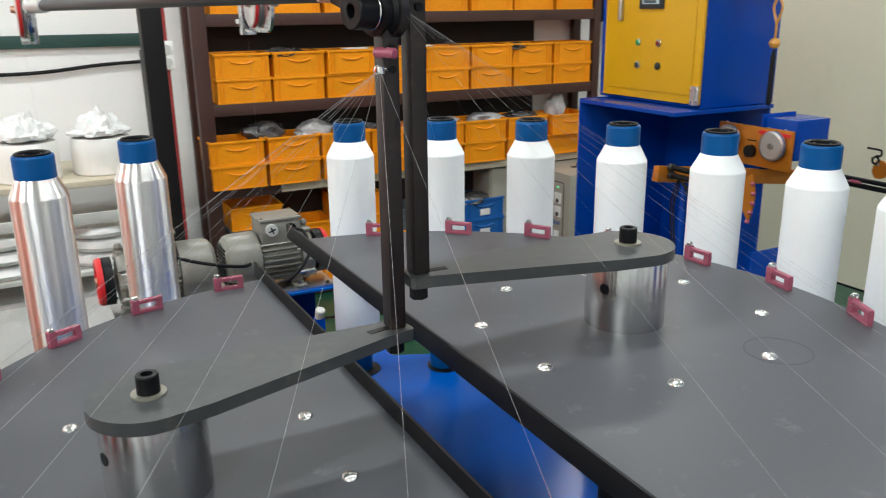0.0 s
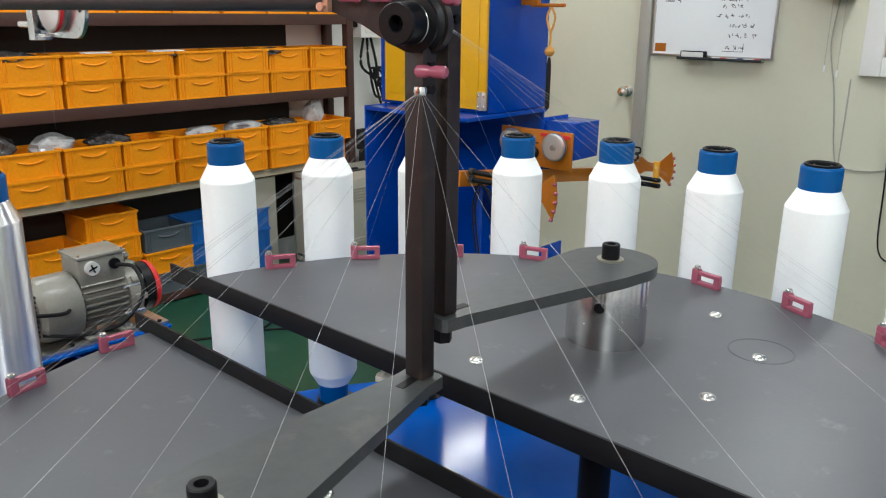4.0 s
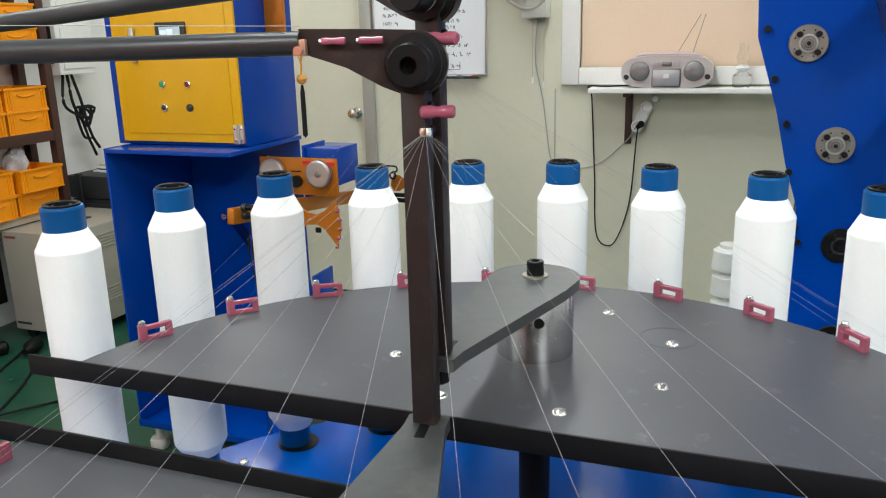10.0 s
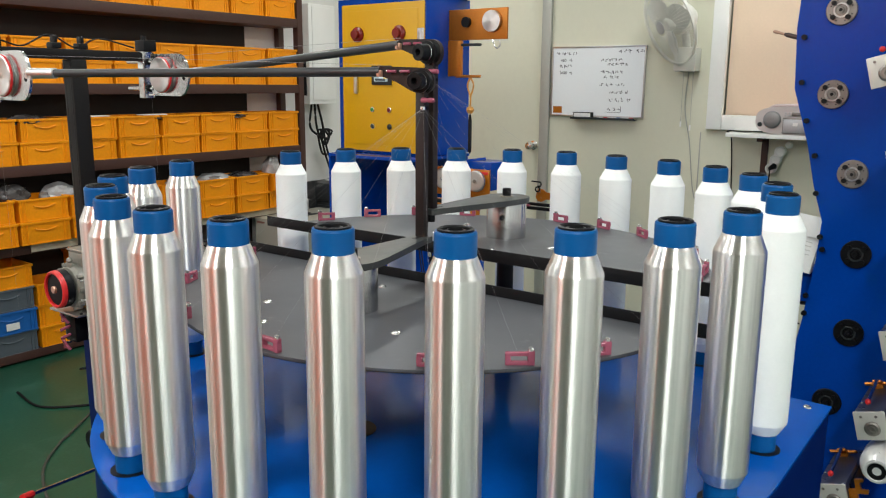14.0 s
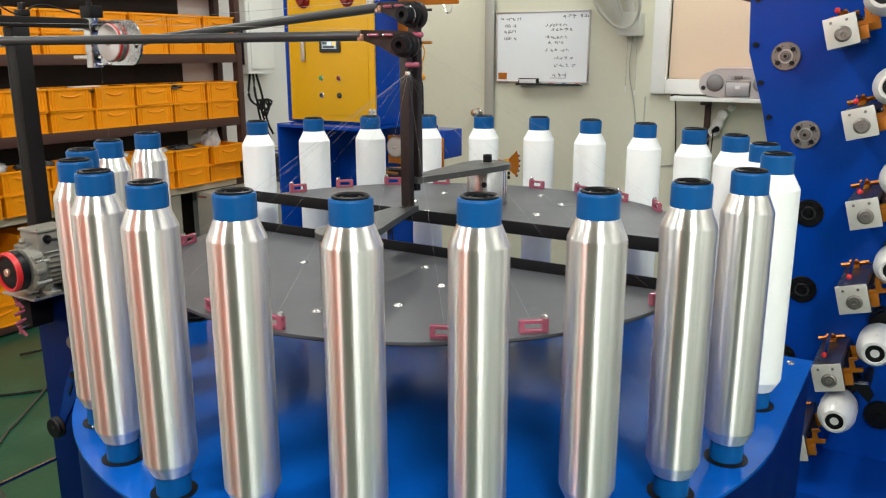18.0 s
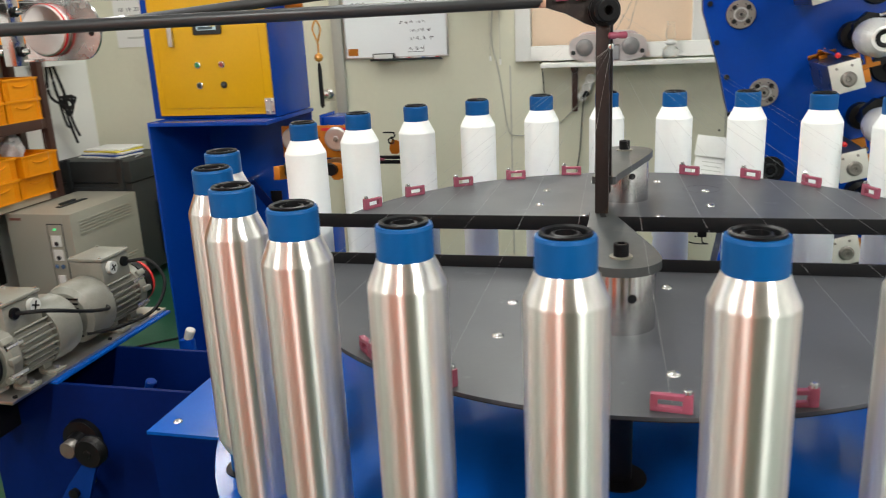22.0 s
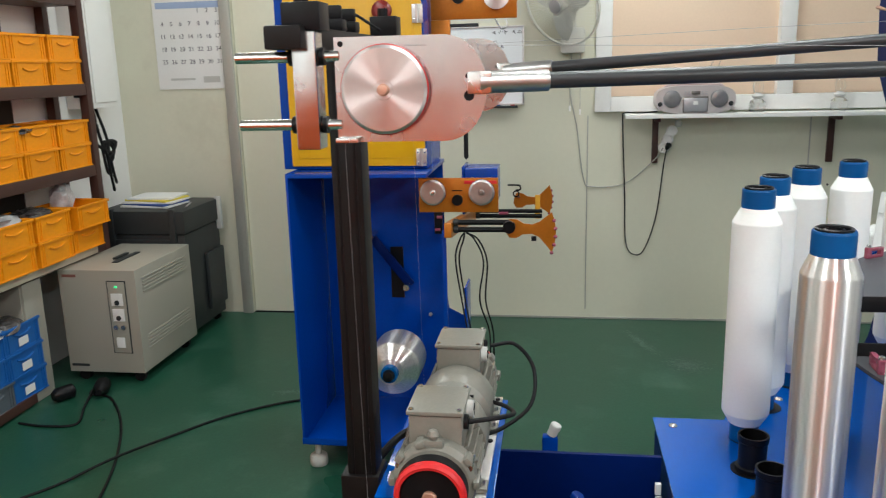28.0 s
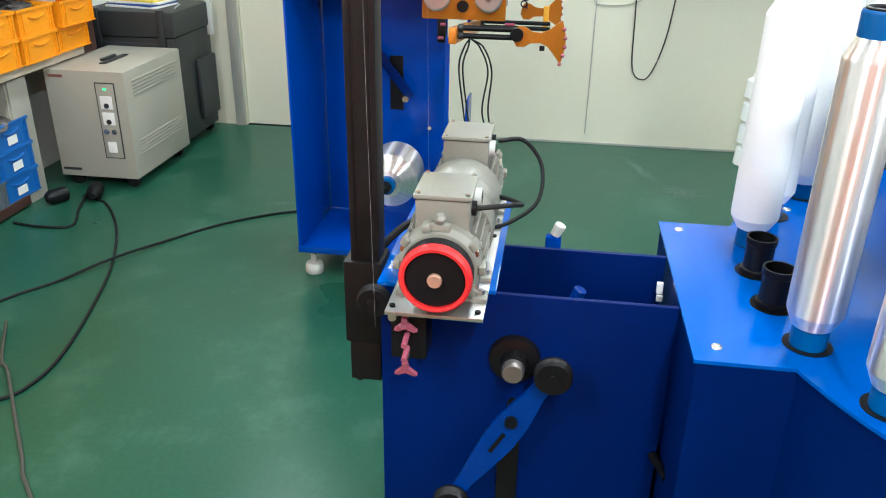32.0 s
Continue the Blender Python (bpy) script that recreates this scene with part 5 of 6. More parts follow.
ORL = "orange plastic storage crate with a front grip on the shelf"
for z, end, y in LEVELS:
    for k in range(8):
        for row in (0, 1):
            out = 0.035 if z < 0.7 and k == 0 and row else 0.0
            place_crate(ORANGE, ORL, end - 0.134 - 0.268 * k + rng.uniform(-0.004, 0.004) + out * 0.4, y - out + rng.uniform(-0.004, 0.008), z + row * 0.114, rng.uniform(-1.4, 1.4) - out * 60)
for x, col in ((0.80, (CRATEG, CRATEB, CRATEG, ORANGE)), (1.07, (ORANGE, ORANGE, ORANGE)), (1.34, (ORANGE, ORANGE, ORANGE, ORANGE)), (1.61, (CRATEG, ORANGE, CRATEG)), (1.86, (CRATEG, CRATEB, CRATEB)), (2.10 - 0.01, (CRATEB, CRATEB, CRATEB))):
    for k, m in enumerate(col):
        lab = {ORANGE.name: ORL, CRATEB.name: "blue plastic storage crate on the bottom board", CRATEG.name: "grey plastic storage crate on the bottom board"}[m.name]
        place_crate(m, lab, x + rng.uniform(-0.004, 0.004), SY0 + 0.006 + rng.uniform(-0.008, 0.004), 0.0505 + k * 0.114, rng.uniform(-1.5, 1.5))


def crumple(name, material, label, category, c, s, seed, group=""):
    bm = B()
    bmesh.ops.create_icosphere(bm, subdivisions=3, radius=1)
    for v in bm.verts:
        n = noise.noise(v.co * 1.9 + Vector((seed, 0, 0))) * 0.35 + noise.noise(v.co * 5 + Vector((seed, 3, 0))) * 0.16
        v.co = v.co * (1 + n)
        v.co = Vector((v.co.x * s[0], v.co.y * s[1], max(v.co.z, -0.55) * s[2]))
    lo = min(v.co.z for v in bm.verts)
    bmesh.ops.translate(bm, vec=(c[0], c[1], c[2] - lo), verts=bm.verts)
    return solid(name, bm, material, label, category, group)


BAGD = mat("dark_polybag", (0.06, 0.055, 0.055), 0.25, var=0.4, scale=25, bump=0.5)
for i, (x, z, s, m) in enumerate(((2.60, 0.84, (0.06, 0.05, 0.085), BAG), (2.36, 0.84, (0.1, 0.08, 0.03), BAGD), (2.13, 0.84, (0.1, 0.08, 0.035), BAG), (1.88, 0.84, (0.09, 0.08, 0.03), BAG), (1.39, 0.84, (0.1, 0.08, 0.04), BAGD), (1.14, 0.84, (0.09, 0.08, 0.055), BAG), (0.88, 0.84, (0.1, 0.08, 0.06), BAGD), (2.3, 1.231, (0.09, 0.08, 0.02), BAGD), (1.0, 1.231, (0.1, 0.08, 0.03), BAGD), (1.75, 1.231, (0.09, 0.08, 0.02), BAGD), (1.95, 0.392, (0.08, 0.07, 0.03), BAG), (2.06, 0.392, (0.09, 0.08, 0.04), BAGD))):
    crumple("plastic_bag", m, "crumpled plastic bag of parts in a crate", "bag", (x, SY0 + 0.08, z - 0.03), s, i * 3.7, "bags in the crates")
for x, w in ((1.62, 0.16), (1.30, 0.12)):
    solid("paper_sheet", bx(B(), x, x + w, SY0 + 0.01, SY0 + 0.07, 1.2315, 1.236), PAPER, "white paper strip lying on the crates", "paper", "papers on the crates", at=pose(0, 0, 0))
box = thing("cardboard_box", "small open cardboard box on the top board", "box")
part("carton", bx(B(), 2.27, 2.51, SY0 - 0.01, SY0 + 0.2, 2.0565, 2.2, 0.003), WOOD, box)
part("flap", bx(B(), 2.27, 2.51, SY0 - 0.012, SY0 - 0.010, 2.2, 2.25), WOOD, box)

# ---- voltage stabiliser, trunk, panel board ----
GX0, GX1, GY0, GY1, GZ0, GZ1 = 2.385, 2.955, 3.455, 3.84, 0.055, 0.56
gen = thing("voltage_stabiliser", "beige steel voltage stabiliser box with gauges on castors", "electrical box")
part("case", bx(B(), GX0, GX1, GY0, GY1, GZ0, GZ1, 0.006), BEIGE, gen)
part("recess", bx(B(), GX0 - 0.002, GX0 + 0.001, GY0 + 0.05, GY0 + 0.145, GZ0 + 0.10, GZ1 - 0.05), CHAR, gen, "dark control recess")
rec = part("control_strip", bx(B(), GX0 - 0.004, GX0 - 0.0021, GY0 + 0.055, GY0 + 0.140, GZ0 + 0.104, GZ1 - 0.055, 0.0005), BEIGE, gen)
part("indicator", bx(B(), GX0 - 0.008, GX0 - 0.0041, GY0 + 0.091, GY0 + 0.104, GZ1 - 0.083, GZ1 - 0.074, 0.001), glow("green_lamp", (0.05, 0.9, 0.3), 1.0), gen, "small lit green indicator")
for z in (0.42, 0.345):
    g = part("gauge", bx(B(), GX0 - 0.009, GX0 - 0.0041, GY0 + 0.068, GY0 + 0.126, z - 0.03, z + 0.03, 0.002), PAPER, gen, "white dial gauge")
    part("needle_cover", cy(B(), (GX0 - 0.012, GY0 + 0.097, z - 0.014), (GX0 - 0.009, GY0 + 0.097, z - 0.014), 0.012, n=16), CHAR, g)
for y in (0.078, 0.115):
    part("switch", cy(B(), (GX0 - 0.014, GY0 + y, 0.285), (GX0 - 0.0041, GY0 + y, 0.285), 0.012, n=14), CHROME, gen)
part("breaker", bx(B(), GX0 - 0.012, GX0 - 0.0041, GY0 + 0.08, GY0 + 0.12, 0.185, 0.235, 0.002), PAPER, gen)
part("name_plate", bx(B(), GX0 - 0.0015, GX0 + 0.001, GY0 + 0.28, GY0 + 0.37, GZ0 + 0.03, GZ0 + 0.042), CHAR, gen)
part("label_plate", bx(B(), GX0 - 0.0015, GX0 + 0.001, GY1 - 0.09, GY1 - 0.02, GZ1 - 0.035, GZ1 - 0.022), mat("faded_red_label", (0.22, 0.08, 0.06), 0.6), gen)
for k in range(5):
    for z in (0.16, 0.44):
        part("louvre", bx(B(), GX0 + 0.06, GX1 - 0.06, GY0 - 0.004, GY0 + 0.001, z + 0.016 * k, z + 0.016 * k + 0.008, 0.002), BEIGE, gen)
part("lift_handle", bx(bx(B(), GX0 + 0.2, GX0 + 0.32, GY0 + 0.2, GY0 + 0.22, GZ1 + 0.001, GZ1 + 0.012, 0.003), GX0 + 0.14, GX0 + 0.36, GY0 + 0.16, GY0 + 0.19, GZ1 + 0.0005, GZ1 + 0.006, 0.002), CHAR, gen, "black folded top handle")
for x in (GX0 + 0.05, GX1 - 0.05):
    for y in (GY0 + 0.05, GY1 - 0.05):
        part("castor", cy(B(), (x - 0.012, y, 0.027), (x + 0.012, y, 0.027), 0.027, n=18), RUBBER, gen)

side = thing("beige_cupboard", "beige steel cupboard standing under the shelf end", "cupboard")
part("case", bx(B(), 2.14, 2.27, 3.85, SY1 - 0.005, 0.001, 0.604, 0.004), BEIGE, side)
part("door_panel", bx(B(), 2.132, 2.1395, 3.86, SY1 - 0.02, 0.02, 0.596, 0.002), BEIGE, side)

trunk = thing("tool_trunk", "charcoal plastic wheeled trunk with latches", "trunk")
part("shell", bx(B(), 2.985, 3.435, 3.49, 3.97, 0.05, 0.60, 0.012), CHAR, trunk)
part("lid", bx(B(), 2.975, 3.445, 3.48, 3.98, 0.602, 0.73, 0.014), CHAR, trunk)
part("front_door", bx(B(), 3.20, 3.42, 3.465, 3.489, 0.12, 0.45, 0.01), CHAR, trunk)
part("band", bx(B(), 2.972, 2.9848, 3.55, 3.93, 0.54, 0.575, 0.004), CHAR, trunk)
for x, y in ((2.965, 3.53), (3.40, 3.462), (2.965, 3.88)):
    part("latch", bx(B(), x, x + 0.03, y, y + 0.035, 0.55, 0.74, 0.005), GREY if x > 3.3 else CHAR, trunk, "metal latch")
for x in (3.03, 3.40):
    part("castor", cy(B(), (x - 0.012, 3.54, 0.026), (x + 0.012, 3.54, 0.026), 0.026, n=16), RUBBER, trunk)
    part("castor", cy(B(), (x - 0.012, 3.92, 0.026), (x + 0.012, 3.92, 0.026), 0.026, n=16), RUBBER, trunk)
YEL = mat("yellow_paper_cover", (0.75, 0.62, 0.08), 0.5)
NAVY = mat("blue_paper_cover", (0.03, 0.08, 0.3), 0.5)
for k, (m, a, w) in enumerate(((PAPER, 3, 0.15), (NAVY, -4, 0.14), (PAPER, 6, 0.15), (YEL, -2, 0.135), (PAPER, 10, 0.13))):
    solid("catalogue", bx(B(), -w, w, -0.105, 0.105, 0, 0.009, 0.001), m, "thin catalogue in a pile on the trunk", "booklet", "catalogues on the trunk", at=pose(3.18 + 0.01 * k, 3.74, 0.7305 + 0.0095 * k, 0, 0, a + 80))
solid("pen", cy(B(), (3.10, 3.52, 0.735), (3.22, 3.55, 0.735), 0.005, n=8), SILVERP, "silver pen lying on the trunk", "pen")

pb = thing("breaker_panel", "white wall-mounted breaker panel with a black slot", "breaker panel")
part("case", bx(B(), 3.0, 3.26, YW - 0.14, YW - 0.001, 1.27, 1.95, 0.006), WFRAME, pb)
part("slot", bx(B(), 2.99, 2.9995, YW - 0.11, YW - 0.05, 1.33, 1.60), BLACK, pb)
part("door_panel", bx(B(), 3.03, 3.25, YW - 0.148, YW - 0.1405, 1.30, 1.93, 0.003), WFRAME, pb)
for k, (dx, z) in enumerate(((0.0, 0.80), (0.03, 0.84), (-0.03, 0.9))):
    p = [(3.1 + dx, YW - 0.08, 1.269), (3.08 + dx * 2, YW - 0.12, 1.1), (3.16 - dx, YW - 0.12, 0.98 + 0.02 * k), (3.2 + dx, YW - 0.12, 1.07), (3.12 + dx, YW - 0.12, 1.08), (3.17 + dx, YW - 0.1, 0.93), (3.26 + dx, YW - 0.06, z)]
    solid("power_cable", tube(B(), bend(p), 0.008, 8), RUBBER, "black power cable looped under the breaker panel", "cable", "cables under the panel")


# ---- things on the east wall ----
def text(body, size, at, parent, material, name="lettering"):
    cu = bpy.data.curves.new(name, "FONT")
    cu.body, cu.size, cu.align_x, cu.align_y, cu.extrude = body, size, "CENTER", "CENTER", 0.0002
    cu.materials.append(material)
    ob = new(name, cu)
    ob.matrix_basis = at
    ob.parent = parent
    return ob


FACE = Matrix(((0, 0, -1, 0), (-1, 0, 0, 0), (0, 1, 0, 0), (0, 0, 0, 1)))


def on_wall(x, y, z):
    return Matrix.Translation((x, y, z)) @ FACE


def on_tilt(x, y, z, a):
    return Matrix.Translation((x, y, z)) @ Matrix.Rotation(radians(a), 4, "X")


wb = thing("whiteboard", "small whiteboard with black handwriting, pen tray and eraser", "whiteboard")
part("panel", bx(B(), XW - 0.014, XW - 0.004, 1.715, 2.315, 1.235, 1.64), BOARD, wb)
for c in ((1.707, 2.323, 1.64, 1.648), (1.707, 2.323, 1.227, 1.235), (1.707, 1.7145, 1.2355, 1.6395), (2.3155, 2.323, 1.2355, 1.6395)):
    part("rim", bx(B(), XW - 0.019, XW - 0.001, c[0], c[1], c[2], c[3], 0.001), ALU, wb, "thin aluminium rim")
part("pen_tray", bx(bx(B(), XW - 0.06, XW - 0.0195, 1.74, 2.16, 1.213, 1.218, 0.001), XW - 0.062, XW - 0.0585, 1.74, 2.16, 1.213, 1.226, 0.001), CHAR, wb, "dark pen tray")
part("sticker", bx(B(), XW - 0.0152, XW - 0.0142, 2.245, 2.305, 1.245, 1.285), GOLD, wb)
rw = random.Random(3)
for y0, n, z in ((2.29, 4, 1.605), (2.27, 3, 1.565), (2.27, 3, 1.53), (2.27, 3, 1.49), (1.99, 5, 1.565), (1.96, 5, 1.54), (1.99, 5, 1.495), (1.97, 3, 1.465), (1.99, 5, 1.42), (1.93, 4, 1.375), (1.93, 4, 1.33), (1.94, 3, 1.275), (1.88, 5, 1.615)):
    y = y0
    if (y0, z) in ((2.27, 1.565), (2.27, 1.49)):
        text("460" if z > 1.5 else "1600", 0.026, on_wall(XW - 0.0146, y - 0.025, z), wb, INK)
        y -= 0.065
        n = 1
    for k in range(n):
        w = rw.uniform(0.02, 0.036)
        for s in range(rw.choice((4, 5, 6))):
            yc, zc, ll, tilt = y - rw.uniform(0.1, 0.9) * w, z + rw.uniform(-0.007, 0.007), rw.uniform(0.006, 0.014), rw.choice((0, 0, 90, 75, 45, 120)) + rw.uniform(-12, 12)
            part("ink_stroke", bx(B(), -0.0004, 0.0004, -ll * 0.5, ll * 0.5, -0.0014, 0.0014, 0, on_tilt(XW - 0.0145, yc, zc, tilt)), INK, wb)
        y -= w + 0.005
for yc, zc, ll, tilt in ((1.90, 1.257, 0.1, 0), (1.85, 1.276, 0.034, 90)):
    part("ink_stroke", bx(B(), -0.0004, 0.0004, -ll * 0.5, ll * 0.5, -0.0011, 0.0011, 0, on_tilt(XW - 0.0145, yc, zc, tilt)), INK, wb)
er = thing("board_eraser", "black board eraser with a white face standing on the pen tray", "eraser")
part("felt", bx(B(), XW - 0.052, XW - 0.022, 2.02, 2.147, 1.2185, 1.254, 0.004), RUBBER, er)
part("back", bx(B(), XW - 0.054, XW - 0.0525, 2.027, 2.14, 1.2245, 1.2495, 0.0005), PAPER, er, "white face")
for y, m in ((1.945, RED), (1.86, CAP), (1.78, RED)):
    mk = thing("marker_pen", "white marker pen with a coloured cap on the tray", "pen", "markers on the tray")
    part("barrel", cy(B(), (XW - 0.04, y, 1.2235), (XW - 0.041, y + 0.045, 1.2235), 0.0052, n=10), PAPER, mk)
    part("cap", cy(B(), (XW - 0.0395, y - 0.022, 1.2235), (XW - 0.04, y - 0.0005, 1.2235), 0.0055, n=10), m, mk, "coloured cap")


cal = thing("wall_calendar", "white paper wall calendar with large dates", "calendar")
CY0, CY1, CZ0 = 3.39, 3.825, 1.35
part("sheet", bx(B(), XW - 0.006, XW - 0.003, CY0, CY1, CZ0, 1.93), PAPER, cal)
part("title_band", bx(B(), XW - 0.0068, XW - 0.0062, CY0 + 0.02, CY1 - 0.02, 1.80, 1.835), mat("pale_blue_print", (0.35, 0.45, 0.65), 0.6), cal)
for d in range(1, 32):
    c, r = (d + 3) % 7, (d + 3) // 7
    text(str(d), 0.034, on_wall(XW - 0.0066, CY1 - 0.052 - c * 0.055, 1.785 - r * 0.0705), cal, INK)
part("print_bar", bx(B(), XW - 0.0066, XW - 0.0062, 3.60, 3.75, 1.40, 1.412), GREY, cal)
part("print_bar", bx(B(), XW - 0.0066, XW - 0.0062, 3.45, 3.55, 1.385, 1.42), GREY, cal)

ledge = thing("wall_shelf", "cream wall shelf on a brown bracket under the window", "shelf")
part("board", bx(B(), 3.375, XW - 0.0365, -0.5, 1.17, 1.150, 1.172, 0.002), WFRAME, ledge)
for y in (1.0, 0.1):
    part("bracket", bx(bx(B(), XW - 0.02, XW - 0.001, y - 0.016, y + 0.016, 0.90, 1.149, 0.002), 3.40, XW - 0.0205, y - 0.012, y + 0.012, 1.13, 1.1495, 0.002), BROWN, ledge, "brown steel bracket")

radio = thing("cassette_radio", "silver grey portable cassette radio with round speakers on the wall shelf", "radio")
RM = Matrix.Translation((3.44, 0.82, 1.1725))


def radio_shell():
    bm = B()
    pts = []
    for i in range(48):
        a = 2 * math.pi * i / 48
        c, s = math.cos(a), math.sin(a)
        pts.append((0.2 * math.copysign(abs(c) ** 0.55, c), 0.072 + 0.072 * math.copysign(abs(s) ** 0.7, s)))
    return poly(bm, pts, -0.06, 0.06, Matrix(((0, 0, 1, 0), (1, 0, 0, 0), (0, 1, 0, 0), (0, 0, 0, 1))))


SPKM = mat("speaker_mesh", (0.30, 0.30, 0.30), 0.35, 0.6, var=0.15, fine=300, bump=0.3)
RADM = mat("pale_silver_pink_plastic", (0.60, 0.55, 0.54), 0.32, 0.15, var=0.05)
part("shell", radio_shell(), RADM, radio, at=RM)
for y in (-0.118, 0.118):
    sp2 = part("speaker", lathe(B(), [(0.0001, 0.010), (0.02, 0.012), (0.040, 0.008), (0.0445, 0.002), (0.045, 0)], 32), SPKM, radio, "round speaker grille", at=RM @ pose(-0.0602, y, 0.076, 0, -90, 0))
    part("speaker_ring", lathe(B(), [(0.045, 0.0), (0.046, 0.005), (0.0495, 0.005), (0.051, 0.0)], 32, None, True), SILVERP, sp2, "bright ring", at=RM @ pose(-0.0602, y, 0.076, 0, -90, 0))
    part("bass_port", lathe(B(), [(0.0001, 0.003), (0.009, 0.003), (0.012, 0.0)], 16), CHAR, radio, at=RM @ pose(-0.0602, y * 1.5, 0.050, 0, -90, 0))
part("cassette_frame", bx(B(), -0.064, -0.0602, -0.063, 0.063, 0.008, 0.088, 0.003), FLANGE, radio, at=RM)
part("cassette_door", bx(B(), -0.069, -0.0642, -0.059, 0.059, 0.010, 0.080, 0.004), SILVERP, radio, at=RM)
part("tape_label", bx(B(), -0.0702, -0.0692, -0.012, 0.012, 0.046, 0.064), PAPER, radio, at=RM)
part("display", bx(B(), -0.066, -0.0602, -0.022, 0.022, 0.098, 0.116, 0.003), FLANGE, radio, at=RM)
for y in (-0.052, -0.034, 0.034, 0.052):
    for z in (0.101, 0.112):
        part("push_button", bx(B(), -0.064, -0.0602, y - 0.005, y + 0.005, z - 0.003, z + 0.003, 0.001), SILVERP, radio, at=RM)
part("carry_handle", tube(B(), bend([(0, -0.15, 0.132), (0, -0.10, 0.148), (0, 0.10, 0.148), (0, 0.15, 0.132)]), 0.008, 8), mat("pink_grey_plastic", (0.58, 0.46, 0.46), 0.4), radio, at=RM)
for y, y2 in ((-0.03, -0.13), (-0.10, -0.15)):
    part("antenna", cy(B(), (0.04, y, 0.14), (0.05, y2, 0.32), 0.0014, n=6), FLANGE, radio, at=RM)
GLASS = bpy.data.materials.new("clear_glass")
GLASS.use_nodes = True
GB = GLASS.node_tree.nodes["Principled BSDF"]
GB.inputs["Base Color"].default_value, GB.inputs["Roughness"].default_value, GB.inputs["Transmission Weight"].default_value, GB.inputs["IOR"].default_value = (0.95, 0.97, 0.96, 1), 0.05, 1.0, 1.45
for y in (0.50, 0.10):
    bt = thing("oil_lamp", "small clear glass lamp with a white burner on the wall shelf", "glass lamp", "glass lamps on the shelf", pose(3.44, y, 1.1725))
    part("font", lathe(B(), [(0.03, 0), (0.04, 0.005), (0.04, 0.05), (0.025, 0.065), (0.014, 0.07)], 20), GLASS, bt)
    part("burner", lathe(B(), [(0.014, 0.0702), (0.03, 0.078), (0.03, 0.085), (0.012, 0.1)], 16), PAPER, bt)
    part("chimney", lathe(B(), [(0.02, 0.1002), (0.028, 0.13), (0.018, 0.16), (0.02, 0.19)], 20), GLASS, bt)

sock = thing("wall_socket", "white surface-mounted socket block with a plug in it", "socket")
SKM = Matrix.Translation((XW, 0.935, 1.03)) @ Matrix.Rotation(radians(24), 4, "X")
part("block", bx(B(), -0.032, -0.001, -0.024, 0.024, -0.070, 0.070, 0.008), WFRAME, sock, at=SKM)
for z in (0.050, 0.0, -0.050):
    ol = part("outlet", lathe(B(), [(0.0285, -0.02), (0.0285, 0.010), (0.025, 0.013), (0.021, 0.013), (0.019, 0.003), (0.0001, 0.003)], 24, pose(-0.0322, 0, z, 0, -90, 0)), WFRAME, sock, at=SKM)
    part("socket_face", cy(B(), (-0.0362, 0, z), (-0.0354, 0, z), 0.0185, n=20), GREY, ol, at=SKM)
part("cord_anchor", lathe(B(), [(0.0001, 0.018), (0.014, 0.016), (0.02, 0.004), (0.02, 0)], 20, pose(-0.001, -0.018, 0.098, 0, -90, 0)), WFRAME, sock, at=SKM)
part("plug", cy(B(), (XW - 0.055, 0.933, 1.0), (XW - 0.09, 0.945, 0.99), 0.016, 0.011, n=14), BLACK, sock, "black plug")
solid("lamp_cord", tube(B(), bend([(XW - 0.09, 0.945, 0.99), (XW - 0.06, 0.955, 0.9), (XW - 0.02, 0.98, 0.62), (XW - 0.02, 1.03, 0.44), (XW - 0.02, 1.08, 0.385), (XW - 0.02, 1.14, 0.45), (XW - 0.02, 1.155, 0.75), (XW - 0.03, 1.175, 1.12), (3.42, 1.175, 1.178), (3.45, 1.10, 1.176), (3.47, 1.0, 1.18)]), 0.0035, 6), RUBBER, "thin black mains cord drooping from the socket to the radio", "cord")
GCORD = mat("grey_cord", (0.4, 0.4, 0.36), 0.5)
solid("fan_cord", tube(B(), bend([(XW - 0.006, 1.45, 1.495), (XW - 0.006, 1.46, 1.3), (XW - 0.006, 1.42, 1.1), (XW - 0.006, 1.38, 0.82), (XW - 0.006, 1.33, 0.77), (XW - 0.006, 1.15, 0.79), (XW - 0.02, 1.0, 0.92), (XW - 0.045, 0.96, 0.985)]), 0.003, 6), GCORD, "thin grey fan cord running down the wall", "cord")
for y, z0, z1 in ((1.46, 1.22, 1.495), (1.405, 1.2, 1.495)):
    pc = thing("pull_cord", "thin pull cord with a white bob under the wall fan", "cord", "pull cords")
    part("string", cy(B(), (XW - 0.06, y, z0), (XW - 0.06, y, z1), 0.0012, n=6), GCORD, pc)
    part("bob", cy(B(), (XW - 0.06, y, z0 - 0.03), (XW - 0.06, y, z0), 0.005, n=8), WFRAME, pc)

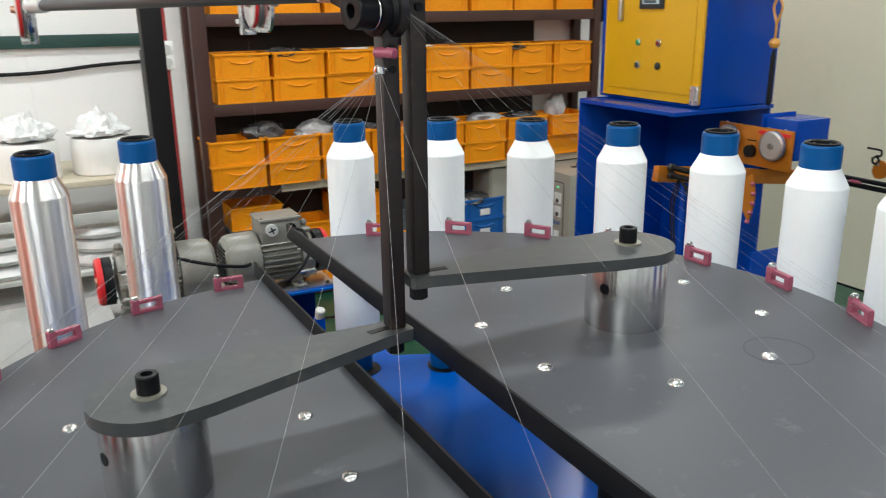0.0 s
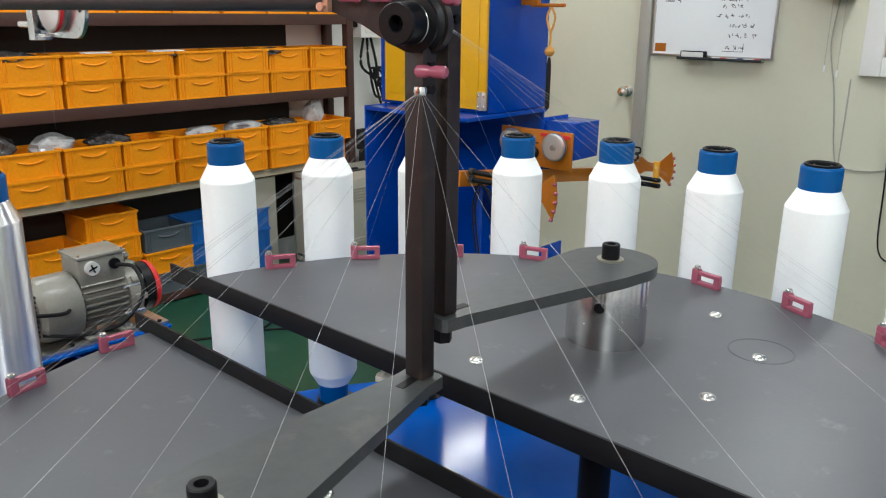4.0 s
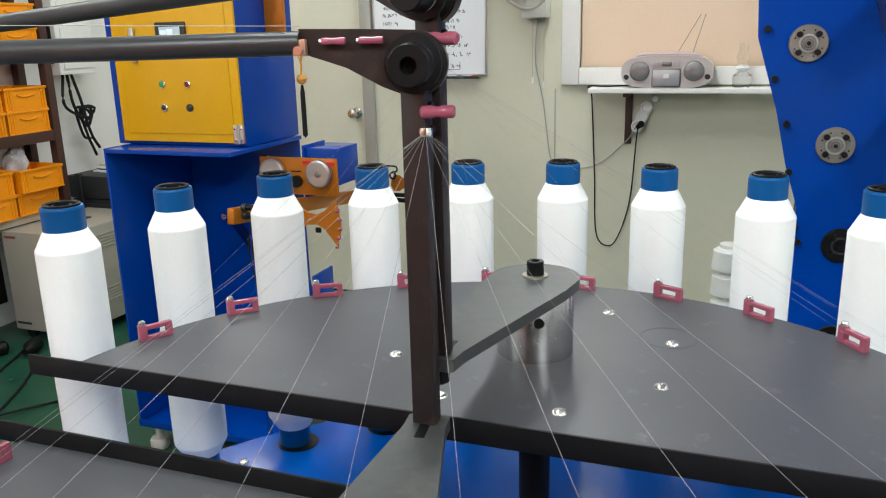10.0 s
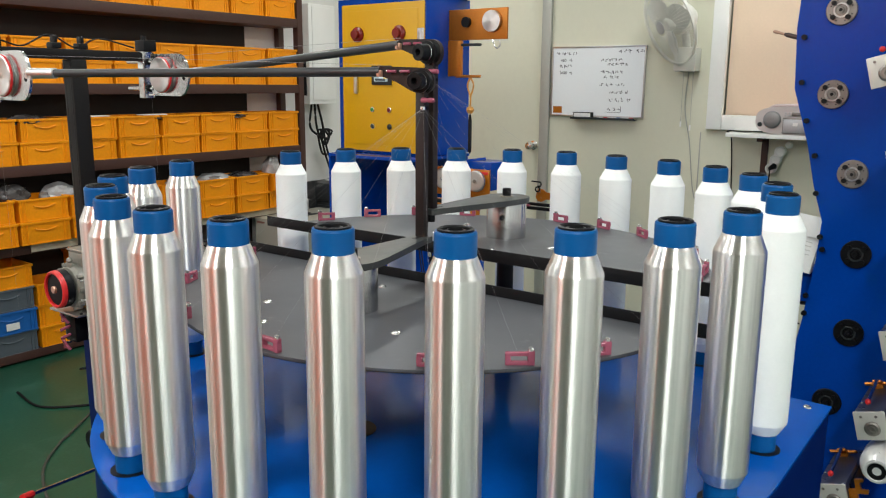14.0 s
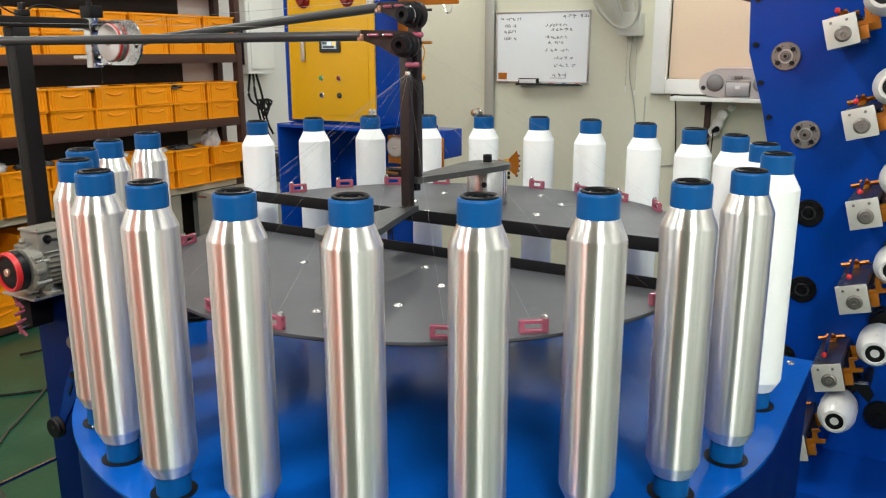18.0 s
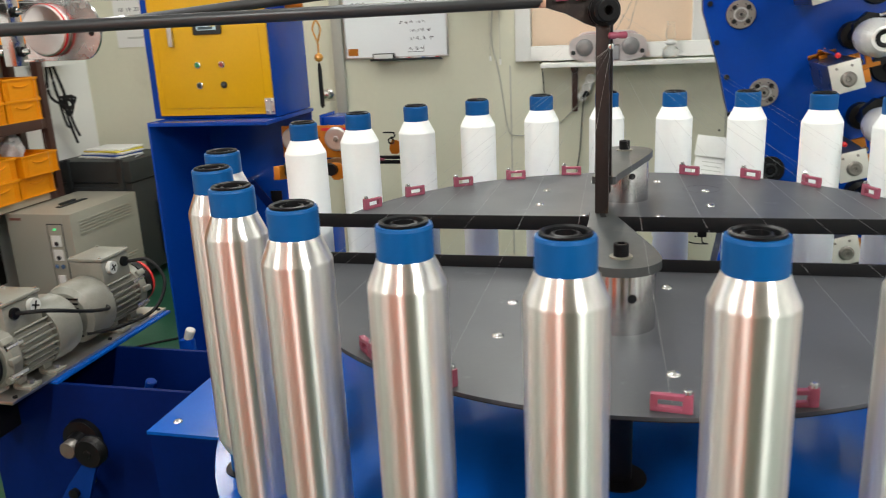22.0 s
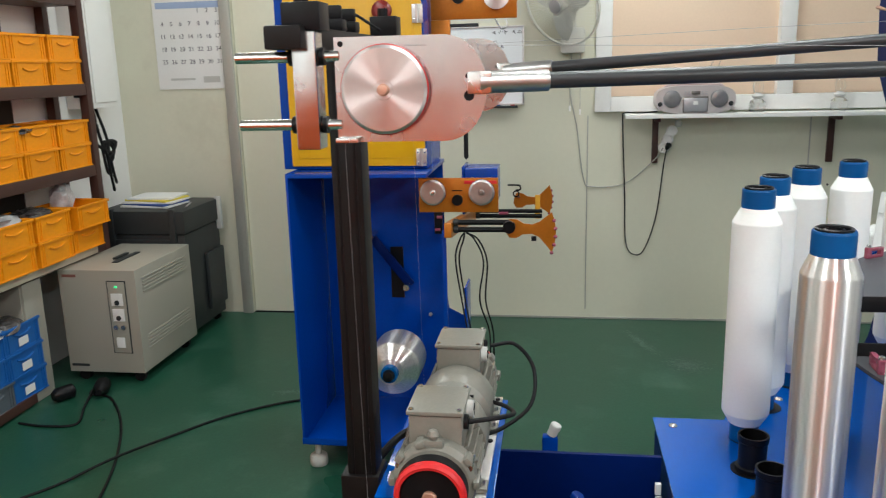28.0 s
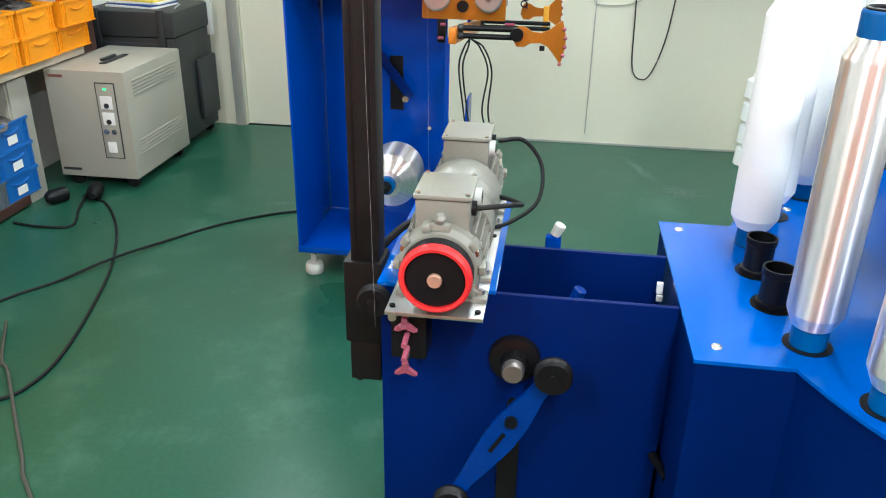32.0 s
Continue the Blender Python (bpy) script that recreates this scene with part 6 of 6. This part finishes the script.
fan = thing("wall_fan", "white wall fan with a wire cage at rest", "fan")
FANM = mat("ivory_plastic", (0.72, 0.72, 0.66), 0.35, var=0.03)
part("wall_base", bx(B(), XW - 0.10, XW - 0.001, 1.385, 1.51, 1.495, 1.625, 0.012), FANM, fan)
part("neck", cy(B(), (XW - 0.06, 1.45, 1.625), (XW - 0.12, 1.46, 1.77), 0.022, n=16), FANM, fan)
FQ = Matrix.Translation((3.36, 1.50, 1.75)) @ (Vector((-0.74, 0.56, -0.36))).to_track_quat("Z", "Y").to_matrix().to_4x4() @ Matrix.Diagonal((1.16, 1.16, 1.1, 1))
part("motor_cover", lathe(B(), [(0.03, -0.13), (0.055, -0.11), (0.065, -0.06), (0.06, -0.02), (0.02, -0.015)], 28), FANM, fan, at=FQ)
for k in range(3):
    bm = B()
    rows = []
    for i in range(9):
        r = 0.035 + 0.135 * i / 8
        w = 0.03 + 0.06 * math.sin(math.pi * min(1, i / 8 * 0.85 + 0.1))
        rows.append([bm.verts.new((r * math.cos(a), r * math.sin(a), 0.012 + 0.03 * (j / 4 - 0.5))) for j, a in enumerate([(-0.5 + j / 4) * w / r * 1.5 for j in range(5)])])
    for a, b in zip(rows, rows[1:]):
        for j in range(4):
            bm.faces.new((a[j], a[j + 1], b[j + 1], b[j]))
    bmesh.ops.solidify(bm, geom=bm.faces[:], thickness=0.002)
    part("blade", bm, mat("smoky_blade_plastic", (0.68, 0.69, 0.66), 0.3), fan, at=FQ @ pose(0, 0, 0, 0, 0, 120 * k + 20))
part("hub_cap", lathe(B(), [(0.032, 0.0), (0.034, 0.02), (0.026, 0.036), (0.0001, 0.04)], 24), FANM, fan, at=FQ)
for zsign, name in ((1, "front_cage"), (-1, "rear_cage")):
    bm = B()
    for k in range(72):
        a = 2 * math.pi * k / 72
        ln = []
        for i in range(7):
            r = 0.04 + 0.15 * i / 6
            ln.append((r * math.cos(a), r * math.sin(a), 0.012 + zsign * (0.006 + 0.05 * math.sqrt(max(0, 1 - ((r - 0.04) / 0.152) ** 2)))))
        tube(bm, ln, 0.0011, 4)
    tagged(part(name, bm, FANM, fan, "fine wire cage", at=FQ), "fine wire cage", kind="stuff")
part("cage_rim", lathe(B(), [(0.188, 0.006), (0.196, 0.006), (0.196, 0.02), (0.188, 0.02)], 64, None, True), FANM, fan, at=FQ)
part("badge", lathe(B(), [(0.0001, 0.074), (0.02, 0.073), (0.03, 0.07), (0.03, 0.066)], 20), SILVERP, fan, at=FQ)
part("isolator_box", bx(B(), XW - 0.05, XW - 0.001, 1.325, 1.41, 1.92, 2.06, 0.005), FANM, fan)

# ---- white bench behind the motors ----
bench = thing("work_bench", "grey metal bench with a wooden top beside the shelf", "bench")
part("worktop", bx(B(), -1.3, 0.29, 3.42, 3.95, 0.765, 0.79, 0.003), WOOD, bench)
for x in (-1.28, 0.25):
    for y in (3.44, 3.90):
        part("leg", bx(B(), x, x + 0.03, y, y + 0.03, 0, 0.7645, 0.002), GREY, bench)
part("lower_shelf", bx(B(), -1.3, 0.29, 3.44, 3.93, 0.40, 0.42, 0.002), GREY, bench)
part("lower_rail", bx(B(), -1.25, 0.25, 3.425, 3.4395, 0.62, 0.66, 0.002), GREY, bench)
POLY = mat("white_wrapped_film", (0.8, 0.8, 0.79), 0.25, var=0.06, scale=14, bump=0.3)
DRUMM = mat("cream_yarn_drum", (0.82, 0.81, 0.77), 0.55, var=0.05, scale=12, bump=0.1)


def wrapped_drum(x, y, z, r, h, seed):
    """A squat yarn drum in a loose clear bag gathered to a crumpled tuft on top."""
    ob = thing("wrapped_drum", "white yarn drum in a crumpled clear plastic bag", "yarn drum", "drums on the bench")
    part("yarn_drum", lathe(B(), [(0.0001, 0), (r * 0.96, 0), (r, 0.006), (r * 1.01, h * 0.5), (r, h - 0.008), (r * 0.95, h), (0.0001, h)], 36, pose(x, y, z)), DRUMM, ob)
    bm = B()
    bmesh.ops.create_icosphere(bm, subdivisions=4, radius=1)
    for v in bm.verts:
        c = v.co.copy()
        n = noise.noise(c * 2.3 + Vector((seed, 0, 0))) * 0.3 + noise.noise(c * 6 + Vector((seed, 3, 0))) * 0.2
        up = max(c.z, -0.25)
        wide = r * (0.92 - 0.55 * max(0.0, c.z)) * (1 + n)
        v.co = Vector((x + c.x * wide, y + c.y * wide, z + h + 0.012 + (up + 0.25) * h * 0.5 * (1 + 1.6 * n)))
    part("film_tuft", bm, POLY, ob, "crumpled clear plastic film")
    return ob


for i, (x, y, r, h) in enumerate(((0.125, 3.6, 0.115, 0.145), (-0.15, 3.56, 0.115, 0.15), (-0.45, 3.6, 0.125, 0.14), (-0.80, 3.6, 0.125, 0.14))):
    wrapped_drum(x, y, 0.791, r, h, 20 + i * 2.3)
for x, w in ((0.08, 0.14), (-0.3, 0.16), (-0.7, 0.16)):
    pk = thing("padded_packet", "flat white padded packets stacked under the bench top", "packet", "packets under the bench")
    for k in range(3):
        part("packet", lathe(B(), [(0.0001, 0), (w * 0.9, 0.002), (w, 0.02), (w * 0.92, 0.045), (w * 0.5, 0.056), (0.0001, 0.058)], 24, pose(x + 0.012 * (k % 2), 3.6, 0.4215 + 0.059 * k)), POLY, pk)
for x in (-0.75, -0.25, 0.1):
    solid("foam_box", bx(B(), x - 0.2, x + 0.18, 3.48, 3.85, 0.001, 0.30, 0.01), POLY, "white foam box under the bench", "box", "boxes under the bench")
setting("sill_strip", bx(B(), -2.2, 0.42, YW - 0.03, YW - 0.001, 1.27, 1.325, 0.003), GREEN, "dark green strip along the white wall", "trim")
solid("wall_cable", tube(B(), bend([(0.42, YW - 0.02, 1.2), (0.2, YW - 0.02, 1.19), (-0.1, YW - 0.02, 1.165), (-0.6, YW - 0.02, 1.17), (-1.2, YW - 0.02, 1.18)]), 0.008, 8), RUBBER, "black cable drooping along the white wall", "cable")
pipe = thing("conduit", "red painted conduit pipe with a white socket", "conduit")
part("pipe", cy(B(), (0.435, 3.72, 0), (0.435, 3.72, 2.3), 0.013, n=16), mat("red_paint", (0.32, 0.03, 0.03), 0.45), pipe)
part("socket_plate", bx(B(), 0.405, 0.465, 3.69, 3.706, 1.18, 1.30, 0.006), WFRAME, pipe)
for z in (1.21, 1.265):
    part("outlet", cy(B(), (0.435, 3.684, z), (0.435, 3.69, z), 0.02, n=18), GREY, pipe)
solid("steel_rod", cy(B(), (0.36, 3.85, 0.001), (0.38, 4.05, 1.25), 0.008, n=10), ARMM, "dark steel rod leaning on the wall", "rod")

# ---- creel surroundings ----
part("side_shelf", bx(B(), 1.86, 2.0, 0.345, 0.47, 0.785, 0.803, 0.003), BLUE, creel, "blue side shelf")
part("shelf_front", bx(B(), 1.86, 1.868, 0.345, 0.47, 0.695, 0.7845, 0.002), BLUE, creel)
part("shelf_rail", bx(B(), 1.856, 1.90, 0.345, 0.47, 0.683, 0.6945, 0.002), BLACK, creel, "black rail under the shelf")
for z in (0.725, 0.752):
    part("shelf_slot", bx(B(), 1.8572, 1.8597, 0.405, 0.45, z, z + 0.004), BLACK, creel)
adp = thing("cable_adapter", "small black cable adapter hanging under the blue shelf", "adapter")
part("case", bx(B(), 1.875, 1.905, 0.405, 0.437, 0.632, 0.6825, 0.004), BLACK, adp)
part("lead", tube(B(), bend([(1.89, 0.421, 0.632), (1.89, 0.418, 0.61), (1.90, 0.40, 0.602), (1.91, 0.44, 0.60), (1.90, 0.465, 0.608)]), 0.0025, 6), RUBBER, adp)
part("base_foot", bx(B(), 1.42, 1.7695, -1.1, 0.245, 0.04, 0.09, 0.004), BLUE, creel, "blue base ledge")
# Black block stands in for the shadow gap under the ledge, legs included.
part("foot_rail", bx(B(), 1.50, 1.7695, -1.1, 0.20, 0.0, 0.0395), BLACK, creel)
note = thing("paper_pad", "white paper pad with a folded sheet, leaning on blue frame", "paper pad")
PADM = Matrix.Translation((1.825, 0.42, 0.8045)) @ Matrix.Rotation(radians(9), 4, "X") @ Matrix.Rotation(radians(12), 4, "Y") @ Matrix.Rotation(radians(-14), 4, "Z")
part("pad_block", bx(B(), 0, 0.010, -0.055, 0.055, 0.004, 0.19, 0.001), PAPER, note, at=PADM)
part("folded_sheet", bx(B(), -0.008, -0.0065, -0.056, 0.058, 0.125, 0.195, 0.0005, Matrix.Rotation(radians(-3), 4, "Y")), PAPER, note, "folded white sheet", at=PADM)
for i in range(4):
    part("print_bar", bx(B(), -0.0004, 0.0002, -0.035, 0.03 - 0.006 * (i % 2), 0.105 - 0.014 * i, 0.108 - 0.014 * i), GREY, note, at=PADM)
crumple("tissue_bundle", WHITE, "white cloth bundle lying on the blue side shelf", "cloth", (1.90, 0.44, 0.8035), (0.05, 0.035, 0.05), 41)
for k in range(4):
    solid("white_cone", lathe(B(), [(0.05, 0), (0.075, 0.005), (0.07, 0.09), (0.045, 0.105), (0.045, 0.12)], 24), WHITE, "white yarn cone stacked by the wall", "yarn cone", "stacked cones", at=pose(3.33, 0.5, 0.001 + 0.1205 * k))
brush = thing("cleaning_brush", "dark brown handled brush sticking out of the blue frame", "brush")
MB = Matrix.Translation((1.795, 0.456, 1.568)) @ Vector((0.0, 0.092, 0.026)).to_track_quat("Z", "Y").to_matrix().to_4x4()
part("handle", lathe(B(), [(0.0001, -0.02), (0.006, -0.018), (0.0075, 0.0), (0.0075, 0.045), (0.004, 0.055), (0.0001, 0.055)], 14), BROWN, brush, at=MB)
part("bristle_tip", lathe(B(), [(0.004, 0.0552), (0.0045, 0.07), (0.006, 0.076), (0.005, 0.09), (0.0001, 0.094)], 12), GOLDP, brush, "pale brass tip", at=MB)

# ---- cables on the floor ----
solid("floor_cable", tube(B(), bend([(0.95, 3.5, 0.012), (1.281, 3.408, 0.0056), (1.45, 3.301, 0.0056), (1.637, 3.182, 0.022), (1.87, 3.063, 0.0056), (2.075, 2.904, 0.0056), (2.242, 2.682, 0.0056), (2.3, 2.45, 0.0056)]), 0.0055, 8), RUBBER, "black rubber cable lying on the green floor", "cable", "floor cables")
solid("floor_cable", tube(B(), bend([(2.318, 3.64, 0.02), (2.246, 3.66, 0.0056), (2.202, 3.532, 0.0056), (1.942, 3.336, 0.0056), (1.589, 3.168, 0.0056), (1.219, 3.055, 0.0056), (0.966, 3.001, 0.0056), (0.829, 3.004, 0.0056), (0.753, 3.041, 0.0056), (0.6, 3.2, 0.0056), (0.62, 3.45, 0.0056)]), 0.0055, 8), RUBBER, "black rubber cable lying on the green floor", "cable", "floor cables")
solid("floor_cable", tube(B(), bend([(1.15, 3.3, 0.0056), (0.939, 3.17, 0.0056), (0.872, 3.102, 0.0175), (0.699, 2.966, 0.0056), (0.53, 2.831, 0.0056), (0.45, 2.77, 0.0056), (0.3, 2.6, 0.0056), (0.18, 2.3, 0.0056), (0.12, 1.95, 0.0056)]), 0.0055, 8), mat("olive_rubber", (0.05, 0.052, 0.04), 0.6), "olive rubber cable lying on the green floor", "cable", "floor cables")
solid("floor_cable", tube(B(), bend([(2.28, 3.66, 0.02), (2.1, 3.6, 0.0056), (1.93, 3.534, 0.0056), (1.9, 3.66, 0.0056), (1.917, 3.789, 0.0056)]), 0.0055, 8), RUBBER, "black rubber cable running under the shelf", "cable", "floor cables")
pl = thing("plug_coupler", "black industrial plug and coupler lying on the floor", "plug")
part("plug", lathe(B(), [(0.02, 0), (0.035, 0.01), (0.035, 0.07), (0.025, 0.085), (0.014, 0.12)], 20, pose(2.30, 3.62, 0.036, 0, 90, 200)), BLACK, pl)
part("coupler", lathe(B(), [(0.02, 0), (0.033, 0.01), (0.033, 0.08), (0.02, 0.1)], 20, pose(2.22, 3.72, 0.034, 0, 90, 150)), BLACK, pl)
for i in range(2):
    d = 0.012 * i
    solid("cable_loop", tube(B(), bend([(1.56, 1.817, 0.921), (1.568, 1.822 + d, 0.895), (1.57, 1.838 + d, 0.83), (1.572, 1.822 + d, 0.70), (1.575, 1.80 + d, 0.56), (1.58, 1.776 + d, 0.40), (1.585, 1.772, 0.335 - d), (1.58, 1.748 - d, 0.40), (1.572, 1.74 - d, 0.57), (1.57, 1.772 - 1.6 * d, 0.69), (1.568, 1.758 - d, 0.82), (1.565, 1.785 - d, 0.895), (1.56, 1.812, 0.921)]), 0.0028, 8), RUBBER, "black cable loop hanging under the guide unit", "cable", "hanging cable loops")

# ---- unseen lockers, added to colour the reflections in bobbins and plates ----
CORAL = mat("coral_locker_paint", (0.92, 0.14, 0.03), 0.45, var=0.05)
OLIVE = mat("olive_locker_paint", (0.085, 0.062, 0.018), 0.5)
for k in range(-3, 7):
    y0, m = 0.66 + 0.405 * k, CORAL if k >= 0 else OLIVE
    y1, lab = y0 + 0.4, "low unseen coral locker added for reflections" if k >= 2 else "tall unseen coral locker added for reflections" if k >= 0 else "tall unseen olive locker added for reflections"
    lk = thing("steel_locker", lab, "locker", "lockers by the walkway")
    top = 1.38 if k >= 2 else 2.1 if k >= 0 else 2.3
    # Grey top, added to keep coral bounce light off the wall.
    if k >= 0:
        part("top_panel", bx(B(), -2.31, -1.85, y0 - 0.002, y1 + 0.002, top + 0.0005, top + 0.015, 0.003), GREY, lk, "light grey top panel added against coral bounce")
    part("case", bx(B(), -2.3, -1.86, y0, y1, 0, top, 0.006), m, lk)
    dr2 = part("door", bx(B(), -1.8595, -1.848, y0 + 0.012, y1 - 0.012, 0.06, top - 0.02, 0.003), m, lk)
    part("handle", bx(B(), -1.8475, -1.83, y1 - 0.06, y1 - 0.045, 0.95, 1.1, 0.003), CHROME, dr2)

# ---- chalky marks on the floor ----
CHALK = mat("chalk_smear", (0.17, 0.25, 0.21), 0.8, var=0.3, scale=20)


def smear(x, y, w, l, turn, seed):
    """Flat flecks of dried white dust in a loose patch."""
    r = random.Random(seed)
    bm = B()
    for k in range(int(2600 * w * l / 0.03) + 10):
        cx, cy_ = max(-1, min(1, r.gauss(0, 0.4))) * w, max(-1, min(1, r.gauss(0, 0.4))) * l
        s, a0 = r.uniform(0.0006, 0.0034), r.uniform(0, 6.28)
        vs = []
        for i in range(7):
            a = a0 + 2 * math.pi * i / 7
            q = s * r.uniform(0.5, 1.1)
            vs.append(bm.verts.new((cx + q * 1.8 * math.cos(a), cy_ + q * math.sin(a), 0)))
        bm.faces.new(vs)
    tagged(new("dust_smear", mesh("dust_smear", bm, CHALK)), "patch of dried white dust on the green floor", "floor stain", "", "stuff").matrix_basis = pose(x, y, 0.0012, 0, 0, turn)


smear(3.14, 1.08, 0.2, 0.035, 20, 1), smear(2.83, 0.90, 0.12, 0.10, 60, 2), smear(2.35, 2.75, 0.03, 0.08, 10, 3)
